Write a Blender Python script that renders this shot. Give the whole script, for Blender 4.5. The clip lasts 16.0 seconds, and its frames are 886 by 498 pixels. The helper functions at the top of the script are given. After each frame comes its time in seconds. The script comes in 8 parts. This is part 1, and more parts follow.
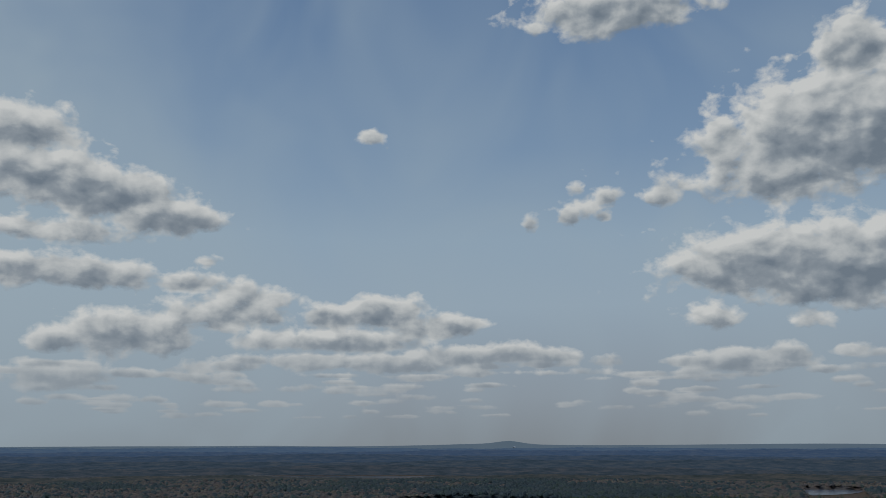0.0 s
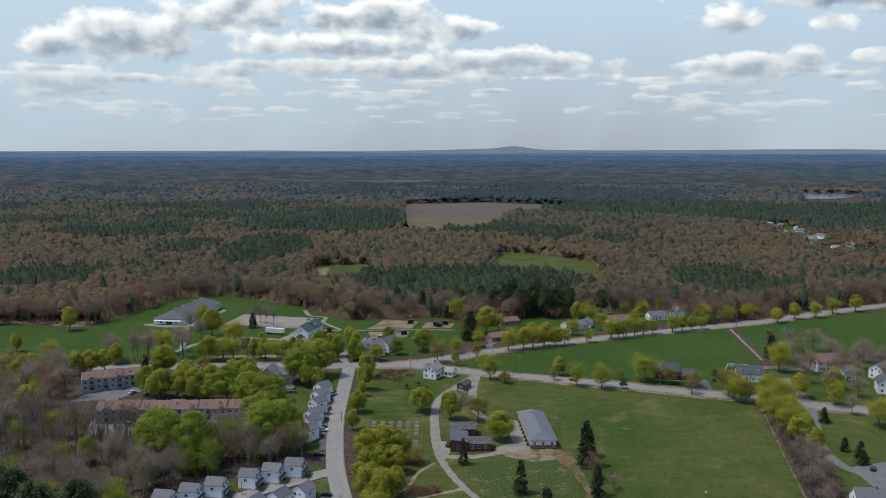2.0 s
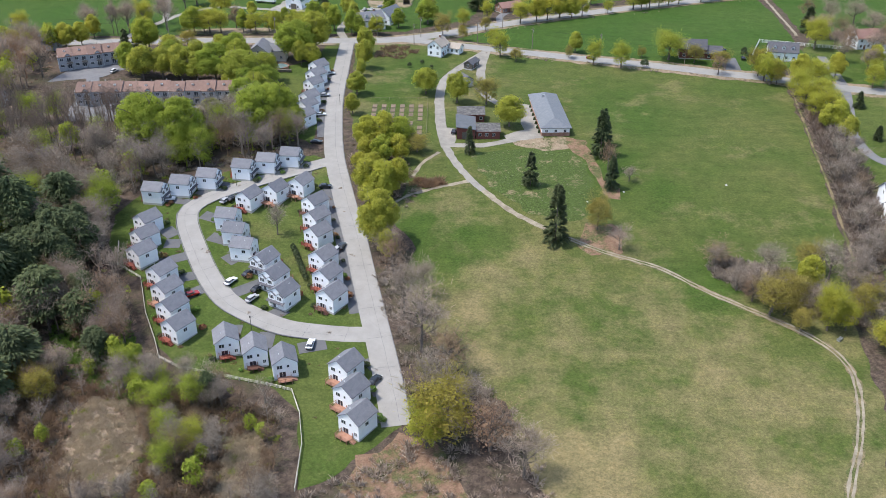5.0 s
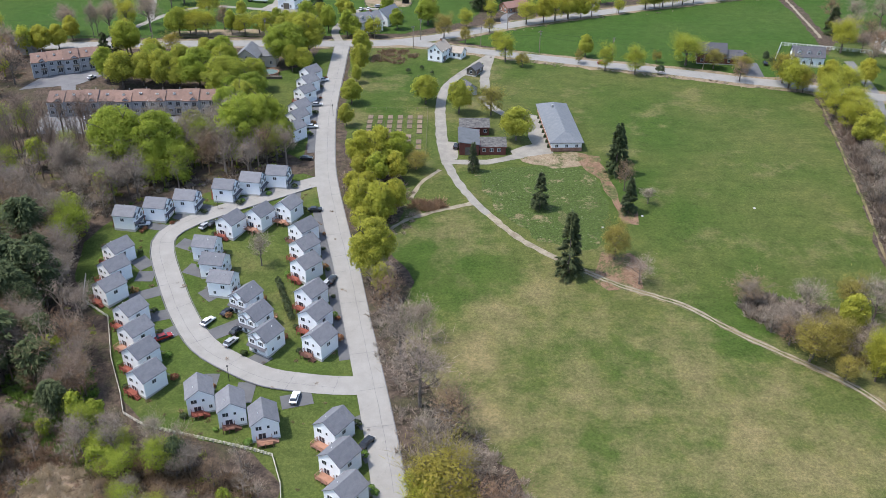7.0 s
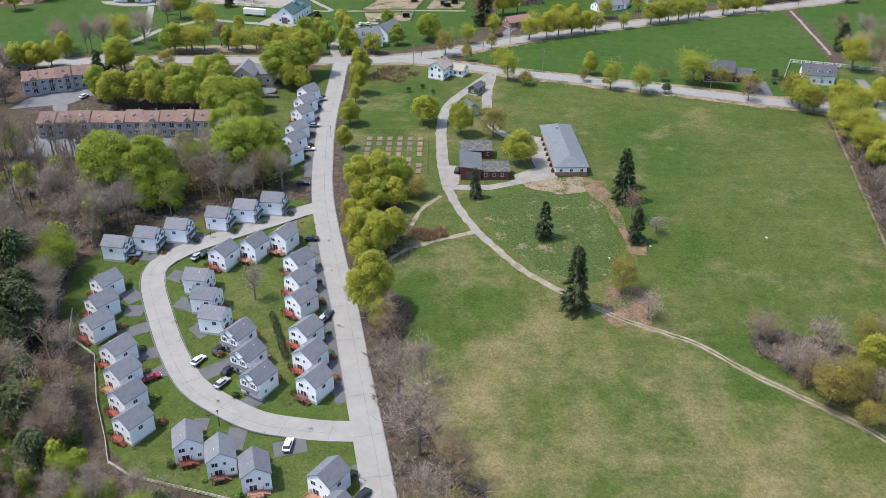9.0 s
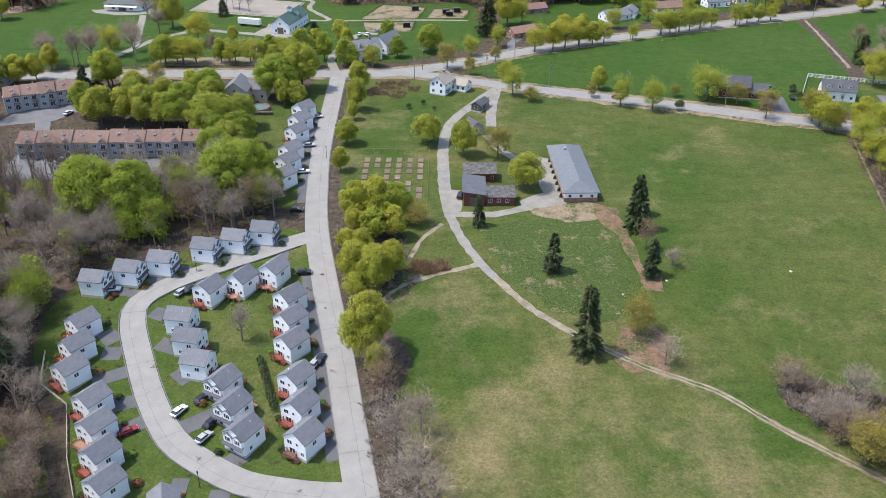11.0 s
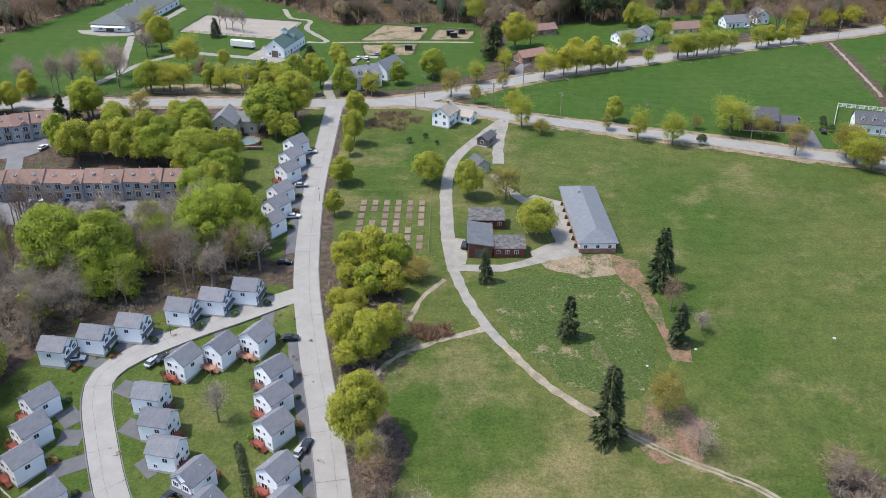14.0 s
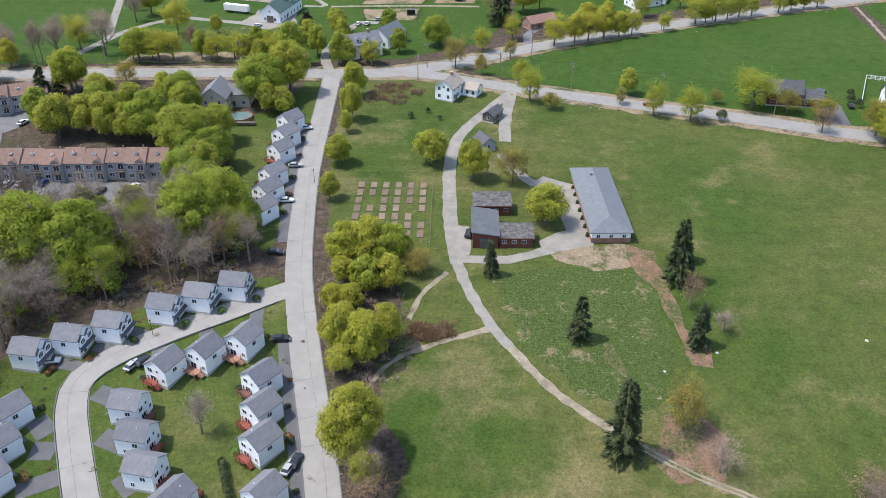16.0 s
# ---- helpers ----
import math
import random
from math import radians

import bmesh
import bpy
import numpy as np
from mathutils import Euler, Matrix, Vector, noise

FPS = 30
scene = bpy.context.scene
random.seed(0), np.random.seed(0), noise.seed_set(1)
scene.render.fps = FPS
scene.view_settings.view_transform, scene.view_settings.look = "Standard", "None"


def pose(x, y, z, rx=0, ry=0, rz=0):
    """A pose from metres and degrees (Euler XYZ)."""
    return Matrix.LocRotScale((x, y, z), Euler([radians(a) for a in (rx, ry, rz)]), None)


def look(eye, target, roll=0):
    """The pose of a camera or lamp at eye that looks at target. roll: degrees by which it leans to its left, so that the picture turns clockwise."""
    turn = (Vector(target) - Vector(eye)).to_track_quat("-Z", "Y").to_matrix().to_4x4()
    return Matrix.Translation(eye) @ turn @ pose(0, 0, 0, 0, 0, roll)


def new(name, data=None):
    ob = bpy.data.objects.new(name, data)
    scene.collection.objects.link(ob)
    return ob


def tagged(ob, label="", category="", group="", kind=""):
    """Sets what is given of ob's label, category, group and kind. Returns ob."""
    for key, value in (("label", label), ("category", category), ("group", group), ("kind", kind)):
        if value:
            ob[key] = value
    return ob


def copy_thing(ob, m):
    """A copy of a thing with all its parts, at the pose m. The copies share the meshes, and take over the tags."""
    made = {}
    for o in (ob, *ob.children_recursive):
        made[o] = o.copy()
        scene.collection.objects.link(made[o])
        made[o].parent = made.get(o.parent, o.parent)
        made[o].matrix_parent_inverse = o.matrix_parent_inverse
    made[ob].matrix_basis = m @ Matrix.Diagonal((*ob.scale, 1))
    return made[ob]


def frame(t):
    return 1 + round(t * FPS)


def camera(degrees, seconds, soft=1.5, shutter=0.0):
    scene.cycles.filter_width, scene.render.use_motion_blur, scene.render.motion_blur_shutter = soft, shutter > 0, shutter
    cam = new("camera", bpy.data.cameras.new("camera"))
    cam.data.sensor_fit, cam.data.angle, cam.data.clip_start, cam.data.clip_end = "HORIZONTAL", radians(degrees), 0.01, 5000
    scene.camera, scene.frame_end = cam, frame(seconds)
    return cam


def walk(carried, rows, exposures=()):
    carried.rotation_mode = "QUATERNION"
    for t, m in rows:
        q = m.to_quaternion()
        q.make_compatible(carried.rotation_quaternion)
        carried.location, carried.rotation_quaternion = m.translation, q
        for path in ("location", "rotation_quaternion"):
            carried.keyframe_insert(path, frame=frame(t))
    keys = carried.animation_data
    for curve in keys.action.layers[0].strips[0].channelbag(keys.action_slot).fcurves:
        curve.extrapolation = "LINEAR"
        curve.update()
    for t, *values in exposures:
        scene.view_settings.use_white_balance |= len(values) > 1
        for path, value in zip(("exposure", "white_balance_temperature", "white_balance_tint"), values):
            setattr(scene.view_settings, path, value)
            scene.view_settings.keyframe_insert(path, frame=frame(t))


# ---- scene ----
cam = camera(54.6, 16.0, 0.75)
PATH = [
    (0, (1.05, -38.20, 119.19), (2.29, 59.30, 141.37), -0.11),
    (0.5, (0.66, -31.42, 119.39), (1.76, 67.59, 133.37), -0.36),
    (1, (0.05, -24.59, 119.53), (0.97, 75.26, 125.00), -0.16),
    (1.5, (-0.36, -19.43, 120.13), (0.35, 80.52, 117.10), -0.05),
    (2, (-0.33, -14.82, 120.82), (0.21, 84.50, 109.24), -0.02),
    (2.5, (-0.40, -10.11, 120.37), (-0.00, 87.90, 100.51), -0.02),
    (3, (-0.28, -5.11, 119.72), (-0.02, 90.83, 91.50), -0.04),
    (3.5, (0.00, 0.00, 120.00), (-0.00, 93.08, 83.44), -0.03),
    (4, (0.01, 4.98, 119.80), (-0.14, 94.69, 75.62), -0.02),
    (4.2, (-0.30, 6.94, 120.06), (-0.37, 95.11, 72.88), 0.07),
    (4.5, (-0.28, 9.87, 120.26), (-0.36, 97.75, 72.53), 0.07),
    (4.8, (-0.24, 12.77, 120.44), (-0.34, 100.41, 72.28), 0.06),
    (5.2, (-0.16, 16.62, 120.63), (-0.30, 104.04, 72.07), 0.05),
    (5.7, (-0.05, 21.52, 120.82), (-0.25, 108.76, 71.95), 0.03),
    (6.1, (0.01, 25.57, 120.90), (-0.24, 112.75, 71.92), 0.02),
    (6.5, (0.04, 29.81, 120.93), (-0.25, 116.97, 71.92), 0.02),
    (6.6, (-0.11, 31.42, 120.92), (-0.34, 118.51, 71.81), 0.03),
    (6.7, (-0.12, 33.13, 120.53), (-0.36, 120.20, 71.40), 0.03),
    (6.8, (-0.14, 35.57, 119.97), (-0.39, 122.62, 70.82), 0.03),
    (6.9, (-0.17, 38.74, 119.24), (-0.42, 125.77, 70.07), 0.03),
    (7, (-0.20, 42.40, 118.40), (-0.46, 129.40, 69.20), 0.03),
    (7.1, (-0.20, 46.04, 117.16), (-0.51, 132.92, 67.74), 0.03),
    (7.2, (-0.20, 49.68, 115.92), (-0.56, 136.44, 66.28), 0.03),
    (7.3, (-0.20, 53.32, 114.68), (-0.61, 139.96, 64.82), 0.03),
    (7.4, (-0.20, 56.96, 113.44), (-0.66, 143.48, 63.36), 0.03),
    (7.5, (-0.20, 60.60, 112.20), (-0.71, 147.00, 61.90), 0.03),
    (7.6, (-0.20, 63.51, 111.68), (-0.65, 149.91, 61.38), 0.03),
    (7.7, (-0.20, 65.53, 111.32), (-0.61, 151.93, 61.02), 0.03),
    (7.75, (-0.20, 66.20, 111.20), (-0.60, 152.60, 60.90), 0.03),
    (7.8, (-0.20, 66.70, 111.65), (-0.56, 153.09, 61.33), 0.03),
    (7.9, (-0.20, 67.19, 112.10), (-0.53, 153.59, 61.75), 0.03),
    (8, (-0.20, 67.10, 112.30), (-0.52, 153.50, 61.95), 0.03),
    (8.1, (-0.20, 63.76, 114.04), (-0.52, 150.31, 63.95), 0.03),
    (8.2, (-0.20, 60.42, 115.78), (-0.52, 147.12, 65.95), 0.03),
    (8.3, (-0.20, 57.08, 117.52), (-0.53, 143.93, 67.95), 0.03),
    (8.4, (-0.20, 53.74, 119.26), (-0.53, 140.74, 69.95), 0.03),
    (8.5, (-0.20, 50.40, 121.00), (-0.53, 137.55, 71.95), 0.03),
    (8.6, (-0.19, 50.60, 121.08), (-0.53, 137.76, 72.05), 0.03),
    (8.7, (-0.17, 51.25, 121.05), (-0.52, 138.43, 72.05), 0.03),
    (8.8, (-0.15, 52.22, 121.00), (-0.52, 139.43, 72.05), 0.03),
    (9, (-0.09, 54.24, 120.89), (-0.50, 141.50, 72.05), 0.03),
    (9.5, (-0.11, 59.07, 120.90), (-0.53, 146.34, 72.07), 0.08),
    (10, (-0.12, 63.86, 120.92), (-0.60, 151.14, 72.11), 0.07),
    (10.5, (-0.13, 68.63, 120.94), (-0.67, 155.91, 72.14), 0.05),
    (11, (-0.13, 73.39, 120.98), (-0.75, 160.68, 72.18), 0.04),
    (11.5, (-0.14, 78.18, 121.01), (-0.80, 165.47, 72.22), 0.03),
    (12, (-0.12, 83.00, 121.04), (-0.83, 170.30, 72.27), 0.01),
    (12.5, (-0.14, 87.78, 120.97), (-0.92, 175.10, 72.24), -0.01),
    (13, (-0.02, 92.55, 121.23), (-0.89, 179.84, 72.45), -0.02),
    (13.5, (0.10, 97.23, 121.28), (-0.88, 184.57, 72.58), -0.01),
    (14, (0.07, 101.91, 121.39), (-1.06, 189.54, 73.23), -0.01),
    (14.5, (0.17, 106.70, 121.44), (-1.09, 194.77, 74.08), 0.03),
    (15, (0.32, 111.35, 121.54), (-1.09, 199.83, 74.96), 0.01),
    (15.5, (0.44, 115.78, 121.41), (-1.09, 203.45, 73.32), 0.01),
    (16, (0.61, 120.39, 121.08), (-1.10, 205.50, 68.60), -0.05),
]
walk(cam, [(t, look(eye, target, roll)) for t, eye, target, roll in PATH],
     exposures=[(0.0, -0.97), (0.5, -0.76), (1.0, -0.53), (1.5, -0.4), (2.0, -0.08), (2.5, 0.36), (3.0, 0.93), (3.5, 1.18), (4.0, 1.07), (6.5, 0.95), (16.0, 0.95)])

# ---- light ----
SUN_FROM = Vector((-0.46, -0.02, 0.888)).normalized()
world = bpy.data.worlds.new("world")
scene.world = world
world.use_nodes = True
wn = world.node_tree
sky = wn.nodes.new("ShaderNodeTexSky")
sky.sky_type, sky.sun_disc = "NISHITA", False
sky.air_density, sky.dust_density, sky.ozone_density = 1.0, 1.6, 1.5
sky.sun_elevation, sky.sun_rotation = radians(62.6), radians(-92)
wn.links.new(sky.outputs[0], wn.nodes["Background"].inputs[0])
wn.nodes["Background"].inputs[1].default_value = 0.15
sun = new("sun", bpy.data.lights.new("sun", "SUN"))
sun.data.energy, sun.data.angle, sun.data.color = 2.3, radians(0.6), (1.0, 0.95, 0.885)
sun.matrix_basis = look((0, 300, 900), Vector((0, 300, 900)) - SUN_FROM)

# ---- materials ----


def nodes_of(name):
    m = bpy.data.materials.new(name)
    m.use_nodes = True
    t = m.node_tree
    return m, t, t.nodes["Principled BSDF"]


def noise_of(t, scale, detail=4.0, rough=0.6, stretch=None, coord="Position"):
    n = t.nodes.new("ShaderNodeTexNoise")
    n.inputs["Scale"].default_value, n.inputs["Detail"].default_value, n.inputs["Roughness"].default_value = scale, detail, rough
    if coord == "Position":
        src = t.nodes.new("ShaderNodeNewGeometry").outputs["Position"]
    else:
        src = t.nodes.new("ShaderNodeTexCoord").outputs[coord]
    if stretch:
        mp = t.nodes.new("ShaderNodeMapping")
        mp.inputs["Scale"].default_value = stretch
        t.links.new(src, mp.inputs[0])
        src = mp.outputs[0]
    t.links.new(src, n.inputs["Vector"])
    return n.outputs["Fac"]


def ramp_of(t, fac, stops):
    r = t.nodes.new("ShaderNodeValToRGB")
    els = r.color_ramp.elements
    while len(els) < len(stops):
        els.new(0.5)
    for e, (p, c) in zip(els, stops):
        e.position, e.color = p, (*c, 1)
    t.links.new(fac, r.inputs[0])
    return r.outputs[0]


def mix_of(t, fac, a, b, kind="MIX"):
    m = t.nodes.new("ShaderNodeMix")
    m.data_type, m.blend_type = "RGBA", kind
    for sock, v in ((m.inputs[0], fac), (m.inputs[6], a), (m.inputs[7], b)):
        if isinstance(v, (int, float)):
            sock.default_value = v
        elif isinstance(v, tuple):
            sock.default_value = (*v, 1)
        else:
            t.links.new(v, sock)
    return m.outputs[2]


def span_of(t, fac, a, b, lo=0.0, hi=1.0):
    m = t.nodes.new("ShaderNodeMapRange")
    for i, v in enumerate((a, b, lo, hi)):
        m.inputs[i + 1].default_value = v
    t.links.new(fac, m.inputs[0])
    return m.outputs[0]


def calc_of(t, op, a, b):
    m = t.nodes.new("ShaderNodeMath")
    m.operation = op
    for sock, v in zip(m.inputs, (a, b)):
        if isinstance(v, (int, float)):
            sock.default_value = v
        else:
            t.links.new(v, sock)
    return m.outputs[0]


def bump_of(t, p, fac, strength=0.4, dist=0.1):
    b = t.nodes.new("ShaderNodeBump")
    b.inputs["Strength"].default_value, b.inputs["Distance"].default_value = strength, dist
    t.links.new(fac, b.inputs["Height"])
    t.links.new(b.outputs[0], p.inputs["Normal"])


def surface(name, a, b, scale=0.5, rough=0.8, fine=6.0, bump=0.3, bdist=0.05, metal=0.0, spec=0.3, vary=0.0):
    """A surface of two tones, blotched at one scale and grained at a finer one."""
    m, t, p = nodes_of(name)
    big = noise_of(t, scale, 5, 0.65)
    col = ramp_of(t, big, [(0.32, a), (0.68, b)])
    grain = noise_of(t, fine, 3, 0.7)
    col = mix_of(t, 0.5, col, ramp_of(t, grain, [(0.25, (0.62, 0.62, 0.62)), (0.75, (1.0, 1.0, 1.0))]), "MULTIPLY")
    if vary:
        rnd = t.nodes.new("ShaderNodeObjectInfo").outputs["Random"]
        col = mix_of(t, 1.0, col, ramp_of(t, rnd, [(0.0, (1 - vary,) * 3), (1.0, (1.0, 1.0, 1.0))]), "MULTIPLY")
    t.links.new(col, p.inputs["Base Color"])
    p.inputs["Roughness"].default_value, p.inputs["Metallic"].default_value = rough, metal
    p.inputs["Specular IOR Level"].default_value = spec
    if bump:
        bump_of(t, p, grain, bump, bdist)
    return m


def foliage(name, dark, light, tint, thin=0.35, grain=0.0):
    """Leaves or twigs: each small piece has its own tone, each tree its own shade."""
    m, t, p = nodes_of(name)
    isl = t.nodes.new("ShaderNodeNewGeometry").outputs["Random Per Island"]
    col = ramp_of(t, isl, [(0.0, dark), (1.0, light)])
    tone = t.nodes.new("ShaderNodeAttribute")
    tone.attribute_name = "tone"
    rnd = t.nodes.new("ShaderNodeObjectInfo").outputs["Random"]
    both = calc_of(t, "FRACT", calc_of(t, "ADD", tone.outputs["Fac"], rnd), 0.0)
    col = mix_of(t, span_of(t, both, 0.0, 1.0, 0.0, 0.75), col, tint)
    patch = noise_of(t, 0.25, 2, 0.5)
    col = mix_of(t, 0.6, col, ramp_of(t, patch, [(0.3, (0.6, 0.62, 0.6)), (0.7, (1.12, 1.1, 1.0))]), "MULTIPLY")
    if grain >= 0.1:  # budding trees among the others: russet, straw, greenish, grey
        col = mix_of(t, 0.85, col, ramp_of(t, both, [(0.0, (0.84, 0.87, 0.93)), (0.25, (1.0, 1.0, 1.0)), (0.42, (1.16, 1.0, 0.92)), (0.6, (0.9, 0.91, 0.94)), (0.8, (1.2, 1.15, 0.9)), (1.0, (0.98, 1.08, 0.84))]), "MULTIPLY")
    stand = noise_of(t, 0.006, 3, 0.6)
    col = mix_of(t, 0.8, col, ramp_of(t, stand, [(0.35, (0.78, 0.86, 0.86)), (0.5, (1.0, 1.0, 1.0)), (0.65, (1.2, 1.06, 0.95))]), "MULTIPLY")
    if grain and grain < 0.05:
        wood = noise_of(t, grain, 5, 0.7, (0.6, 1.0, 1.0))
        col = mix_of(t, 0.9, col, ramp_of(t, wood, [(0.36, (0.5, 0.56, 0.6)), (0.5, (1.0, 1.0, 1.0)), (0.64, (1.45, 1.35, 1.25))]), "MULTIPLY")
    elif grain:
        # noise paints the shaded gaps between twigs into the crowns' colour
        twig_gaps = noise_of(t, grain, 4, 0.75)
        col = mix_of(t, 0.9, col, ramp_of(t, twig_gaps, [(0.34, (0.42, 0.42, 0.44)), (0.5, (1.0, 1.0, 1.0)), (0.66, (1.5, 1.46, 1.4))]), "MULTIPLY")
        bump_of(t, p, twig_gaps, 0.45, min(1.5, 1.0 / grain))
    p.inputs["Roughness"].default_value, p.inputs["Specular IOR Level"].default_value = 0.75, 0.15
    t.links.new(col, p.inputs["Base Color"])
    tr = t.nodes.new("ShaderNodeBsdfTranslucent")
    t.links.new(col, tr.inputs["Color"])
    mx = t.nodes.new("ShaderNodeMixShader")
    mx.inputs[0].default_value = thin
    t.links.new(p.outputs[0], mx.inputs[1])
    t.links.new(tr.outputs[0], mx.inputs[2])
    t.links.new(mx.outputs[0], t.nodes["Material Output"].inputs[0])
    return m


def grass(name, lush, dull, straw, dry, low=None):
    """Turf: lush and dull green in broad patches, straw where it is worn; low: the y below which it gets drier."""
    m, t, p = nodes_of(name)
    broad = noise_of(t, 0.022, 5, 0.6)
    col = ramp_of(t, broad, [(0.35, lush), (0.65, dull)])
    worn = noise_of(t, 0.035, 6, 0.68)
    if low:
        sep = t.nodes.new("ShaderNodeSeparateXYZ")
        t.links.new(t.nodes.new("ShaderNodeNewGeometry").outputs["Position"], sep.inputs[0])
        worn = calc_of(t, "ADD", worn, span_of(t, sep.outputs[1], low[0], low[1], 0.095, -0.08))
        worn = calc_of(t, "ADD", worn, span_of(t, sep.outputs[0], 5.0, 85.0, 0.04, 0.0))
    col = mix_of(t, span_of(t, worn, dry, dry + 0.22, 0.0, 0.85), col, straw)
    streak = noise_of(t, 0.5, 3, 0.6, (0.12, 1.0, 1.0))
    col = mix_of(t, 0.35, col, ramp_of(t, streak, [(0.3, (0.72, 0.75, 0.7)), (0.7, (1.1, 1.1, 1.05))]), "MULTIPLY")
    mottle = noise_of(t, 0.22, 8, 0.75)
    col = mix_of(t, 0.55, col, ramp_of(t, mottle, [(0.33, (0.55, 0.62, 0.55)), (0.5, (1.0, 1.0, 1.0)), (0.68, (1.4, 1.28, 1.2))]), "MULTIPLY")
    tuft = noise_of(t, 1.3, 5, 0.75)
    col = mix_of(t, 0.7, col, ramp_of(t, tuft, [(0.33, (0.5, 0.54, 0.48)), (0.67, (1.32, 1.3, 1.25))]), "MULTIPLY")
    fleck = noise_of(t, 3.4, 4, 0.8)
    col = mix_of(t, 0.6, col, ramp_of(t, fleck, [(0.36, (0.62, 0.62, 0.6)), (0.64, (1.3, 1.3, 1.3))]), "MULTIPLY")
    t.links.new(col, p.inputs["Base Color"])
    p.inputs["Roughness"].default_value, p.inputs["Specular IOR Level"].default_value = 0.95, 0.1
    bump_of(t, p, tuft, 0.7, 0.3)
    return m


def patchy(name, a, b, turf, share=0.5, stones=0.0):
    """Bare or littered ground that breaks up into turf at its thin places; stones: pale specks lying on it."""
    m, t, p = nodes_of(name)
    col = ramp_of(t, noise_of(t, 0.6, 6, 0.7), [(0.3, a), (0.7, b)])
    thin = calc_of(t, "ADD", calc_of(t, "MULTIPLY", noise_of(t, 0.16, 4, 0.6), 0.6), calc_of(t, "MULTIPLY", noise_of(t, 1.1, 6, 0.75), 0.4))
    green = ramp_of(t, noise_of(t, 1.3, 5, 0.75), [(0.3, tuple(0.55 * c for c in turf)), (0.7, tuple(1.3 * c for c in turf))])
    col = mix_of(t, span_of(t, thin, share - 0.05, share + 0.05), col, green)
    if stones:
        speck = noise_of(t, 1.6, 4, 0.6)
        col = mix_of(t, span_of(t, speck, 0.64, 0.7, 0.0, stones), col, (0.42, 0.39, 0.33))
    grain = noise_of(t, 2.6, 5, 0.75)
    col = mix_of(t, 0.8, col, ramp_of(t, grain, [(0.32, (0.5, 0.5, 0.5)), (0.68, (1.35, 1.33, 1.3))]), "MULTIPLY")
    t.links.new(col, p.inputs["Base Color"])
    p.inputs["Roughness"].default_value, p.inputs["Specular IOR Level"].default_value = 0.95, 0.1
    bump_of(t, p, grain, 0.7, 0.3)
    return m


def asphalt(name, a, b, crack=0.5):
    """Worn asphalt with darker joints and sealed cracks."""
    m, t, p = nodes_of(name)
    col = ramp_of(t, noise_of(t, 0.25, 6, 0.7), [(0.3, a), (0.7, b)])
    v = t.nodes.new("ShaderNodeTexVoronoi")
    v.feature = "DISTANCE_TO_EDGE"
    v.inputs["Scale"].default_value = 0.075
    bend = t.nodes.new("ShaderNodeVectorMath")
    bend.operation = "MULTIPLY_ADD"
    wob = t.nodes.new("ShaderNodeTexNoise")
    wob.inputs["Scale"].default_value, wob.inputs["Detail"].default_value = 0.35, 4.0
    at = t.nodes.new("ShaderNodeNewGeometry").outputs["Position"]
    t.links.new(at, wob.inputs["Vector"])
    t.links.new(wob.outputs["Color"], bend.inputs[0])
    bend.inputs[1].default_value = (6.0, 6.0, 6.0)
    t.links.new(at, bend.inputs[2])
    t.links.new(bend.outputs[0], v.inputs["Vector"])
    line = span_of(t, v.outputs["Distance"], 0.002, 0.008, crack, 0.0)
    col = mix_of(t, line, col, tuple(c * 0.35 for c in a))
    grain = noise_of(t, 9.0, 3, 0.7)
    col = mix_of(t, 0.4, col, ramp_of(t, grain, [(0.3, (0.7, 0.7, 0.7)), (0.7, (1.05, 1.05, 1.05))]), "MULTIPLY")
    t.links.new(col, p.inputs["Base Color"])
    p.inputs["Roughness"].default_value = 0.9
    return m


def shingle(name, a, b):
    """Roofing in courses, streaked down the slope."""
    m, t, p = nodes_of(name)
    col = ramp_of(t, noise_of(t, 0.8, 5, 0.7, None, "Object"), [(0.3, a), (0.7, b)])
    tab = noise_of(t, 5.0, 2, 0.5, (1.0, 1.0, 2.5), "Object")
    col = mix_of(t, 0.6, col, ramp_of(t, tab, [(0.3, (0.75, 0.75, 0.75)), (0.7, (1.1, 1.1, 1.1))]), "MULTIPLY")
    rnd = t.nodes.new("ShaderNodeObjectInfo").outputs["Random"]
    col = mix_of(t, 1.0, col, ramp_of(t, rnd, [(0.0, (0.85, 0.85, 0.86)), (1.0, (1.08, 1.06, 1.04))]), "MULTIPLY")
    t.links.new(col, p.inputs["Base Color"])
    p.inputs["Roughness"].default_value = 0.85
    bump_of(t, p, tab, 0.4, 0.03)
    return m


def siding(name, a, b):
    """Clapboards: thin level courses."""
    m, t, p = nodes_of(name)
    w = t.nodes.new("ShaderNodeTexWave")
    w.wave_type, w.bands_direction, w.wave_profile = "BANDS", "Z", "SAW"
    w.inputs["Scale"].default_value, w.inputs["Distortion"].default_value = 1.1, 0.0
    t.links.new(t.nodes.new("ShaderNodeTexCoord").outputs["Object"], w.inputs["Vector"])
    col = ramp_of(t, noise_of(t, 0.7, 4, 0.6), [(0.3, a), (0.7, b)])
    col = mix_of(t, 0.5, col, ramp_of(t, w.outputs["Fac"], [(0.0, (0.82, 0.82, 0.84)), (0.25, (1.0, 1.0, 1.0))]), "MULTIPLY")
    t.links.new(col, p.inputs["Base Color"])
    p.inputs["Roughness"].default_value = 0.6
    bump_of(t, p, w.outputs["Fac"], 0.3, 0.02)
    return m


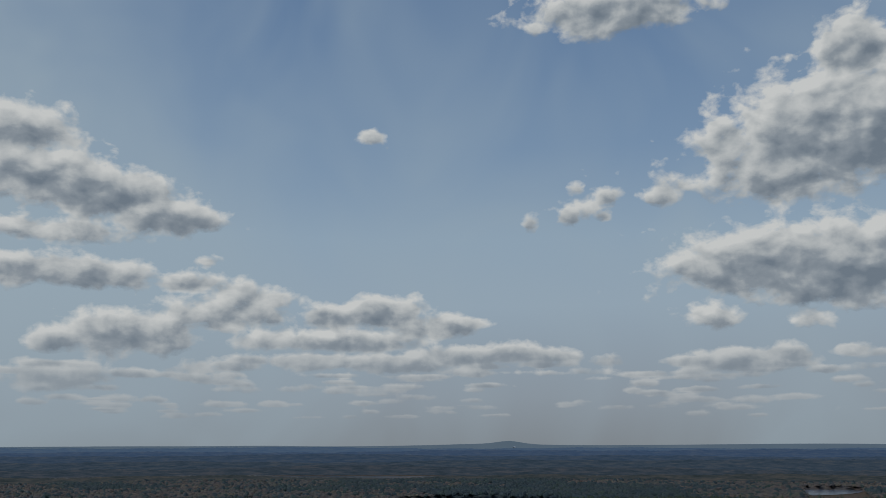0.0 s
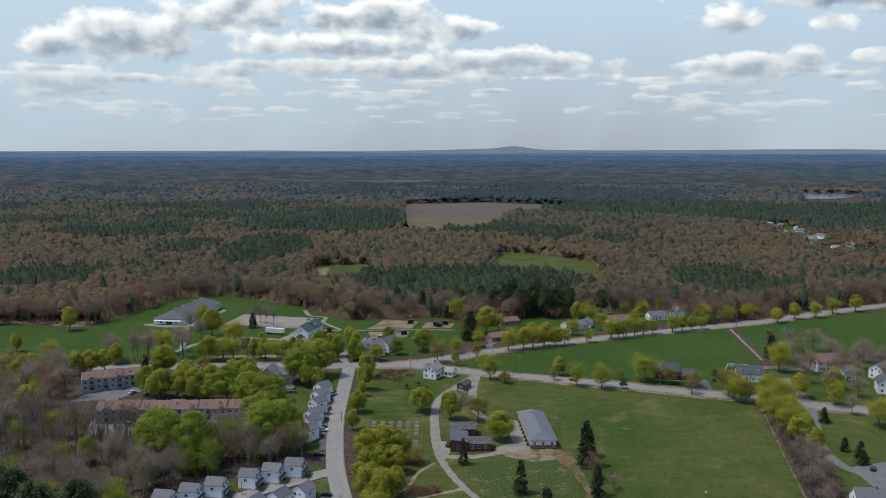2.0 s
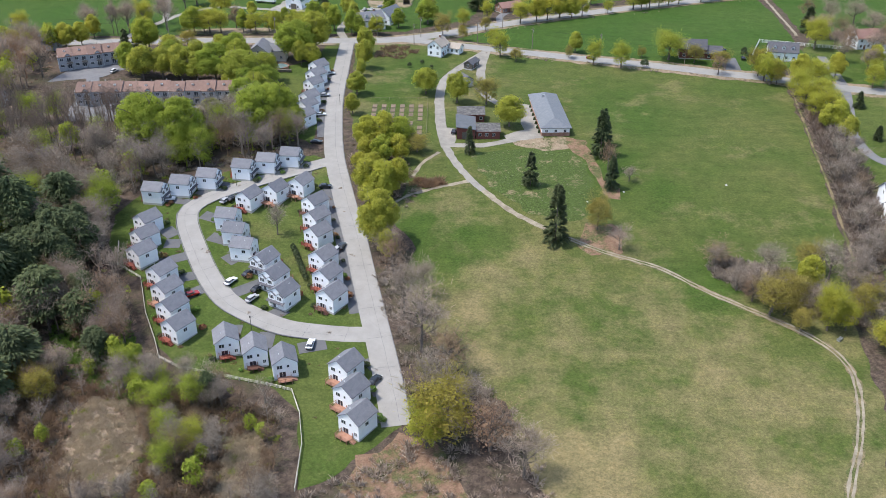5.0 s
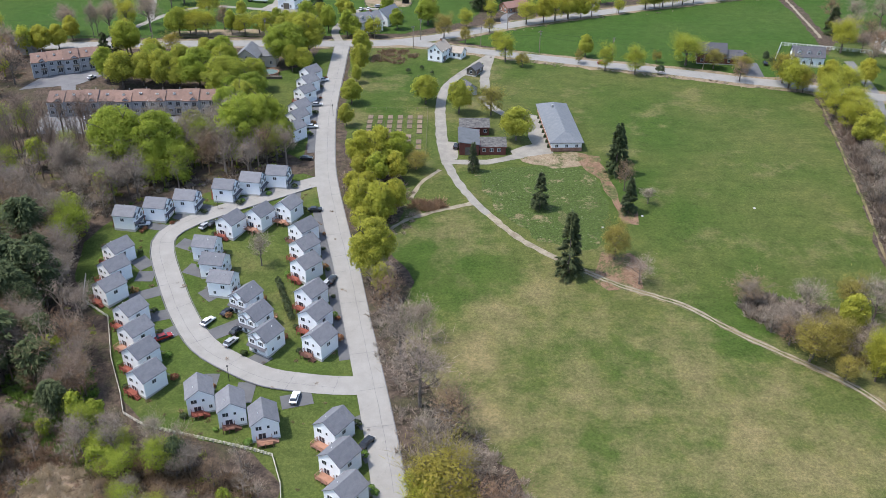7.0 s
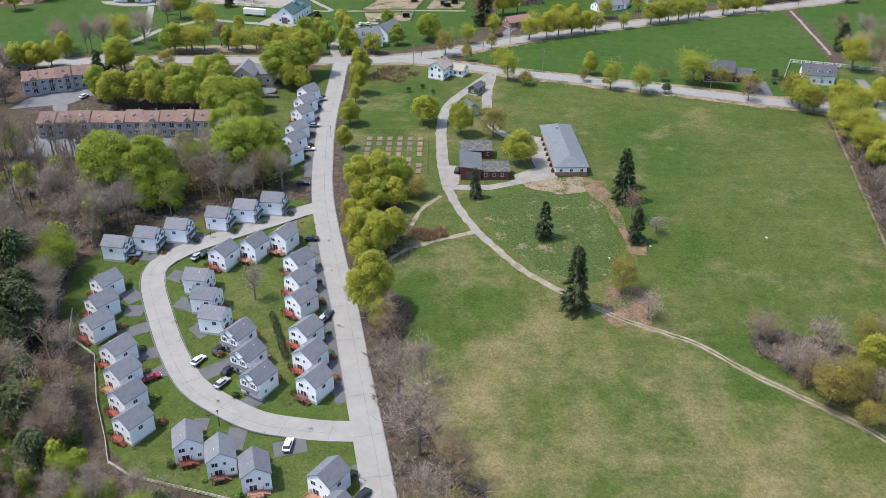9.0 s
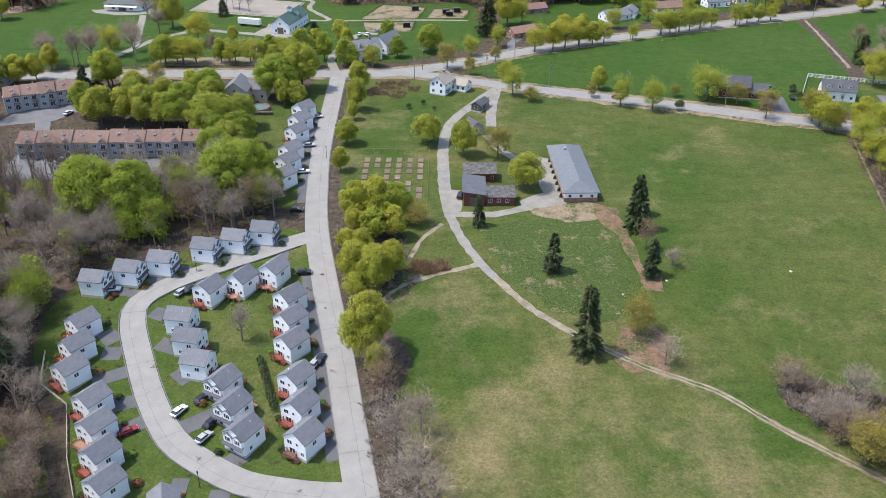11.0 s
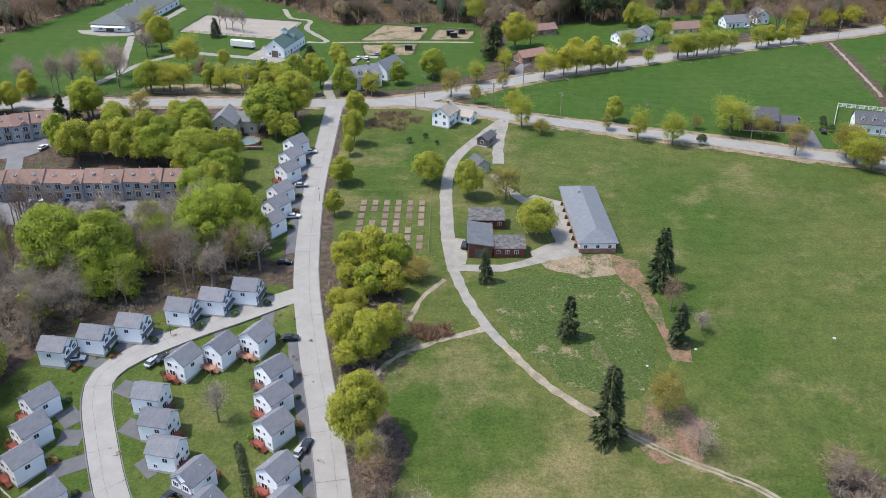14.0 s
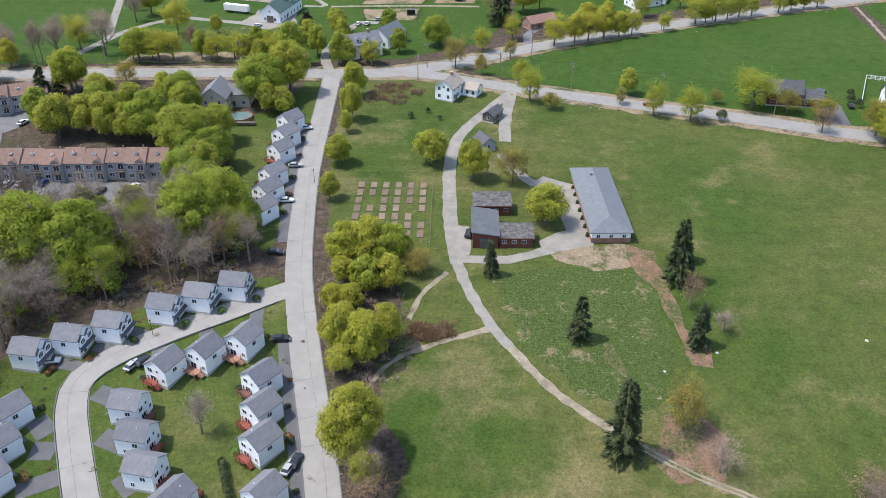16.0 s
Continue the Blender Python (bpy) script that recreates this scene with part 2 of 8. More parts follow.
M_WOODFLOOR = patchy("leaf_litter", (0.03, 0.024, 0.02), (0.145, 0.11, 0.088), (0.075, 0.07, 0.042), 0.54)
M_FIELD = grass("meadow", (0.054, 0.09, 0.0195), (0.1, 0.112, 0.037), (0.225, 0.18, 0.1), 0.48, (165, 285))
M_LUSH = grass("lush_pasture", (0.041, 0.087, 0.016), (0.057, 0.096, 0.022), (0.1, 0.113, 0.038), 0.62)
M_LAWN = grass("lawn", (0.056, 0.093, 0.02), (0.092, 0.113, 0.034), (0.18, 0.16, 0.075), 0.56)
M_ROUGH = patchy("rough_meadow", (0.19, 0.155, 0.09), (0.27, 0.22, 0.14), (0.068, 0.1, 0.028), 0.4, 0.45)
M_BARE = patchy("worn_turf", (0.17, 0.14, 0.08), (0.25, 0.2, 0.125), (0.095, 0.11, 0.042), 0.5)
M_STREET = asphalt("worn_asphalt", (0.25, 0.24, 0.225), (0.312, 0.3, 0.28), 0.15)
M_ROAD = asphalt("grey_asphalt", (0.222, 0.217, 0.207), (0.285, 0.278, 0.265), 0.25)
M_DRIVE = asphalt("dark_asphalt", (0.085, 0.087, 0.095), (0.13, 0.13, 0.135), 0.2)
M_LOT = asphalt("old_asphalt", (0.13, 0.13, 0.138), (0.185, 0.185, 0.19), 0.4)
M_GRAVEL = surface("pale_gravel", (0.22, 0.207, 0.185), (0.31, 0.292, 0.26), 0.3, 0.95, 4.0, 0.3, 0.05)
M_TRACK = surface("worn_track", (0.19, 0.16, 0.115), (0.34, 0.3, 0.225), 0.4, 0.95, 3.0, 0.4, 0.08)
M_REDSOIL = patchy("red_needle_litter", (0.16, 0.095, 0.065), (0.27, 0.18, 0.125), (0.1, 0.11, 0.045), 0.52)
M_SAND = surface("sand", (0.264, 0.234, 0.198), (0.32, 0.289, 0.251), 0.2, 0.95, 4.0, 0.2, 0.05)
M_DIRT = patchy("bare_dirt", (0.2, 0.15, 0.1), (0.33, 0.27, 0.195), (0.09, 0.105, 0.042), 0.54)
M_SOIL = surface("bed_soil", (0.2, 0.145, 0.105), (0.31, 0.235, 0.18), 0.7, 0.95, 6.0, 0.5, 0.05, vary=0.35)
M_CONCRETE = surface("concrete", (0.42, 0.41, 0.39), (0.52, 0.51, 0.49), 0.6, 0.85, 8.0, 0.15)
M_PLOUGH = surface("ploughed_land", (0.105, 0.083, 0.068), (0.13, 0.103, 0.082), 0.012, 0.95, 0.4, 0.2, 0.2)
M_SIDING = siding("white_siding", (0.8, 0.82, 0.85), (0.85, 0.86, 0.88))
M_GREYSIDE = siding("grey_siding", (0.3, 0.31, 0.33), (0.38, 0.385, 0.4))
M_BEIGE = siding("beige_siding", (0.44, 0.4, 0.32), (0.5, 0.46, 0.38))
M_REDWALL = siding("red_barn_boards", (0.105, 0.028, 0.024), (0.165, 0.048, 0.037))
M_BRICK = surface("brick", (0.26, 0.13, 0.09), (0.36, 0.22, 0.16), 0.8, 0.9, 9.0, 0.3)
M_ROOF = shingle("grey_shingles", (0.13, 0.137, 0.157), (0.185, 0.192, 0.215))
M_DARKROOF = shingle("dark_shingles", (0.07, 0.072, 0.085), (0.11, 0.11, 0.125))
M_BROWNROOF = shingle("brown_shingles", (0.16, 0.1, 0.08), (0.235, 0.15, 0.12))
M_BLUEROOF = shingle("blue_grey_roofing", (0.118, 0.134, 0.158), (0.16, 0.178, 0.2))
M_GREENROOF = shingle("green_roofing", (0.06, 0.115, 0.105), (0.09, 0.15, 0.135))
M_HALLROOF = shingle("grey_green_roofing", (0.085, 0.1, 0.1), (0.125, 0.14, 0.14))
M_TANROOF = shingle("tan_shingles", (0.3, 0.26, 0.22), (0.37, 0.33, 0.28))
M_REDROOF = shingle("red_shingles", (0.208, 0.11, 0.092), (0.272, 0.165, 0.138))
M_TRIM = surface("white_trim", (0.74, 0.74, 0.73), (0.8, 0.8, 0.8), 1.0, 0.5, 8.0, 0.0)
M_GLASS = surface("window_glass", (0.025, 0.03, 0.04), (0.05, 0.06, 0.075), 0.5, 0.06, 8.0, 0.0, spec=0.6)
M_DECK = surface("red_stained_deck", (0.208, 0.054, 0.0372), (0.288, 0.09, 0.062), 0.8, 0.7, 9.0, 0.2)
M_DECKTAN = surface("weathered_deck", (0.306, 0.152, 0.0988), (0.405, 0.228, 0.16), 0.8, 0.8, 9.0, 0.2)
M_DECKDARK = surface("dark_stained_deck", (0.13, 0.06, 0.045), (0.2, 0.1, 0.075), 0.8, 0.7, 9.0, 0.2)
M_BARK = surface("bark", (0.1, 0.08, 0.065), (0.2, 0.17, 0.145), 2.0, 0.95, 12.0, 0.5, 0.03)
M_POLE = surface("weathered_pole", (0.2, 0.16, 0.12), (0.3, 0.25, 0.2), 1.0, 0.9, 9.0, 0.2)
M_FENCE = surface("pale_fence_wood", (0.5, 0.47, 0.4), (0.62, 0.59, 0.52), 1.0, 0.85, 9.0, 0.2)
M_DARKFENCE = surface("dark_fence_wood", (0.1, 0.085, 0.07), (0.17, 0.15, 0.125), 1.0, 0.85, 9.0, 0.2)
M_TYRE = surface("rubber", (0.02, 0.02, 0.02), (0.03, 0.03, 0.03), 1.0, 0.8, 9.0, 0.0)
M_WATER = surface("pool_water", (0.1, 0.17, 0.17), (0.2, 0.27, 0.27), 0.8, 0.08, 3.0, 0.1)
M_POND = surface("pond_water", (0.12, 0.16, 0.22), (0.17, 0.21, 0.27), 0.01, 0.15, 0.3, 0.0)
M_METAL = surface("galvanised_metal", (0.4, 0.41, 0.42), (0.5, 0.51, 0.52), 1.0, 0.45, 9.0, 0.0, metal=0.7)
M_WORNROOF = surface("worn_tar_roof", (0.045, 0.045, 0.0488), (0.18, 0.173, 0.165), 0.9, 0.85, 5.0, 0.3)
M_TARROOF = surface("tar_roof", (0.09, 0.1, 0.115), (0.13, 0.14, 0.155), 0.5, 0.75, 6.0, 0.1)
PAINTS = {c: surface(c + "_car_paint", v, tuple(x * 1.1 for x in v), 1.0, 0.25, 9.0, 0.0, spec=0.6) for c, v in {
    "white": (0.72, 0.73, 0.74), "black": (0.02, 0.022, 0.026), "silver": (0.38, 0.39, 0.41), "blue": (0.03, 0.07, 0.2), "red": (0.3, 0.02, 0.02)}.items()}
M_MAPLE = foliage("spring_maple_leaves", (0.289, 0.31, 0.0546), (0.559, 0.542, 0.0929), (0.404, 0.433, 0.071), 0.5)
M_GREENTREE = foliage("young_green_leaves", (0.21, 0.275, 0.045), (0.44, 0.485, 0.08), (0.36, 0.42, 0.065), 0.5)
M_GOLD = foliage("golden_buds", (0.234, 0.203, 0.051), (0.406, 0.351, 0.068), (0.328, 0.281, 0.0935), 0.4)
M_NEEDLES = foliage("dark_needles", (0.032, 0.052, 0.024), (0.1, 0.125, 0.055), (0.075, 0.095, 0.05), 0.25)
M_PINE = foliage("pine_needles", (0.045, 0.07, 0.032), (0.14, 0.17, 0.078), (0.105, 0.13, 0.068), 0.3)
M_TWIGS = foliage("bare_twigs", (0.17, 0.135, 0.112), (0.46, 0.385, 0.325), (0.36, 0.285, 0.24), 0.2)
M_BUDS = foliage("reddish_brown_buds", (0.18, 0.115, 0.08), (0.34, 0.23, 0.16), (0.28, 0.2, 0.13), 0.3)
M_EDGE = foliage("grey_brown_twigs", (0.15, 0.118, 0.1), (0.33, 0.26, 0.215), (0.26, 0.19, 0.155), 0.3)
M_IVY = foliage("green_creepers", (0.091, 0.168, 0.036), (0.234, 0.35, 0.072), (0.156, 0.252, 0.06), 0.3)
M_STRAW = foliage("dry_straw", (0.36, 0.285, 0.2), (0.62, 0.52, 0.39), (0.52, 0.42, 0.31), 0.3)
M_REDBUSH = foliage("red_shrub_leaves", (0.22, 0.07, 0.045), (0.36, 0.15, 0.09), (0.28, 0.2, 0.09), 0.3)
M_FARBROWN = foliage("brown_woods", (0.09252, 0.07601, 0.05341), (0.1653, 0.134, 0.08586), (0.128, 0.101, 0.07926), 0.25, 0.9)
M_FARGREEN = foliage("pine_woods", (0.02593, 0.04558, 0.02813), (0.05387, 0.07632, 0.04655), (0.0399, 0.06042, 0.04165), 0.15, 0.9)
# mid-distance woods: a little blue haze is put into the base colours
M_MIDHAZEBROWN = foliage("haze_tinted_brown_woods", (0.08828, 0.07899, 0.06169), (0.1428, 0.124, 0.09069), (0.1086, 0.0954, 0.08522), 0.25, 0.5)
M_MIDHAZEGREEN = foliage("haze_tinted_pine_woods", (0.03213, 0.054, 0.0432), (0.05481, 0.07992, 0.06), (0.04158, 0.06696, 0.0552), 0.15, 0.5)
M_OLIVELAND = surface("olive_farmland", (0.105, 0.09, 0.045), (0.15, 0.12, 0.06), 0.02, 0.95, 0.4, 0.2, 0.2)
M_REEDS = patchy("dry_reeds", (0.17, 0.12, 0.09), (0.44, 0.355, 0.27), (0.12, 0.08, 0.055), 0.54)
# farther woods, their base colours greyed and blued to stand for haze
M_HAZEBROWN = foliage("hazy_brown_woods", (0.08375, 0.08469, 0.0888), (0.123, 0.1176, 0.113), (0.09644, 0.09964, 0.113), 0.2, 0.2)
M_HAZEGREEN = foliage("hazy_green_woods", (0.02993, 0.05443, 0.0672), (0.04988, 0.07711, 0.0924), (0.0399, 0.06469, 0.084), 0.15, 0.2)
# farthest woods: the blue is distance haze painted into the base colour
M_HAZEWOODS = foliage("haze_blue_far_woods", (0.05, 0.07, 0.1), (0.084, 0.096, 0.114), (0.06, 0.08, 0.11), 0.15, 0.012)
M_HAZEPINES = foliage("haze_green_far_woods", (0.036, 0.056, 0.08), (0.05, 0.071, 0.095), (0.042, 0.062, 0.088), 0.15, 0.012)

# ---- the lie of the land ----
KNOT_Y = [-400, 150, 200, 240, 285, 315, 360, 410, 450, 600, 900, 1500, 2500, 3500, 4700, 5200]
KNOT_Z = [-14, -11.5, -10, -6.5, -1, 0.8, 1.5, 4.5, 5, 4, 0, 0, 8, 36, 86, 90]
_y = np.arange(-420.0, 5205.0, 5.0)
_z = np.interp(_y, KNOT_Y, KNOT_Z)
_k = np.hanning(9)
_z = np.convolve(np.pad(_z, 4, mode="edge"), _k / _k.sum(), mode="valid")


def land(x, y):
    """The height of the ground: it rises from the low meadow to the main road, and far off to wooded hills."""
    x, y = np.asarray(x, float), np.asarray(y, float)
    far = np.clip((y - 1600) / 2400, 0, 1)
    roll = far * 0.55 * (7 * np.sin(x / 410 + y / 900) + 5 * np.sin(x / 173 - y / 310 + 1.3) + 4 * np.sin(x / 97 + 2.1))
    return np.interp(y, _y, _z) + roll


def lz(x, y):
    return float(land(x, y))


# ---- building helpers ----


def part(name, bm, material, parent=None, label="", m=None):
    """Links a bmesh (or a mesh made before) as one object under a thing or a part."""
    if isinstance(bm, bmesh.types.BMesh):
        me = bpy.data.meshes.new(name)
        bm.normal_update()
        bm.to_mesh(me)
        bm.free()
    else:
        me = bm
    if material is not None and not me.materials:
        me.materials.append(material)
    ob = new(name, me)
    if parent is not None:
        ob.parent = parent
    if m is not None:
        ob.matrix_basis = m
    if label:
        tagged(ob, label)
    return ob


def thing(name, label, category, m=None, group="", kind=""):
    ob = tagged(new(name), label, category, group, kind)
    if m is not None:
        ob.matrix_basis = m
    return ob


def boxes(bm, *rows):
    """Boxes of x0, x1, y0, y1, z0, z1."""
    for x0, x1, y0, y1, z0, z1 in rows:
        v = [bm.verts.new(c) for c in ((x0, y0, z0), (x1, y0, z0), (x1, y1, z0), (x0, y1, z0), (x0, y0, z1), (x1, y0, z1), (x1, y1, z1), (x0, y1, z1))]
        for f in ((3, 2, 1, 0), (4, 5, 6, 7), (0, 1, 5, 4), (1, 2, 6, 5), (2, 3, 7, 6), (3, 0, 4, 7)):
            bm.faces.new([v[i] for i in f])
    return bm


def box(*rows):
    return boxes(bmesh.new(), *rows)


def solid(bm, pts, faces):
    v = [bm.verts.new(p) for p in pts]
    for f in faces:
        bm.faces.new([v[i] for i in f])
    return bm


def tube(bm, a, b, ra, rb, n=5):
    a, b = Vector(a), Vector(b)
    d = (b - a).normalized()
    s = d.cross(Vector((0, 0, 1)) if abs(d.z) < 0.9 else Vector((1, 0, 0))).normalized()
    u = d.cross(s)
    rings = [[bm.verts.new(c + r * (math.cos(k * math.tau / n) * s + math.sin(k * math.tau / n) * u)) for k in range(n)] for c, r in ((a, ra), (b, rb))]
    for k in range(n):
        bm.faces.new((rings[0][k], rings[0][(k + 1) % n], rings[1][(k + 1) % n], rings[1][k]))
    bm.faces.new(rings[1])
    return bm


def gable_wall(L, W, eave, ridge, base=-1.2):
    """A house body with its ridge along x."""
    l, w = L / 2, W / 2
    return solid(bmesh.new(), [(-l, -w, base), (l, -w, base), (l, w, base), (-l, w, base), (-l, -w, eave), (l, -w, eave), (l, w, eave), (-l, w, eave), (-l, 0, ridge), (l, 0, ridge)],
                 [(3, 2, 1, 0), (0, 1, 5, 4), (2, 3, 7, 6), (1, 2, 6, 9, 5), (3, 0, 4, 8, 7), (4, 5, 9, 8), (6, 7, 8, 9)])


def gable_roof(L, W, eave, ridge, over=0.3, thick=0.2, hip=0.0):
    """Two slabs meeting in a ridge; hip: how far the ridge stops short of each end."""
    l, w = L / 2 + over, W / 2 + over
    e = eave - over * (ridge - eave) / (W / 2) + 0.02
    h = ridge + 0.02
    lh = max(l - hip, 0.05)
    top = [(-l, -w, e + thick), (l, -w, e + thick), (l, w, e + thick), (-l, w, e + thick), (-lh, 0, h + thick), (lh, 0, h + thick)]
    low = [(x, y, z - thick) for x, y, z in top]
    up = [(0, 1, 5, 4), (2, 3, 4, 5), (1, 2, 5), (3, 0, 4)] if hip else [(0, 1, 5, 4), (2, 3, 4, 5)]
    dn = [tuple(i + 6 for i in reversed(f)) for f in up]
    side = [(0, 6, 7, 1), (2, 8, 9, 3)]
    side += [(1, 7, 8, 2), (3, 9, 6, 0)] if hip else [(1, 7, 11, 5), (5, 11, 8, 2), (3, 9, 10, 4), (4, 10, 6, 0)]
    return solid(bmesh.new(), top + low, up + dn + side)


WINDOW_MESHES = {}


def window(parent, x, y, z, facing, w=1.0, h=1.3, lights=2):
    """A framed window on a wall; facing: degrees of the wall's outward normal. Its centre is at x, y, z."""
    key = (w, h, lights)
    if key not in WINDOW_MESHES:
        a, b = w / 2, h / 2
        us, ws = [-a, -a + 0.07], [-b, -b + 0.08, b - 0.07, b]
        for k in range(1, lights):
            c = -a + w * k / lights
            us += [c - 0.04, c + 0.04]
        us += [a - 0.07, a]
        f, g = bpy.data.meshes.new("window_frame"), bpy.data.meshes.new("pane")
        bm = bmesh.new()
        grid = [[bm.verts.new((u, 0.06, v)) for v in ws] for u in us]
        for q in range(len(us) - 1):
            for s in range(3):
                if q % 2 == 0 or s != 1:
                    bm.faces.new((grid[q][s], grid[q][s + 1], grid[q + 1][s + 1], grid[q + 1][s]))
        rim = [e for e in bm.edges if len(e.link_faces) == 1]
        out = bmesh.ops.extrude_edge_only(bm, edges=rim)
        for v in out["geom"]:
            if isinstance(v, bmesh.types.BMVert):
                v.co.y = 0.0
        bmesh.ops.recalc_face_normals(bm, faces=bm.faces[:])
        bm.to_mesh(f)
        bm.free()
        bm = box((-a + 0.05, a - 0.05, -0.01, 0.03, -b + 0.05, b - 0.05))
        bm.to_mesh(g)
        bm.free()
        f.materials.append(M_TRIM)
        g.materials.append(M_GLASS)
        WINDOW_MESHES[key] = (f, g)
    f, g = WINDOW_MESHES[key]
    ob = part("window", f, None, parent, m=pose(x, y, z, 0, 0, facing - 90))
    part("pane", g, None, ob)
    return ob


def curve_of(points, step=3.0):
    """A smooth line through the given points, in even steps."""
    p = [Vector((*c, 0)) for c in points]
    p = [2 * p[0] - p[1]] + p + [2 * p[-1] - p[-2]]
    out = []
    for a, b, c, d in zip(p, p[1:], p[2:], p[3:]):
        n = max(2, int((c - b).length / step))
        for k in range(n):
            s = k / n
            out.append(0.5 * (2 * b + (c - a) * s + (2 * a - 5 * b + 4 * c - d) * s * s + (3 * b - a - 3 * c + d) * s**3))
    return out + [p[-2]]


def strip(name, points, width, lift, material, label, category="road", step=3.0, fray=0.0, seed=1):
    """A road or path laid on the land along a smooth line. width: one number, or one at each end."""
    line = curve_of(points, step)
    r = random.Random(seed)
    w0, w1 = width if isinstance(width, tuple) else (width, width)
    bm, last = bmesh.new(), None
    for i, c in enumerate(line):
        d = (line[min(i + 1, len(line) - 1)] - line[max(i - 1, 0)]).normalized()
        n = Vector((-d.y, d.x, 0))
        w = (w0 + (w1 - w0) * i / (len(line) - 1)) / 2
        row = []
        for k in (-1, -0.5, 0, 0.5, 1):
            q = c + n * (w * k + (r.uniform(-fray, fray) if abs(k) == 1 else 0))
            row.append(bm.verts.new((q.x, q.y, lz(q.x, q.y) + lift)))
        if last:
            for a in range(4):
                bm.faces.new((last[a], row[a], row[a + 1], last[a + 1]))
        last = row
    for f in bm.faces:
        if f.normal.z < 0:
            f.normal_flip()
    bm.normal_update()
    if bm.faces and sum(f.normal.z for f in bm.faces) < 0:
        bmesh.ops.reverse_faces(bm, faces=bm.faces)
    ob = part(name, bm, material)
    return tagged(ob, label, category, kind="structure")


def sheet(name, outline, lift, material, label, category="ground", wobble=0.0, step=5.0):
    """A patch of ground cover with the given outline, laid on the land; wobble: how uneven its edge is."""
    p = [Vector((*c, 0)) for c in outline]
    if wobble:
        q = []
        for a, b in zip(p, p[1:] + p[:1]):
            n = max(1, int((b - a).length / 3))
            for k in range(n):
                c = a.lerp(b, k / n)
                d = Vector((noise.noise(c * 0.17), noise.noise(c * 0.17 + Vector((7, 3, 1))), 0))
                q.append(c + wobble * d * 2)
        p = q
    bm = bmesh.new()
    f = bm.faces.new([bm.verts.new(c) for c in p])
    bm.normal_update()
    if f.normal.z < 0:
        f.normal_flip()
    bmesh.ops.triangulate(bm, faces=bm.faces[:])
    lo, hi = min(c.y for c in p), max(c.y for c in p)
    y = math.ceil(lo / step) * step
    while y < hi:
        bmesh.ops.bisect_plane(bm, geom=bm.verts[:] + bm.edges[:] + bm.faces[:], plane_co=(0, y, 0), plane_no=(0, 1, 0))
        y += step
    for v in bm.verts:
        v.co.z = lz(v.co.x, v.co.y) + lift
    return tagged(part(name, bm, material), label, category, kind="structure")


def inside(poly, x, y):
    """Which of the points lie in a polygon."""
    hit = np.zeros(len(x), bool)
    for (x0, y0), (x1, y1) in zip(poly, poly[1:] + poly[:1]):
        cross = ((y0 > y) != (y1 > y)) & (x < (x1 - x0) * (y - y0) / (y1 - y0 + 1e-9) + x0)
        hit ^= cross
    return hit


def oval(cx, cy, rx, ry, n=18, turn=0.0):
    c, s = math.cos(radians(turn)), math.sin(radians(turn))
    out = []
    for k in range(n):
        a = k * math.tau / n
        u, v = rx * math.cos(a), ry * math.sin(a)
        out.append((cx + c * u - s * v, cy + s * u + c * v))
    return out

# ---- the setting: ground, fields, roads ----
xs = np.r_[np.linspace(-4300, -420, 40), np.linspace(-400, 400, 81), np.linspace(420, 4300, 40)]
ys = np.r_[np.arange(-400, 800, 5.0), np.arange(800, 1600, 20.0), np.arange(1600, 4760, 40.0)]
gx, gy = np.meshgrid(xs, ys)
gv = np.stack([gx, gy, land(gx, gy)], -1).reshape(-1, 3)
nx = len(xs)
gi = (np.arange(len(ys) - 1)[:, None] * nx + np.arange(nx - 1)).ravel()
me = bpy.data.meshes.new("ground")
me.from_pydata(gv.tolist(), [], np.stack([gi, gi + 1, gi + 1 + nx, gi + nx], 1).tolist())
me.materials.append(M_WOODFLOOR)
tagged(new("ground", me), "brown leaf-littered woodland ground rising to far hills", "ground", kind="structure")

EAST_FIELD = [(-43, 428), (-20, 432), (12, 421), (40, 411), (70, 401), (98, 393), (124, 384), (148, 374), (136, 315), (128, 272), (121, 240), (112, 214), (107, 190),
              (104, 170), (92, 145), (80, 120), (25, 120), (20, 150), (14, 176), (2, 190), (-6, 205), (-12, 228), (-14, 250), (-18, 275), (-30, 300), (-36, 330), (-40, 365)]
MID_FIELD = [(5, 440), (25, 457), (50, 472), (92, 493), (137, 513), (184, 532), (182, 495), (175, 448), (168, 400), (142, 391), (122, 397), (96, 406), (68, 414), (39, 424)]
NE_FIELD = [(192, 534), (230, 553), (300, 588), (380, 625), (420, 560), (330, 500), (235, 462), (182, 452), (189, 495)]
NW_FIELD = [(-268, 446), (-310, 500), (-312, 546), (-270, 550), (-243, 537), (-230, 546), (-217, 592), (-210, 640), (-201, 661), (-165, 668), (-100, 612), (-64, 566), (12, 572), (24, 530), (14, 480), (-20, 455), (-60, 450), (-120, 447), (-200, 444), (-262, 442)]
N_LAWN = [(25, 500), (60, 503), (100, 525), (150, 550), (200, 572), (190, 590), (130, 590), (60, 570), (28, 545)]
CLOSE_LAWN = [(-103, 246), (-97, 235), (-88, 228), (-82, 212), (-76, 200), (-67, 189), (-53, 185), (-41, 181), (-34, 172), (-31, 148), (-24, 152), (-10, 168), (-16, 197), (-23, 229), (-33, 270), (-39, 296), (-47, 303), (-60, 299), (-78, 288), (-100, 277), (-106, 262)]
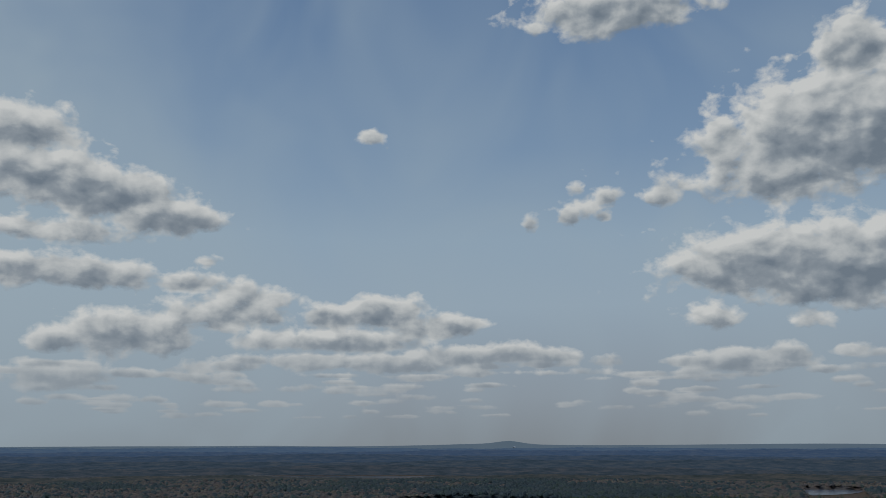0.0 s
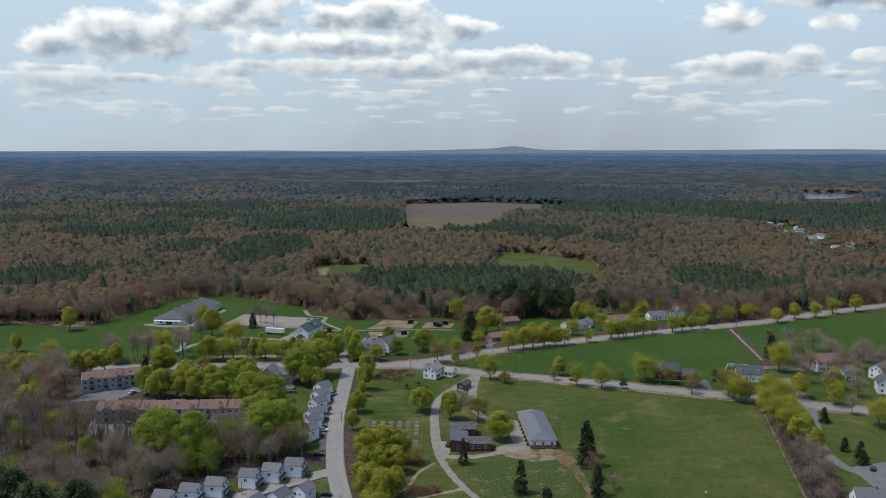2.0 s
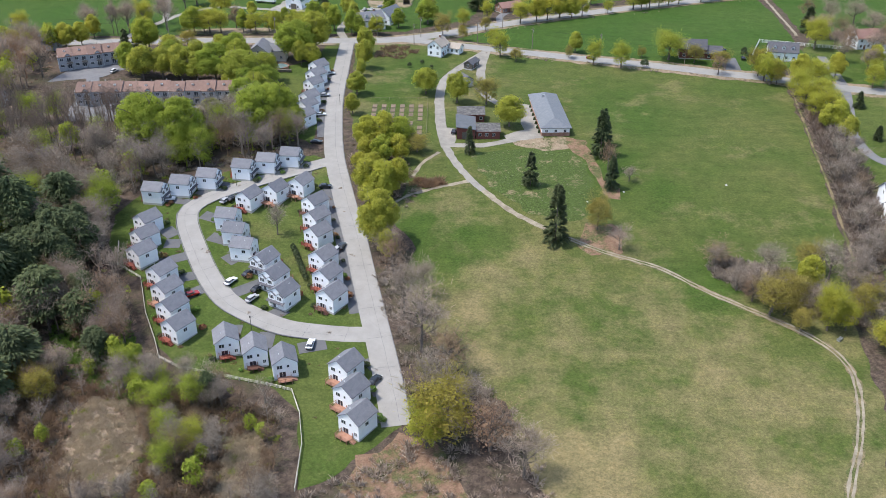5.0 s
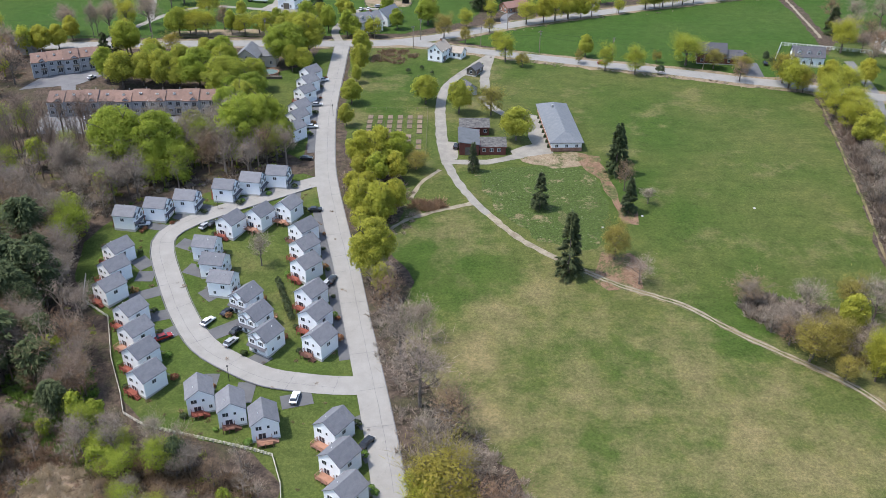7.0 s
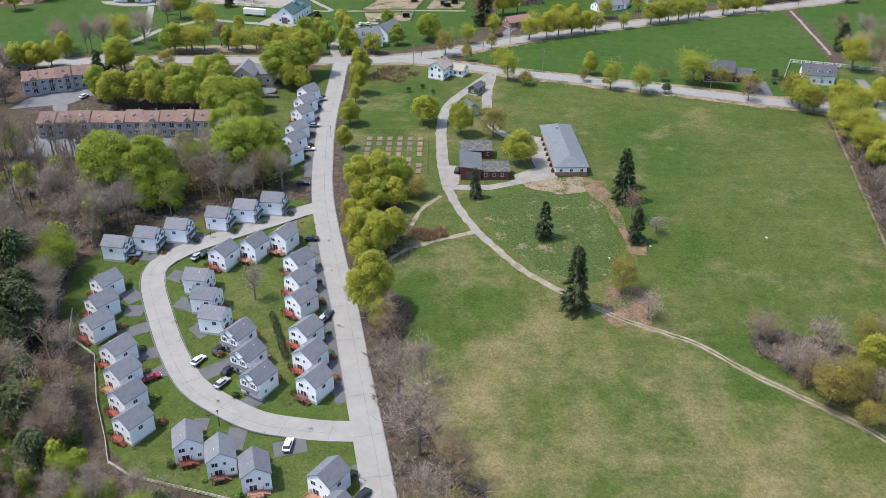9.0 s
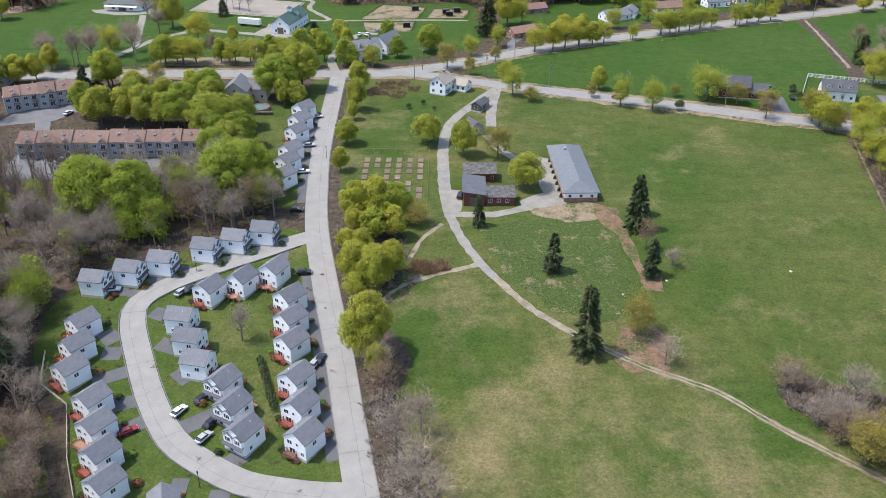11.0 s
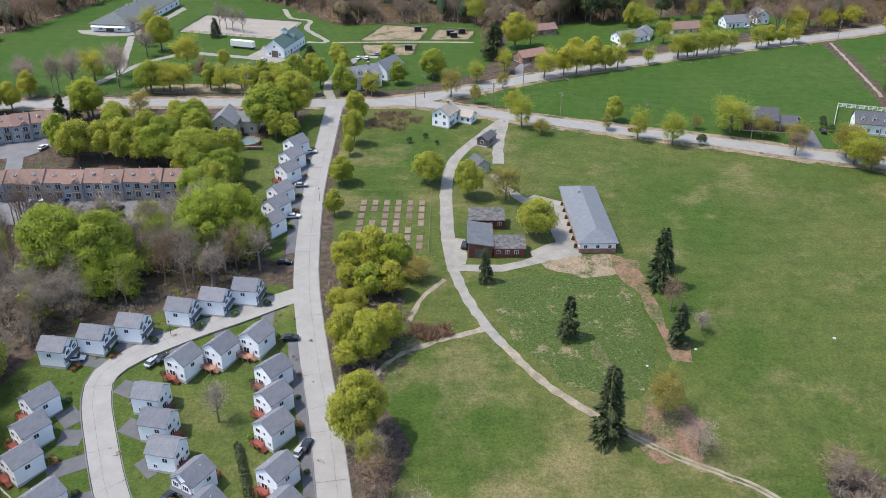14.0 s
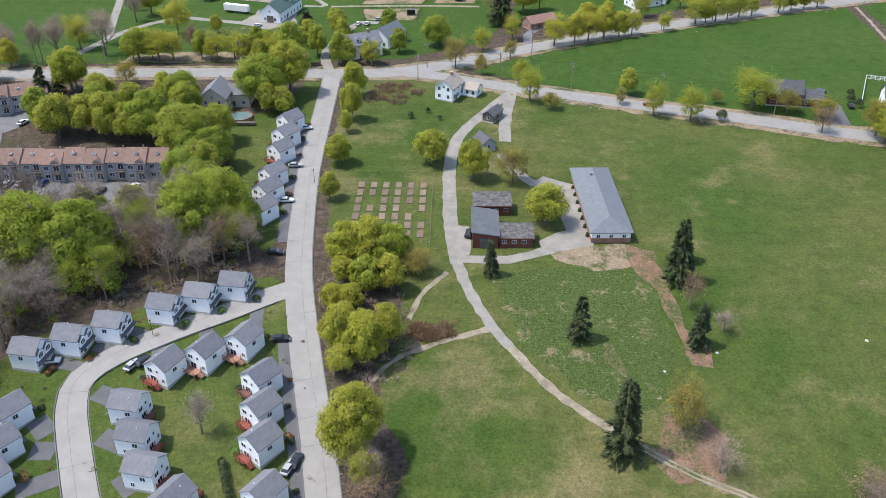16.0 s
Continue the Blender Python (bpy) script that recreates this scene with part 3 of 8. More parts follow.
ROW_LAWN = [(-50, 312), (-46, 360), (-47, 400), (-50, 428), (-57, 428), (-62, 405), (-72, 398), (-80, 392), (-74, 372), (-66, 345), (-62, 325)]
GLADE_A = [(47, 765), (53, 863), (71, 990), (108, 975), (171, 890), (136, 690), (108, 735)]
GLADE_B = [(-118, 735), (-130, 866), (-70, 880), (-64, 722)]
FARM_FIELD = [(-62, 1500), (-74, 1820), (97, 1870), (221, 1815), (290, 1740), (216, 1590), (114, 1480)]
OLIVE_FIELD = [(-45, 1180), (-62, 1500), (114, 1480), (105, 1360), (70, 1180)]
FAR_POND = [(865, 1990), (939, 2215), (1019, 2195), (1060, 2120), (1000, 2050), (924, 2000)]
POND_SHORE = [(740, 1700), (890, 2090), (1040, 2090), (880, 1720)]
TOWN_LAND = [(432, 930), (440, 1010), (452, 1100), (475, 1330), (555, 1330), (540, 1130), (515, 970), (480, 925)]
TOWN_YARD = [(-178, 332), (-78, 330), (-78, 346), (-84, 362), (-140, 372), (-136, 412), (-150, 424), (-185, 420)]
RIGHT_YARD = [(126, 215), (140, 300), (150, 360), (160, 400), (182, 440), (260, 440), (260, 330), (200, 215)]
sheet("meadow", EAST_FIELD, 0.05, M_FIELD, "mown green meadow with straw-coloured worn patches", "field", 1.0)
sheet("pasture", MID_FIELD, 0.05, M_LUSH, "bright green pasture between two roads", "field", 0.6)
sheet("pasture", NE_FIELD, 0.05, M_LUSH, "bright green pasture beyond a farm lane", "field", 0.8)
sheet("pasture", NW_FIELD, 0.05, M_LUSH, "bright green pasture round a riding farm", "field", 0.8)
sheet("lawn", N_LAWN, 0.05, M_LUSH, "green lawn behind roadside houses", "lawn", 0.8)
sheet("lawn", CLOSE_LAWN, 0.05, M_LAWN, "green lawn round the white cottages", "lawn", 0.6)
sheet("lawn", ROW_LAWN, 0.05, M_LAWN, "green lawn behind a row of white cottages", "lawn", 0.6)
sheet("lawn", RIGHT_YARD, 0.04, M_LAWN, "green lawn round houses behind a hedge", "lawn", 0.6)
sheet("pasture", GLADE_A, 0.3, M_FIELD, "green glade between woods", "field", 3, 20)
sheet("pasture", GLADE_B, 0.3, M_FIELD, "green glade between woods", "field", 3, 20)
sheet("farmland", FARM_FIELD, 0.5, M_PLOUGH, "brown and olive farmland between woods", "field", 6, 40)
sheet("farmland", OLIVE_FIELD, 0.5, M_OLIVELAND, "olive and straw farmland between woods", "field", 6, 40)
sheet("soil", [(-150, 770), (-148, 830), (-112, 850), (-108, 800)], 0.34, M_DIRT, "bare dirt heaps beside a glade", "ground", 4)
sheet("water", FAR_POND, 1.0, M_POND, "pale water of a far pond", "pond", 8, 40)
sheet("litter", oval(-21, 295, 6, 23, 20, 12), 0.08, M_WOODFLOOR, "brown leaf litter under a grove beside the street", "ground", 1.5)
sheet("litter", oval(-15, 246, 4.6, 13, 16, 14), 0.08, M_WOODFLOOR, "brown leaf litter under roadside trees", "ground", 1.5)
sheet("litter", oval(100, 222, 24, 8, 30, -32), 0.08, M_WOODFLOOR, "brown litter under a thicket in the meadow", "ground", 2.5)
sheet("soil", [(45, 240), (41, 246), (45, 256), (53, 258), (56, 250), (54, 241)], 0.085, M_REDSOIL, "reddish needle litter under a bare tree", "ground", 1.5)
sheet("soil", [(46, 318), (52, 316), (54, 300), (55, 284), (59, 278), (58, 272), (54, 272), (52, 282), (50, 298), (45, 308)], 0.085, M_REDSOIL, "strip of reddish litter beside a line of conifers", "ground", 1.0)
sheet("soil", [(22, 318), (48, 318), (50, 309), (36, 306), (26, 311)], 0.08, M_DIRT, "bare trodden dirt in front of a long low building", "ground", 1.5)
sheet("meadow", [(9, 304), (28, 308), (46, 306), (50, 296), (50, 274), (44, 258), (28, 262), (16, 279)], 0.07, M_ROUGH, "rough tussocky meadow with pale stones", "field", 1.0)
for cx, cy, rx, ry, turn in ((36, 275, 2, 5, 20), (-10, 278, 3, 6, -30)):
    sheet("bare_patch", oval(cx, cy, rx, ry, 14, turn), 0.075, M_BARE, "pale worn patch in the meadow", "ground", 2.0)
sheet("meadow", [(-122, 474), (-70, 470), (-64, 490), (-100, 497), (-118, 491)], 0.075, M_ROUGH, "rough brownish grass under trees beside a farm drive", "field", 1.5)
sheet("bank", [(-135, 448), (-62, 450), (-60, 460), (-100, 462), (-133, 457)], 0.08, M_DIRT, "bare brown bank along the main road", "ground", 1.5)
sheet("hollow", [(-345, 556), (-268, 553), (-243, 541), (-232, 549), (-222, 592), (-250, 640), (-345, 640)], 0.06, M_REEDS, "pale dry grass in a wet hollow", "ground", 3.0)
REEDS = [(-86, 178), (-76, 177), (-70, 169), (-67, 158), (-66, 146), (-82, 146), (-84, 160), (-87, 169)]
REEDS_B = [(-49, 164), (-42, 166), (-40, 158), (-39, 146), (-48, 146)]
sheet("reeds", REEDS, 0.06, M_REEDS, "pale dry reeds in a wet hollow", "reeds", 2.2)
sheet("reeds", REEDS_B, 0.06, M_REEDS, "pale dry reeds in a wet hollow", "reeds", 2.2)
sheet("litter", [(-22, 152), (-10, 166), (0, 160), (4, 140), (-20, 130)], 0.06, M_REDSOIL, "reddish leaf litter at the street's end", "ground", 2.0)
sheet("arena", [(-144, 550), (-139, 586), (-83, 571), (-87, 534)], 0.09, M_SAND, "pale sand riding arena", "arena", 0.3)
sheet("paddock", [(-47, 534), (-37, 566), (-14, 558), (-18, 534)], 0.09, M_DIRT, "bare dirt paddock behind a farm", "paddock", 0.6)
sheet("paddock", [(-42, 507), (-45, 525), (-19, 526), (-20, 508)], 0.09, M_DIRT, "bare dirt paddock beside a farmyard", "paddock", 0.6)
sheet("paddock", [(-12, 536), (-8, 556), (10, 552), (8, 536)], 0.09, M_DIRT, "bare dirt paddock with dark sheds", "paddock", 0.6)
sheet("yard", [(-98, 500), (-92, 530), (-76, 534), (-74, 500), (-84, 492)], 0.09, M_GRAVEL, "pale gravel yard before a green-roofed barn", "yard", 0.8)
sheet("yard", [(-199, 552), (-194, 545), (-178, 539), (-163, 543), (-154, 600), (-158, 606), (-166, 556)], 0.09, M_GRAVEL, "pale gravel apron round a riding hall", "yard", 0.8)
sheet("yard", [(22, 352), (27, 357), (36, 352), (37, 318), (24, 314), (22, 320), (30, 326), (30, 344)], 0.1, M_GRAVEL, "pale gravel yard before a long low building", "yard", 0.5)
sheet("yard", [(-1.5, 328), (3.6, 327), (4.2, 313), (-2, 311)], 0.1, M_GRAVEL, "pale gravel yard beside red barns", "yard", 0.4)
sheet("car_park", [(-150, 334), (-84, 334), (-80, 345), (-86, 351), (-152, 352)], 0.09, M_LOT, "grey asphalt car park before terraced houses", "car park", 0.2)
sheet("car_park", [(-174, 378), (-152, 384), (-140, 400), (-146, 404), (-170, 392)], 0.09, M_LOT, "grey asphalt car park between terraces", "car park", 0.2)
sheet("driveway", [(127, 408), (136, 410), (134, 393), (127, 394)], 0.12, M_DRIVE, "dark asphalt driveway of a roadside house", "driveway")
sheet("car_park", [(156, 300), (176, 306), (178, 284), (158, 282)], 0.1, M_LOT, "grey asphalt turning place behind a hedge", "car park")

STREET = [(-48, 434), (-47, 401), (-46, 361), (-43, 327), (-39.5, 300), (-33, 270), (-28, 250), (-23.5, 229), (-20, 213), (-16.5, 197), (-13.5, 182), (-11, 168)]
LOOP = [(-18, 203), (-26, 203), (-34, 204), (-43, 206), (-52, 211), (-61, 218), (-69, 230), (-76, 244), (-82, 258), (-82.5, 266), (-77, 273), (-66, 281), (-55, 288), (-45, 295), (-38, 299)]
MAIN = [(-262, 430), (-183, 433), (-138, 436), (-92, 437), (-49, 437), (-24, 439), (-1, 449), (23, 464), (49, 479), (91, 500), (136, 520), (185, 541), (227, 560), (268, 584), (333, 618), (420, 655)]
SIDE = [(-20, 438), (-8, 435), (11, 427), (39, 417), (68, 407), (96, 399), (122, 390), (142, 384), (166, 374), (200, 364), (260, 350)]
strip("verge", MAIN, 15, 0.1, M_DIRT, "brown dry verges of the main road", "verge", 4, 0.9)
strip("verge", SIDE, 14, 0.105, M_DIRT, "brown dry verges of a side road", "verge", 4, 0.9)
strip("street", STREET, (6.6, 7.2), 0.14, M_STREET, "worn pale asphalt residential street with sealed cracks")
strip("street", LOOP, 6.4, 0.16, M_STREET, "worn pale asphalt loop street round the cottages")
strip("road", MAIN, (9.5, 9.0), 0.18, M_ROAD, "grey asphalt main road past fields", step=5)
strip("road", SIDE, 7.6, 0.2, M_ROAD, "grey asphalt side road between fields", step=5)
strip("road", [(177, 412), (173, 376), (165, 350), (158, 330), (154, 315), (156, 298), (172, 284)], 4.2, 0.13, M_LOT, "narrow asphalt lane beside a hedge")
strip("driveway", [(20, 420), (10, 402), (1, 384), (-2, 365), (-2, 344), (-1, 324), (1, 309)], (3.8, 4.2), 0.12, M_GRAVEL, "pale gravel farm driveway", "driveway", fray=0.2)
strip("driveway", [(20, 420), (16.5, 395), (16, 380)], 4, 0.13, M_GRAVEL, "pale gravel spur of a farm driveway", "driveway", fray=0.2)
strip("driveway", [(0, 311), (14, 311), (26, 316)], 3.6, 0.115, M_GRAVEL, "pale gravel drive past red barns", "driveway", fray=0.3)
strip("driveway", [(24, 352), (19, 359), (14, 372)], 3.6, 0.115, M_GRAVEL, "pale gravel drive behind red barns", "driveway", fray=0.3)
strip("track", [(0, 311), (4, 296), (9, 284), (13, 277)], (3.2, 2.4), 0.127, M_GRAVEL, "worn grey gravel track across the meadow", "path", 2.0, 0.25)
strip("track", [(12, 278.5), (21, 265), (29, 257), (36, 251)], (2.4, 1.9), 0.125, M_TRACK, "worn gravel track across the meadow", "path", 2.0, 0.25)
RUTS = [(36, 251), (44, 245), (50, 241), (63, 234), (76, 221), (89, 210), (98, 201), (102, 190), (99, 176), (92, 160), (85, 147), (78, 125)]
strip("track", RUTS, 2.3, 0.09, M_BARE, "dry grassy verge of a meadow track", "path", 2.0, 0.5)
line = curve_of(RUTS, 6.0)
for side in (-0.55, 0.55):
    rut = []
    for c, d in zip(line, line[1:]):
        e = (d - c).normalized()
        rut.append((c.x - e.y * side, c.y + e.x * side))
    strip("wheel_rut", rut, 0.6, 0.125, M_TRACK, "pale worn wheel rut across the meadow", "path", 2.0, 0.2, 3)
strip("track", [(8, 283), (-4, 278), (-14, 272), (-20, 262)], (2.0, 0.8), 0.12, M_TRACK, "trodden path into a grove", "path", 2.0, 0.3)
strip("track", [(-2, 305), (-8, 296), (-11, 286)], 1.4, 0.12, M_TRACK, "trodden path to a bramble patch", "path", 2.0, 0.2)
strip("track", [(122, 236), (128, 268), (136, 311), (149, 370)], 0.8, 0.12, M_BARE, "worn path along the meadow hedge", "path", 3.0, 0.2)
strip("track", [(189, 532), (185, 499), (178, 447)], 1.5, 0.12, M_TRACK, "dirt farm lane between pastures", "path", 3.0, 0.4)
strip("track", [(-61, 529), (-18, 531), (10, 530)], 2.6, 0.12, M_TRACK, "pale farm track past paddocks", "path", 3.0, 0.3)
strip("track", [(-74, 530), (-64, 531), (-78, 556), (-79, 574), (-90, 580), (-98, 602)], 2.8, 0.12, M_GRAVEL, "pale gravel farm track", "path", 3.0, 0.3)
strip("driveway", [(-160, 441), (-152, 470), (-144, 492), (-128, 508), (-110, 505), (-92, 500)], 4, 0.12, M_GRAVEL, "pale gravel drive of a riding farm", "driveway", fray=0.3)
strip("driveway", [(-150, 478), (-158, 508), (-166, 540)], 3.6, 0.13, M_GRAVEL, "pale gravel drive to a riding hall", "driveway", fray=0.3)
strip("driveway", [(-50, 440), (-54, 462), (-46, 500), (-36, 503)], 4, 0.12, M_GRAVEL, "gravel drive behind a white house", "driveway", fray=0.3)
strip("driveway", [(-150, 436), (-164, 420), (-160, 395), (-152, 372), (-150, 345)], 5.5, 0.12, M_LOT, "asphalt drive between terraced houses", "driveway")
strip("driveway", [(72, 492), (80, 515), (84, 528)], 4, 0.12, M_GRAVEL, "gravel drive of a roadside house", "driveway")
strip("driveway", [(30, 466), (30, 485), (36, 498)], 4, 0.12, M_LOT, "asphalt drive of a roadside house", "driveway")


def kerb(points, off, label):
    """A low rounded asphalt kerb beside a street."""
    line = curve_of(points, 3.0)
    bm, last = bmesh.new(), None
    for i, c in enumerate(line):
        d = (line[min(i + 1, len(line) - 1)] - line[max(i - 1, 0)]).normalized()
        n = Vector((-d.y, d.x, 0))
        z = lz(c.x, c.y)
        row = [bm.verts.new((*(c + n * (off + a))[:2], z + b)) for a, b in ((-0.14, 0.02), (-0.09, 0.23), (0.09, 0.23), (0.14, 0.02))]
        if last:
            for k in range(3):
                bm.faces.new((last[k], row[k], row[k + 1], last[k + 1]))
        last = row
    bmesh.ops.recalc_face_normals(bm, faces=bm.faces[:])
    return tagged(part("kerb", bm, M_LOT), label, "kerb", kind="structure")


for side in (-3.45, 3.45):
    kerb(LOOP[1:-1] if side < 0 else LOOP[2:-1], side, "low grey asphalt kerb of the loop street")
kerb(STREET[:4], -3.5, "low grey asphalt kerb of the street")
kerb(STREET[5:9], -3.6, "low grey asphalt kerb of the street")
kerb(STREET, 3.6, "low grey asphalt kerb of the street")
def joints(points, width, label, seed):
    """Sealed joints across a street and a seam along it, as thin tar ribbons on the asphalt."""
    r, line = random.Random(seed), curve_of(points, 1.5)
    bm, run = bmesh.new(), 0.0
    seam, last = 0.12 * width, None
    for i, (c, d) in enumerate(zip(line, line[1:])):
        e = (d - c).normalized()
        n = Vector((-e.y, e.x, 0))
        row = [bm.verts.new((*(c + n * (seam + o + 0.05 * math.sin(i * 0.9)))[:2], 0)) for o in (-0.035, 0.035)]
        if last:
            bm.faces.new((last[0], last[1], row[1], row[0]))
        last = row
        run -= (d - c).length
        if run < 0:
            run = r.uniform(6, 22)
            skew, prev = r.uniform(-0.8, 0.8), None
            for k in range(7):
                u = (k / 6 - 0.5) * width * 0.98
                p = c + n * u + e * (skew * u / width + r.uniform(-0.1, 0.1))
                t = r.uniform(0.02, 0.06)
                now = [bm.verts.new((*(p + e * o)[:2], 0)) for o in (-t, t)]
                if prev:
                    bm.faces.new((prev[0], prev[1], now[1], now[0]))
                prev = now
    for v in bm.verts:
        v.co.z = lz(v.co.x, v.co.y) + 0.19
    bm.normal_update()
    for f in bm.faces:
        if f.normal.z < 0:
            f.normal_flip()
    return tagged(part("sealed_joints", bm, M_LOT), label, "joints", kind="stuff")


joints(STREET, 6.8, "dark sealed joints across the street", 2)
joints(LOOP[1:-1], 6.2, "dark sealed joints across the loop street", 3)
# parking strips along the street and the loop, in front of the cottages
strip("parking_strip", [(-40.0, 280), (-37.6, 269), (-32.6, 249), (-28.1, 228), (-24.7, 212)], 2.8, 0.11, M_DRIVE, "dark asphalt parking strip along the street", "driveway")
strip("parking_strip", [(-50.5, 390), (-50, 360), (-47.5, 330), (-46, 318)], 4.2, 0.11, M_DRIVE, "dark asphalt parking strip along the street", "driveway")
PADS = [((-78, 262), (-69, 258), 9), ((-73, 250), (-66, 247), 8), ((-66, 240), (-62, 236), 5), ((-50, 228), (-60, 221), 8), ((-44, 214), (-49, 209), 7), ((-88, 254), (-84, 250), 7), ((-86, 246), (-81, 246), 7), ((-85, 236), (-77, 240), 6), ((-78, 228), (-72, 230), 6), ((-73, 220), (-68, 224), 6), ((-92, 271), (-83, 269), 4.5), ((-83, 276), (-78, 274), 4.5)]  # ends and width
PADS += [((-76, 281), (-70, 279), 4), ((-65, 286), (-61, 284), 4), ((-57, 291), (-53, 289), 4), ((-50, 296), (-45, 294), 4), ((-66, 271), (-69, 277), 4.5), ((-57, 276), (-59, 283), 4.5), ((-47, 281), (-48, 291), 4.5), ((-38, 197), (-31, 199), 8), ((-56, 201), (-56, 207), 5), ((-47, 197), (-47, 204), 6), ((-20, 190), (-17, 192), 7), ((-18, 180), (-14, 182), 6), ((-16, 171), (-12, 172), 6)]
for a, b, w in PADS:
    strip("driveway", [a, b], min(4.6, w * 0.72), 0.125, M_DRIVE, "asphalt driveway of a white cottage", "driveway")

# ---- sky and far hills ----
RADIUS = 4850.0
CLOUDS = []  # azimuth, height, half width, half height (degrees), weight
CLOUDS += [(27.2, 18.7, 8.8, 4.1, 1.25), (28.4, 23.5, 2.7, 2.3, 1.1), (23.7, 16.8, 5.9, 2.4, 1.0), (20.4, 18.9, 2.8, 2.1, 0.9), (22.6, 11.1, 7.4, 2.6, 1.2), (26.4, 10.6, 6.5, 3.2, 1.2), (17.8, 11.0, 2.5, 1.3, 0.9), (18.8, 7.9, 1.6, 0.9, 0.9), (24.6, 7.6, 1.7, 0.9, 0.8), (15.6, 15.9, 1.3, 1.0, 0.95), (9.5, 14.9, 0.9, 0.9, 0.9), (9.9, 16.6, 0.9, 0.7, 0.8), (12.2, 16.1, 1.2, 0.8, 0.9), (11.7, 14.8, 0.8, 0.5, 0.8), (6.8, 14.4, 0.7, 0.8, 0.85), (-4.4, 20.3, 1.3, 0.7, 0.95)]
CLOUDS += [(13.0, 27.8, 6.8, 1.7, 1.15), (7.5, 27.2, 0.9, 0.7, 0.7), (20.4, 5.1, 4.2, 1.0, 1.1), (22.4, 5.3, 2.1, 0.8, 1), (26.4, 5.5, 1.7, 0.6, 0.8), (-26.1, 16.3, 6.4, 1.9, 1.15), (-22.1, 15.4, 5.9, 1.9, 1.15), (-17.9, 14.2, 4.3, 1.4, 1.1), (-24.5, 13.0, 6.2, 1.0, 0.85), (-25.5, 10.4, 4.4, 1.2, 1.1), (-21.3, 10.4, 3.3, 1.2, 1.1), (-15.0, 11.7, 1.2, 0.5, 0.75), (-15.8, 10.2, 3.1, 0.8, 0.85), (-19.7, 6.8, 4.9, 1.7, 1.1), (-23.6, 6.2, 2.1, 1.0, 0.95), (-13.6, 8.1, 4.7, 1.4, 0.9)]
CLOUDS += [(-10.6, 6.7, 2.9, 1.0, 0.8), (-23.3, 3.9, 3.2, 1.0, 1.05), (-15.1, 4.8, 1.6, 0.9, 0.8), (-6.8, 8.1, 2.2, 1.1, 1.05), (-3.2, 8.5, 3.0, 1.4, 1.1), (-5.4, 6.6, 6.0, 1.0, 1.0), (0.2, 7.6, 3.4, 1.1, 1.0), (2.7, 7.9, 1.5, 0.6, 0.8), (-7.6, 5.3, 4.4, 0.7, 0.95), (-2.4, 5.2, 4.9, 0.8, 1.0), (1.7, 5.6, 4.9, 0.9, 1.0), (5.1, 5.7, 3.0, 0.9, 0.95), (8.2, 5.6, 2.2, 0.8, 0.85), (11.5, 5.3, 1.4, 0.6, 0.85), (14.2, 4.4, 2.5, 0.3, 0.85)]
CLOUDS += [(10.6, 15.6, 2.3, 1.5, 0.6), (16.2, 16.4, 2.4, 1.3, 0.66), (18.2, 8.2, 2.4, 1.3, 0.7), (-12.5, 9.4, 4.2, 1.3, 0.75), (-27.5, 18.6, 5.0, 2.0, 1.0)]
rs = random.Random(17)
for k in range(150):  # rows of small flat clouds, smaller towards the horizon
    e = 1.7 + 3.6 * rs.random() ** 1.1
    s = 0.22 + 0.24 * e
    CLOUDS.append((rs.uniform(-34, 34), e, s * rs.uniform(0.8, 2.2), s * rs.uniform(0.18, 0.34), rs.uniform(0.6, 0.9)))
rise = np.r_[np.linspace(-1.5, 1.2, 8), np.linspace(1.3, 7, 58), np.linspace(7.2, 30, 72)]
na, ne = 291, len(rise)
az, el = np.meshgrid(np.linspace(-37, 37, na), rise)
cover, top, share = np.zeros(az.shape), np.zeros(az.shape), np.full(az.shape, 1e-9)
for a, e, w, h, s in CLOUDS:
    dx, dy = (az - a) / w, (el - e) / h
    dx, dy = dx * 0.98, np.where(dy < 0, dy * 1.2, dy * 0.94)
    d = s * np.exp(-1.1 * (dx * dx + dy * dy) ** 1.2)
    top += d**3 * (0.5 + 0.5 * np.clip(dy - 0.2 * dx, -1, 1))
    share += d**3
    cover = np.maximum(cover, d)
top /= share
ra, re = np.radians(az), np.radians(el)
sv = np.stack([RADIUS * np.sin(ra) * np.cos(re), RADIUS * np.cos(ra) * np.cos(re), 120 + RADIUS * np.sin(re)], -1).reshape(-1, 3)
si = (np.arange(ne - 1)[:, None] * na + np.arange(na - 1)).ravel()
me = bpy.data.meshes.new("sky")
me.from_pydata(sv.tolist(), [], np.stack([si, si + na, si + na + 1, si + 1], 1).tolist())
for key, vals in (("cover", cover), ("top", top), ("azimuth", az), ("height", el)):
    me.attributes.new(key, "FLOAT", "POINT").data.foreach_set("value", vals.ravel().astype(np.float32))
m, t, p = nodes_of("cloudy_sky")
t.nodes.remove(p)


def read_of(t, key):
    n = t.nodes.new("ShaderNodeAttribute")
    n.attribute_name = key
    return n.outputs["Fac"]


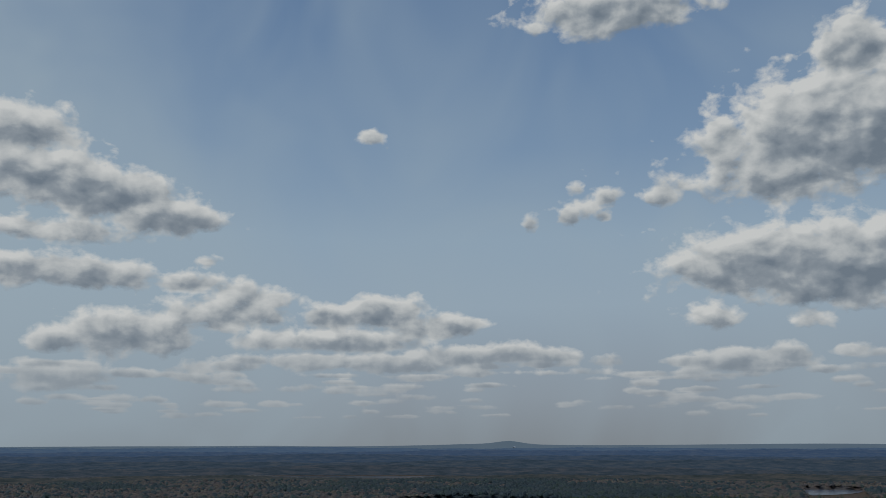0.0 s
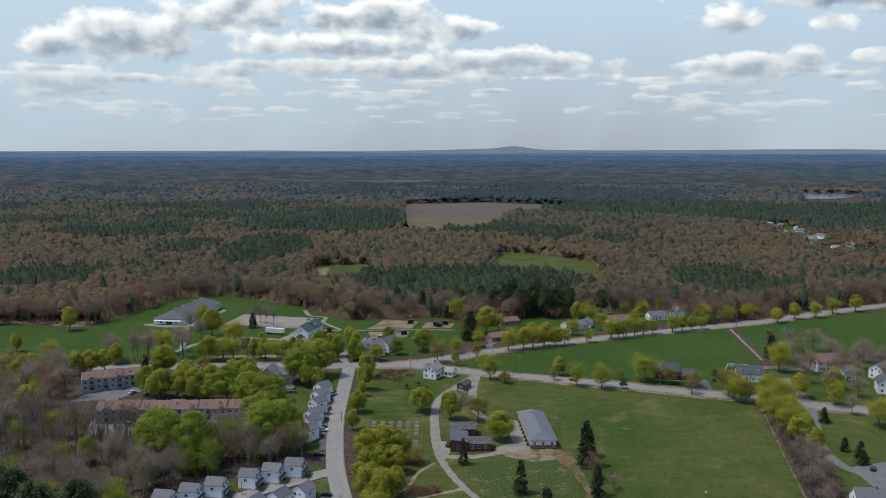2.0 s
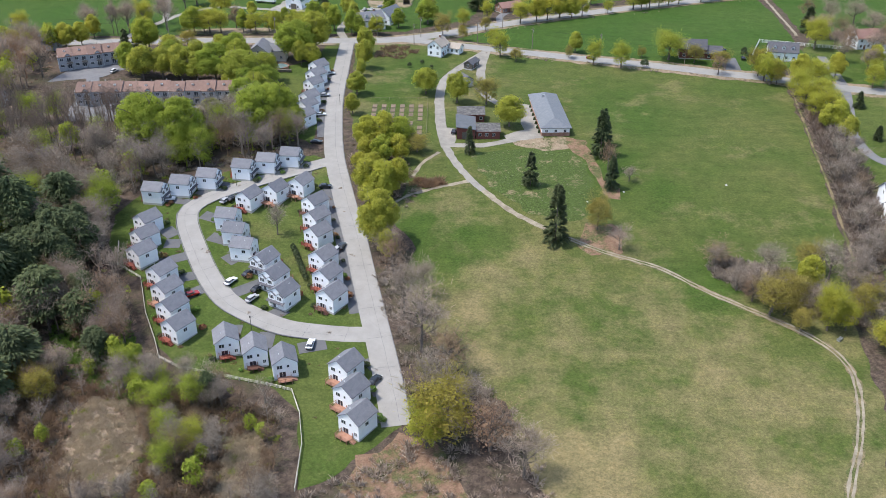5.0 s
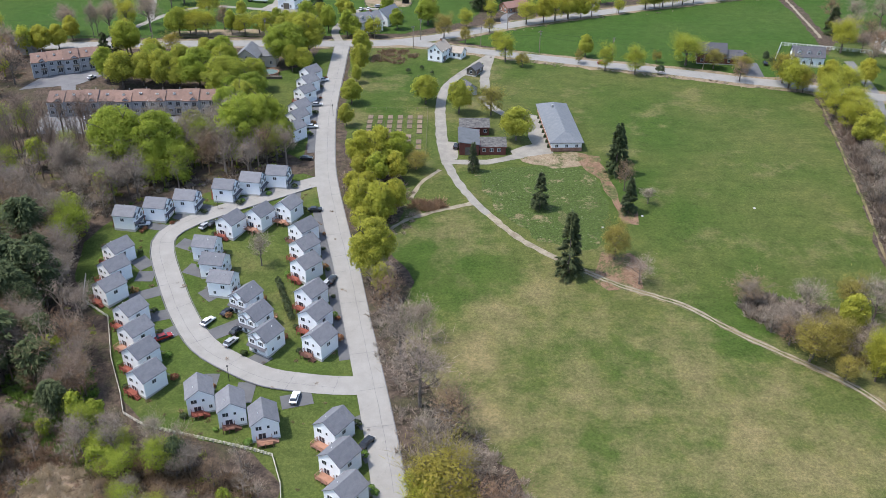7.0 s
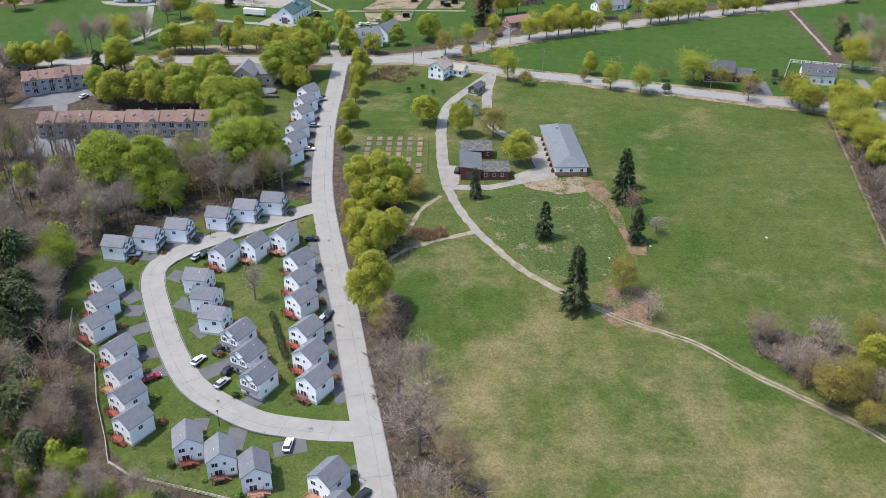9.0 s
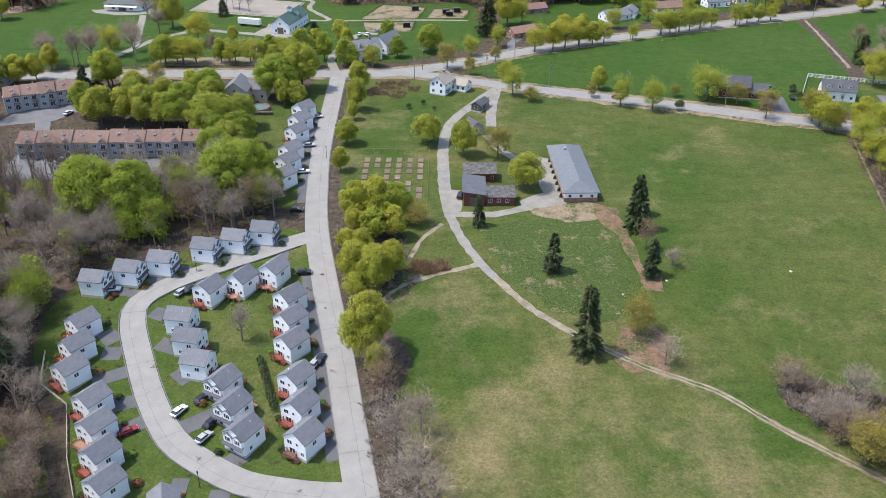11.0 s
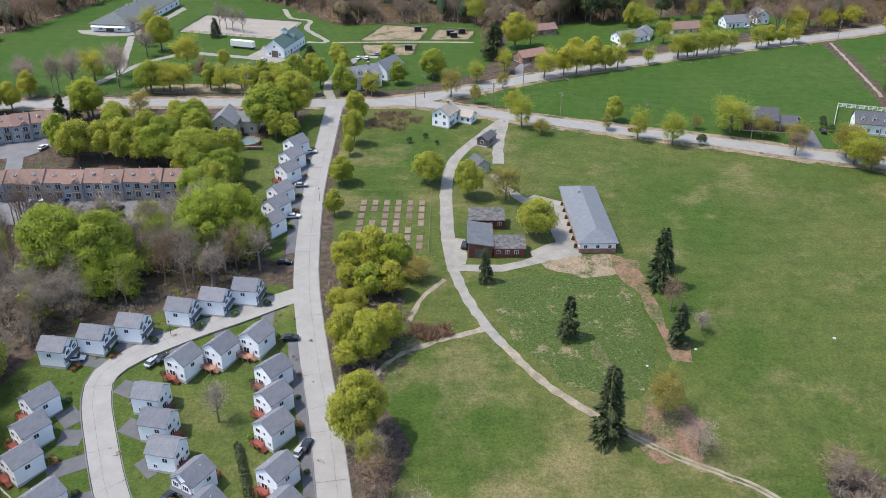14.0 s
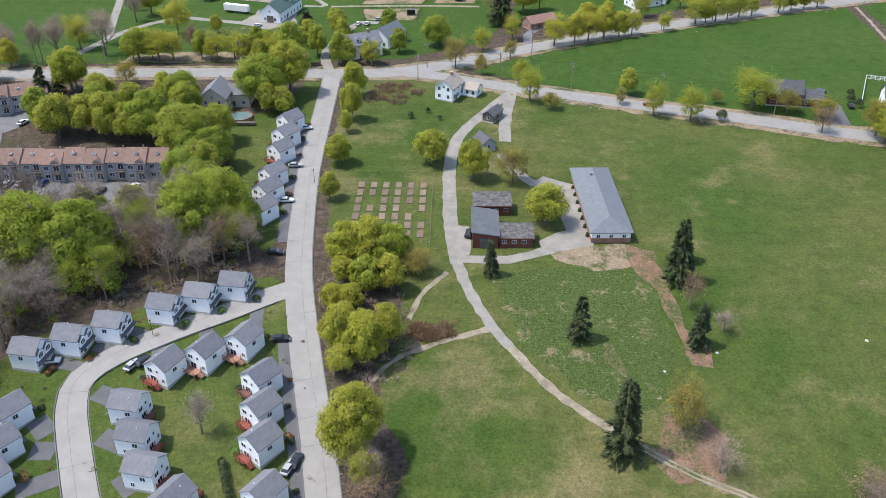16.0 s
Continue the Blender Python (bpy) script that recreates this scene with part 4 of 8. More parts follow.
def sky_noise(t, sx, sy, scale, detail, rough, warp=0.0):
    c = t.nodes.new("ShaderNodeCombineXYZ")
    t.links.new(calc_of(t, "MULTIPLY", read_of(t, "azimuth"), sx), c.inputs[0])
    t.links.new(calc_of(t, "MULTIPLY", read_of(t, "height"), sy), c.inputs[1])
    n = t.nodes.new("ShaderNodeTexNoise")
    n.inputs["Scale"].default_value, n.inputs["Detail"].default_value, n.inputs["Roughness"].default_value, n.inputs["Distortion"].default_value = scale, detail, rough, warp
    t.links.new(c.outputs[0], n.inputs["Vector"])
    return n.outputs["Fac"]


height = read_of(t, "height")
blue = ramp_of(t, span_of(t, height, 0.0, 30.0), [(0.0, (0.37, 0.42, 0.465)), (0.1, (0.435, 0.515, 0.595)), (0.3, (0.49, 0.63, 0.765)), (0.45, (0.45, 0.61, 0.775)), (0.65, (0.305, 0.465, 0.69)), (1.0, (0.185, 0.32, 0.56))])
veil = span_of(t, sky_noise(t, 0.7, 0.6, 0.1, 3, 0.5, 0.8), 0.38, 0.72, 0.0, 0.5)
veil = calc_of(t, "ADD", veil, span_of(t, read_of(t, "azimuth"), -8.0, -30.0, 0.0, 0.4))
blue = mix_of(t, veil, blue, (0.52, 0.655, 0.755))


def billow(t, shift, detail=5, rough=0.54):
    c = t.nodes.new("ShaderNodeCombineXYZ")
    t.links.new(calc_of(t, "ADD", read_of(t, "azimuth"), shift[0]), c.inputs[0])
    t.links.new(calc_of(t, "MULTIPLY", calc_of(t, "ADD", read_of(t, "height"), shift[1]), 1.4), c.inputs[1])
    n = t.nodes.new("ShaderNodeTexNoise")
    n.inputs["Scale"].default_value, n.inputs["Detail"].default_value, n.inputs["Roughness"].default_value, n.inputs["Distortion"].default_value = 0.5, detail, rough, 0.2
    t.links.new(c.outputs[0], n.inputs["Vector"])
    return n.outputs["Fac"]


puff = billow(t, (0.0, 0.0))
wide = calc_of(t, "ADD", read_of(t, "cover"), calc_of(t, "MULTIPLY", calc_of(t, "SUBTRACT", puff, 0.5), 1.5))
wide = calc_of(t, "ADD", wide, calc_of(t, "MULTIPLY", calc_of(t, "SUBTRACT", sky_noise(t, 1.0, 1.3, 1.9, 4, 0.5, 0.3), 0.5), 0.32))
mask = span_of(t, wide, 0.33, 0.64)
lit = calc_of(t, "MULTIPLY", calc_of(t, "SUBTRACT", billow(t, (0.0, 0.0), 3, 0.45), billow(t, (-0.4, 0.6), 3, 0.45)), 1.6)
shade = calc_of(t, "ADD", calc_of(t, "MULTIPLY", read_of(t, "top"), 0.9), lit)
thick = span_of(t, wide, 0.5, 1.3, -0.25, 0.28)
shade = calc_of(t, "SUBTRACT", shade, thick)
cloud = ramp_of(t, shade, [(0.0, (0.26, 0.325, 0.4)), (0.3, (0.41, 0.475, 0.54)), (0.55, (0.66, 0.71, 0.74)), (0.9, (0.95, 0.975, 0.97))])
cloud = mix_of(t, span_of(t, height, 7.0, 1.0, 0.0, 0.75), cloud, (0.48, 0.525, 0.565))
em = t.nodes.new("ShaderNodeEmission")
mask = calc_of(t, "MULTIPLY", mask, span_of(t, height, 1.0, 7.0, 0.5, 1.0))
t.links.new(mix_of(t, mask, blue, cloud), em.inputs[0])
em.inputs[1].default_value = 1.12
t.links.new(em.outputs[0], t.nodes["Material Output"].inputs[0])
me.materials.append(m)
tagged(new("backdrop", me), "blue spring sky with scattered white cumulus clouds", "sky", kind="structure")

hx = np.linspace(-3100, 3100, 311)
peak = 112 + 3 * np.sin(hx / 700) + 2 * np.sin(hx / 260 + 1) + 15 * np.exp(-((hx - 425) / 90) ** 2) + 7 * np.exp(-((hx - 330) / 260) ** 2) + 5 * np.exp(-((hx + 900) / 260) ** 2) + 5 * np.exp(-((hx - 2100) / 400) ** 2)
hy = np.sqrt(4800.0**2 - hx**2)
hv = np.concatenate([np.stack([hx, hy, 0 * hx + 40], 1), np.stack([hx, hy + 6, peak], 1), np.stack([hx, hy + 12, 0 * hx + 40], 1)])
k = np.arange(310)
me = bpy.data.meshes.new("far_hills")
me.from_pydata(hv.tolist(), [], np.concatenate([np.stack([k, k + 1, k + 312, k + 311], 1), np.stack([k + 311, k + 312, k + 623, k + 622], 1)]).tolist())
# hills as a glowing backdrop, pale haze blue put into their colour
m, t, p = nodes_of("glowing_haze_hills")
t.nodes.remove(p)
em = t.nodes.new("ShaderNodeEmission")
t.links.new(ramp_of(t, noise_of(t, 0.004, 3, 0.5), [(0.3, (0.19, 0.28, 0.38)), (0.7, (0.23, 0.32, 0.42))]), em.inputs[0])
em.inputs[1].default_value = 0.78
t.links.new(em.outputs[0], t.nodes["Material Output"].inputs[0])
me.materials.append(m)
tagged(new("backdrop", me), "low self-lit hills painted haze blue on the horizon", "hills", kind="structure")



def ridge(y, top, waves, colours, strength, seed, label):
    """A wooded ridge at the edge of sight, self-lit, with blue haze painted in."""
    hx = np.linspace(-0.66 * y, 0.66 * y, 801)
    crest = top + sum(a * np.sin(hx / w + seed * 1.7 + k) for k, (a, w) in enumerate(waves)) + np.random.default_rng(seed).uniform(-1.3, 1.3, len(hx))
    hy = np.sqrt((1.05 * y) ** 2 - hx**2) - 0.05 * y
    hv = np.concatenate([np.stack([hx, hy, 0 * hx], 1), np.stack([hx, hy + 5, crest], 1), np.stack([hx, hy + 12, 0 * hx], 1)])
    k, n = np.arange(800), 801
    me = bpy.data.meshes.new("ridge")
    me.from_pydata(hv.tolist(), [], np.concatenate([np.stack([k, k + 1, k + n + 1, k + n], 1), np.stack([k + n, k + n + 1, k + 2 * n + 1, k + 2 * n], 1)]).tolist())
    m, t, p = nodes_of("glowing_hazy_ridge")
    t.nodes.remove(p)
    # the strip glows by itself; its mottled colours already hold the haze
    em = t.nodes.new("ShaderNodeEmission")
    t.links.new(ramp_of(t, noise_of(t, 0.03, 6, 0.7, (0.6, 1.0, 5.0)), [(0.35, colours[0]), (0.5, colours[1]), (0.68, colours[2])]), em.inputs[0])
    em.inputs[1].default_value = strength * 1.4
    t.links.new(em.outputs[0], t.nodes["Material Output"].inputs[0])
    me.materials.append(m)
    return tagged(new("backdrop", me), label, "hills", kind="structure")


# each farther ridge is painted bluer and brighter to stand for haze
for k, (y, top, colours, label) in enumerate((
        (2560, 31, ((0.026, 0.037, 0.042), (0.046, 0.056, 0.062), (0.082, 0.08, 0.078)), "self-lit dark wooded ridge in the distance"),
        (2900, 45, ((0.027, 0.042, 0.058), (0.043, 0.06, 0.082), (0.076, 0.082, 0.096)), "self-lit distant wooded ridge painted blue-green with haze"),
        (3270, 60, ((0.03, 0.05, 0.074), (0.044, 0.066, 0.096), (0.072, 0.086, 0.104)), "self-lit distant wooded ridge painted blue-grey with haze"),
        (3600, 75, ((0.034, 0.06, 0.1), (0.046, 0.074, 0.12), (0.07, 0.092, 0.126)), "self-lit distant wooded ridge painted dark blue with haze"),
        (3950, 90, ((0.042, 0.078, 0.146), (0.054, 0.09, 0.16), (0.076, 0.11, 0.165)), "self-lit wooded ridge painted haze blue near the horizon"),
        (4350, 102, ((0.062, 0.11, 0.19), (0.074, 0.122, 0.2), (0.09, 0.136, 0.2)), "self-lit hills painted haze blue near the horizon"))):
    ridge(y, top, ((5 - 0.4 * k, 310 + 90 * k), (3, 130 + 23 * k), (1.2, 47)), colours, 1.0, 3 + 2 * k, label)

# ---- woods ----
rng = np.random.default_rng(7)


def fill(me, v, faces_of, tones=None):
    """Puts corner places (faces x corners x 3) into a mesh as loose faces."""
    n, c, _ = v.shape
    me.vertices.add(n * c)
    me.vertices.foreach_set("co", v.reshape(-1).astype(np.float32))
    me.loops.add(n * c)
    me.loops.foreach_set("vertex_index", np.arange(n * c, dtype=np.int32))
    me.polygons.add(n)
    me.polygons.foreach_set("loop_start", np.arange(0, n * c, c, dtype=np.int32))
    if tones is not None:
        me.attributes.new("tone", "FLOAT", "POINT").data.foreach_set("value", np.repeat(tones, c).astype(np.float32))
    me.update(calc_edges=True)
    return me


def leaf_cards(c, out, size, r, aspect=1.0, jitter=0.7, rise=0.0):
    """Small leaf-cluster faces at places c, facing roughly outwards."""
    n = len(c)
    nor = out + jitter * r.normal(size=(n, 3))
    nor[:, 2] += rise
    nor /= np.linalg.norm(nor, axis=1, keepdims=True) + 1e-9
    a = np.cross(nor, r.normal(size=(n, 3)))
    a /= np.linalg.norm(a, axis=1, keepdims=True) + 1e-9
    b = np.cross(nor, a)
    s = size[:, None]
    k = r.uniform(0.65, 1.35, (n, 3, 1))
    q = np.stack([-a * s - b * s * aspect, a * s - b * s * aspect, (r.uniform(-0.6, 0.6, (n, 1)) * a + 1.2 * aspect * b) * s], 1) * k
    return c[:, None] + q


def dome(n, r, low=-0.25):
    """Places over a round, uneven crown of unit radius, with the ways out from it."""
    d = r.normal(size=(n, 3))
    d /= np.linalg.norm(d, axis=1, keepdims=True)
    d[:, 2] = np.where(d[:, 2] < low, -d[:, 2], d[:, 2])
    return d * r.uniform(0.72, 1.05, (n, 1)), d


def crowns(x, y, z, wid, hgt, r, slim, rings, seg):
    """One uneven closed crown a tree, as corner places and faces."""
    n = len(x)
    if slim:
        prof = [(0.0, 1.0), (0.56, 0.84), (0.92, 0.4), (0.88, -0.15), (0.4, -0.65)]
    else:
        prof = [(0.0, 1.0), (0.62, 0.74), (0.98, 0.1), (0.78, -0.55)]
    if rings < len(prof) - 1:
        prof = prof[: rings + 1]
    tv = [(0, 0, prof[0][1])] + [(q * math.cos(math.tau * (k + 0.5 * (i % 2)) / seg), q * math.sin(math.tau * (k + 0.5 * (i % 2)) / seg), h) for i, (q, h) in enumerate(prof[1:]) for k in range(seg)]
    tf = [(0, 1 + k, 1 + (k + 1) % seg) for k in range(seg)]
    for i in range(len(prof) - 2):
        a, b = 1 + i * seg, 1 + (i + 1) * seg
        for k in range(seg):
            k2 = (k + 1) % seg
            tf += [(a + k, b + k, a + k2), (a + k2, b + k, b + k2)] if i % 2 == 0 else [(a + k, b + k, b + k2), (a + k, b + k2, a + k2)]
    tv = np.array(tv)
    m = len(tv)
    turn = r.uniform(0, math.tau, n)
    c, s = np.cos(turn)[:, None], np.sin(turn)[:, None]
    rough = r.uniform(0.78, 1.2, (n, m))
    px = (tv[:, 0] * c - tv[:, 1] * s) * rough * (wid / 2)[:, None] + x[:, None]
    py = (tv[:, 0] * s + tv[:, 1] * c) * rough * (wid / 2)[:, None] + y[:, None]
    pz = tv[:, 2] * r.uniform(0.85, 1.15, (n, m)) * hgt[:, None] + z[:, None]
    f = (np.array(tf)[None] + (np.arange(n) * m)[:, None, None]).reshape(-1, 3)
    soft = np.stack([(px - x[:, None]) / wid[:, None], (py - y[:, None]) / wid[:, None], (0.5 if slim else 0.72) + 0.25 * tv[:, 2] + 0 * px], -1).reshape(-1, 3)
    return np.stack([px, py, pz], -1).reshape(-1, 3), f, m, soft


def far_woods(name, x, y, hgt, wid, cards, material, label, slim=False, size=0.3, seed=3, rings=4, seg=7, deep=0.24):
    """Woods seen from afar: for every tree an uneven crown, loose sprays round it and a bare stem."""
    r = np.random.default_rng(seed)
    n = len(x)
    z = land(x, y)
    v, f, m, soft = crowns(x, y, z + hgt * (0.66 if not slim else 0.55), wid * (0.84 if cards > 4 else 1.0), hgt * (deep if not slim else 0.44), r, slim, rings, seg)
    tone = np.clip(np.array([0.5 + 0.7 * noise.noise(Vector((a / 70, b / 90, 2.0))) for a, b in zip(x, y)]) + r.normal(0, 0.16, n), 0, 1)
    tones = [np.repeat(tone, m)]
    verts, faces, soft = [v], [f], [soft]
    if cards:
        c, d = dome(n * cards, r, -0.1)
        c, d = c.reshape(n, cards, 3), d.reshape(n, cards, 3)
        if slim:
            lev = r.uniform(0, 1, (n, cards, 1)) ** 0.8
            c = np.concatenate([c[..., :2] * (1.05 - 0.85 * lev), lev * 2.0 - 0.8], -1)
        half = np.stack([wid / 2, wid / 2, hgt * (0.28 if not slim else 0.46)], -1)[:, None]
        mid = np.stack([x, y, z + hgt * (0.66 if not slim else 0.55)], -1)[:, None]
        q = leaf_cards((mid + c * half).reshape(-1, 3), d.reshape(-1, 3), np.repeat(wid * size, cards) * r.uniform(0.6, 1.2, n * cards), r, 0.8, 0.25, 0.3)
        w = (0.016 * hgt)[:, None]
        st = np.stack([x, y, z], -1)
        stem = np.stack([st - w * np.array([[1, 0.3, 0]]), st + w * np.array([[1, 0.3, 0]]), st + np.array([[0, 0, 1.0]]) * hgt[:, None] * 0.7], 1)
        q = np.concatenate([q, stem])
        faces.append(np.arange(len(q) * 3).reshape(-1, 3) + len(v))
        verts.append(q.reshape(-1, 3))
        tones += [np.repeat(tone, cards * 3), np.repeat(tone, 3)]
        soft += [np.repeat(0.45 * d.reshape(-1, 3) + (0, 0, 0.75), 3, 0), np.tile((-0.2, -0.5, 0.6), (n * 3, 1))]
    v, f = np.concatenate(verts), np.concatenate(faces)
    me = bpy.data.meshes.new(name)
    me.vertices.add(len(v))
    me.vertices.foreach_set("co", v.reshape(-1).astype(np.float32))
    me.loops.add(len(f) * 3)
    me.loops.foreach_set("vertex_index", f.reshape(-1).astype(np.int32))
    me.polygons.add(len(f))
    me.polygons.foreach_set("loop_start", np.arange(0, len(f) * 3, 3, dtype=np.int32))
    me.polygons.foreach_set("use_smooth", np.ones(len(f), bool))
    me.attributes.new("tone", "FLOAT", "POINT").data.foreach_set("value", np.concatenate(tones).astype(np.float32))
    me.update(calc_edges=True)
    # twigs let the light through: the crowns shade softly, as if they all leant upwards
    soft = np.concatenate(soft)
    soft /= np.linalg.norm(soft, axis=1, keepdims=True)
    me.normals_split_custom_set_from_vertices(soft.tolist())
    me.materials.append(material)
    return tagged(new(name, me), label, "woods", kind="stuff")


def scatter(x0, x1, y0, y1, gap, r, wedge=0.62, keep_out=()):
    n = int((x1 - x0) * (y1 - y0) / gap**2)
    x, y = r.uniform(x0, x1, n), r.uniform(y0, y1, n)
    ok = np.abs(x) < wedge * (y + 60) + 40
    for poly in keep_out:
        ok &= ~inside(poly, x, y)
    return x[ok], y[ok]


PINE_STANDS = [  # x, y, half width, half depth, weight
    (-640, 1330, 120, 45, 0.6), (-330, 1380, 150, 45, 0.6), (-520, 1620, 180, 60, 0.5), (420, 1500, 200, 70, 0.7), (800, 1480, 200, 60, 0.8), (-190, 920, 45, 130, 0.9), (-160, 1330, 120, 230, 0.8), (30, 690, 90, 75, 1.5), (-335, 710, 40, 60, 0.6), (250, 1960, 270, 330, 0.9), (620, 1410, 180, 230, 0.9),
    (232, 700, 40, 85, 0.9), (48, 1190, 50, 70, 0.9), (136, 1126, 50, 85, 0.9), (213, 1019, 22, 60, 0.8), (310, 1377, 110, 190, 0.35), (-420, 1130, 90, 60, 0.8), (1100, 1600, 260, 200, 0.5)]


def species(x, y):
    """How piny the woods are at a place: from -1, all leafy, to 1, all pine."""
    v = np.array([0.8 * noise.noise(Vector((a * 0.0034, b * 0.0042, 3.3))) + 0.2 * noise.noise(Vector((a * 0.016, b * 0.012, 8.1))) for a, b in zip(x, y)]) + np.interp(y, [600, 1000, 1500, 2400], [-0.22, -0.2, -0.12, -0.04])
    for a, b, w, d, s in PINE_STANDS:
        v += s * np.exp(-(((x - a) / w) ** 2 + ((y - b) / d) ** 2) ** 2)
    return v


SETTLEMENT = [(521, 1316), (530, 1299), (484, 1198), (492, 1165), (496, 1148), (490, 1110), (514, 1130), (492, 1070), (456, 1034), (473, 990), (488, 968), (500, 985), (505, 1250), (515, 1210), (520, 1165), (478, 1090), (500, 1020), (508, 1285), (536, 1260)]
CLEAR = [[(-330, 380), (300, 380), (300, 440), (-330, 440)], EAST_FIELD, MID_FIELD, NE_FIELD, NW_FIELD, N_LAWN, CLOSE_LAWN, ROW_LAWN, GLADE_A, GLADE_B, FARM_FIELD, OLIVE_FIELD, FAR_POND, POND_SHORE, TOWN_YARD, RIGHT_YARD,
         [(-300, 425), (-60, 430), (0, 440), (100, 490), (230, 548), (340, 608), (430, 648), (430, 664), (330, 630), (220, 572), (90, 512), (20, 475), (-10, 455), (-50, 446), (-300, 440)],
         TOWN_LAND]


def canopy(name, y0, y1, step, brown, green, label, lift=7.5):
    """The closed roof of the woods between the crowns, uneven, with holes over the fields."""
    half = 0.62 * y1 + 80
    cx, cy = np.meshgrid(np.arange(-half, half + step, step), np.arange(y0, y1 + step, step))
    r = np.random.default_rng(int(y0))
    px, py = cx + r.uniform(-0.3, 0.3, cx.shape) * step, cy + r.uniform(-0.3, 0.3, cx.shape) * step
    hz = np.array([noise.noise(Vector((a / 38, b / 38, 1.0))) + 0.6 * noise.noise(Vector((a / 13, b / 13, 5.0))) for a, b in zip(px.ravel(), py.ravel())])
    pz = land(px, py) + lift + (1.8 * hz.reshape(cx.shape) + r.uniform(-0.9, 0.9, cx.shape)) * (1.0 if y0 < 2400 else 0.8)
    rim = np.zeros(px.size, bool)
    for poly in CLEAR:
        for dx, dy in ((0, 0), (step, 0), (-step, 0), (0, step), (0, -step)):
            rim |= inside(poly, px.ravel() + dx, py.ravel() + dy)
    pz = np.where(rim.reshape(pz.shape), land(px, py) - 0.5, pz)
    n = cx.shape[1]
    i = (np.arange(cx.shape[0] - 1)[:, None] * n + np.arange(n - 1)).ravel()
    fx, fy = (cx[:-1, :-1] + step / 2).ravel(), (cy[:-1, :-1] + step / 2).ravel()
    ok = np.abs(fx) < 0.62 * (fy + 60) + 60
    for poly in CLEAR:
        ok &= ~inside(poly, fx, fy)
    piny = species(fx, fy) + r.normal(0, 0.1, len(fx)) > 0.22
    me = bpy.data.meshes.new(name)
    me.from_pydata(np.stack([px, py, pz], -1).reshape(-1, 3).tolist(), [], np.stack([i, i + 1, i + 1 + n, i + n], 1)[ok].tolist())
    me.materials.append(brown)
    me.materials.append(green)
    me.polygons.foreach_set("use_smooth", np.ones(len(me.polygons), bool))
    me.polygons.foreach_set("material_index", piny[ok].astype(np.int32))
    me.attributes.new("tone", "FLOAT", "POINT").data.foreach_set("value", r.uniform(0, 1, cx.size).astype(np.float32))
    soft = np.stack([r.normal(0, 0.15, cx.size), r.normal(0, 0.15, cx.size), np.ones(cx.size)], -1)
    soft /= np.linalg.norm(soft, axis=1, keepdims=True)
    me.normals_split_custom_set_from_vertices(soft.tolist())
    return tagged(new(name, me), label, "woods", kind="stuff")


# from 1150 on the materials carry painted haze, bluer zone by zone
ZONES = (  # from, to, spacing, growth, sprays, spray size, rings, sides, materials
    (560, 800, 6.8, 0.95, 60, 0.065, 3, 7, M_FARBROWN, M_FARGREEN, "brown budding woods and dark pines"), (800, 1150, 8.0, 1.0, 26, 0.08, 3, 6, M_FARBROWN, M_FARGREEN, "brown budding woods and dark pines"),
    (1150, 1700, 10.0, 1.1, 9, 0.11, 3, 5, M_MIDHAZEBROWN, M_MIDHAZEGREEN, "brown budding woods and dark pines"), (1700, 2500, 12.5, 1.2, 0, 0.2, 3, 5, M_HAZEBROWN, M_HAZEGREEN, "far brown and green woods tinted with haze"),
    (2500, 2700, 29.0, 2.6, 0, 0.2, 2, 5, M_HAZEWOODS, M_HAZEPINES, "far woods painted haze blue-grey"))
for y0, y1, gap, grow, sprays, size, rings, seg, brown, green, lab in ZONES:
    x, y = scatter(-0.62 * y1 - 80, 0.62 * y1 + 80, y0 - 12 if y0 == 560 else y0, y1, gap, rng, keep_out=CLEAR)
    piny = (species(x, y) + rng.normal(0, 0.08, len(x)) > 0.22) | (rng.uniform(0, 1, len(x)) < np.interp(y, [600, 1000, 1800], [0.04, 0.06, 0.12]))
    if y0 == 560:  # the edge of the woods is open, with stems to be seen
        rim = np.any([inside(poly, x + dx, y + dy) for poly in (NW_FIELD, N_LAWN, CLEAR[-2], NE_FIELD) for dx, dy in ((0, -26), (20, -10), (-20, -10), (0, -12))], 0)
        rim &= rng.uniform(0, 1, len(x)) < 0.93
        x, y, piny = x[~rim | piny], y[~rim | piny], piny[~rim | piny]
    h = rng.uniform(12, 16.5, len(x)) * min(grow, 1.1)
    w = rng.uniform(8, 13, len(x)) * grow
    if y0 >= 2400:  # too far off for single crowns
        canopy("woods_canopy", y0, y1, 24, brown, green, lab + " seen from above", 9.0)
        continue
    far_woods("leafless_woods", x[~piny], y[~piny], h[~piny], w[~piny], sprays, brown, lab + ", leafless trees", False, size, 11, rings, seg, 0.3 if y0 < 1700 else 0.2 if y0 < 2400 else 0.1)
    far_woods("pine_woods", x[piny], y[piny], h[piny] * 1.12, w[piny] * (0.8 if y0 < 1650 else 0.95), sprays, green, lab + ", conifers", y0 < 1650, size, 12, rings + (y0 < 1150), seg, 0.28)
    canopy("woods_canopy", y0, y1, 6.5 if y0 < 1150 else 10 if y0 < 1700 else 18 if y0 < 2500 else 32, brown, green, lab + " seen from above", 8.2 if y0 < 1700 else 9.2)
strip("road", [(482, 905), (462, 958), (448, 991), (462, 1040), (480, 1090), (500, 1180), (522, 1300)], 7, 0.4, M_ROAD, "grey road through a far settlement", step=10)
sheet("lawn", TOWN_LAND, 0.2, M_LAWN, "dry lawns of a far settlement", "lawn", 4, 20)
r = np.random.default_rng(91)
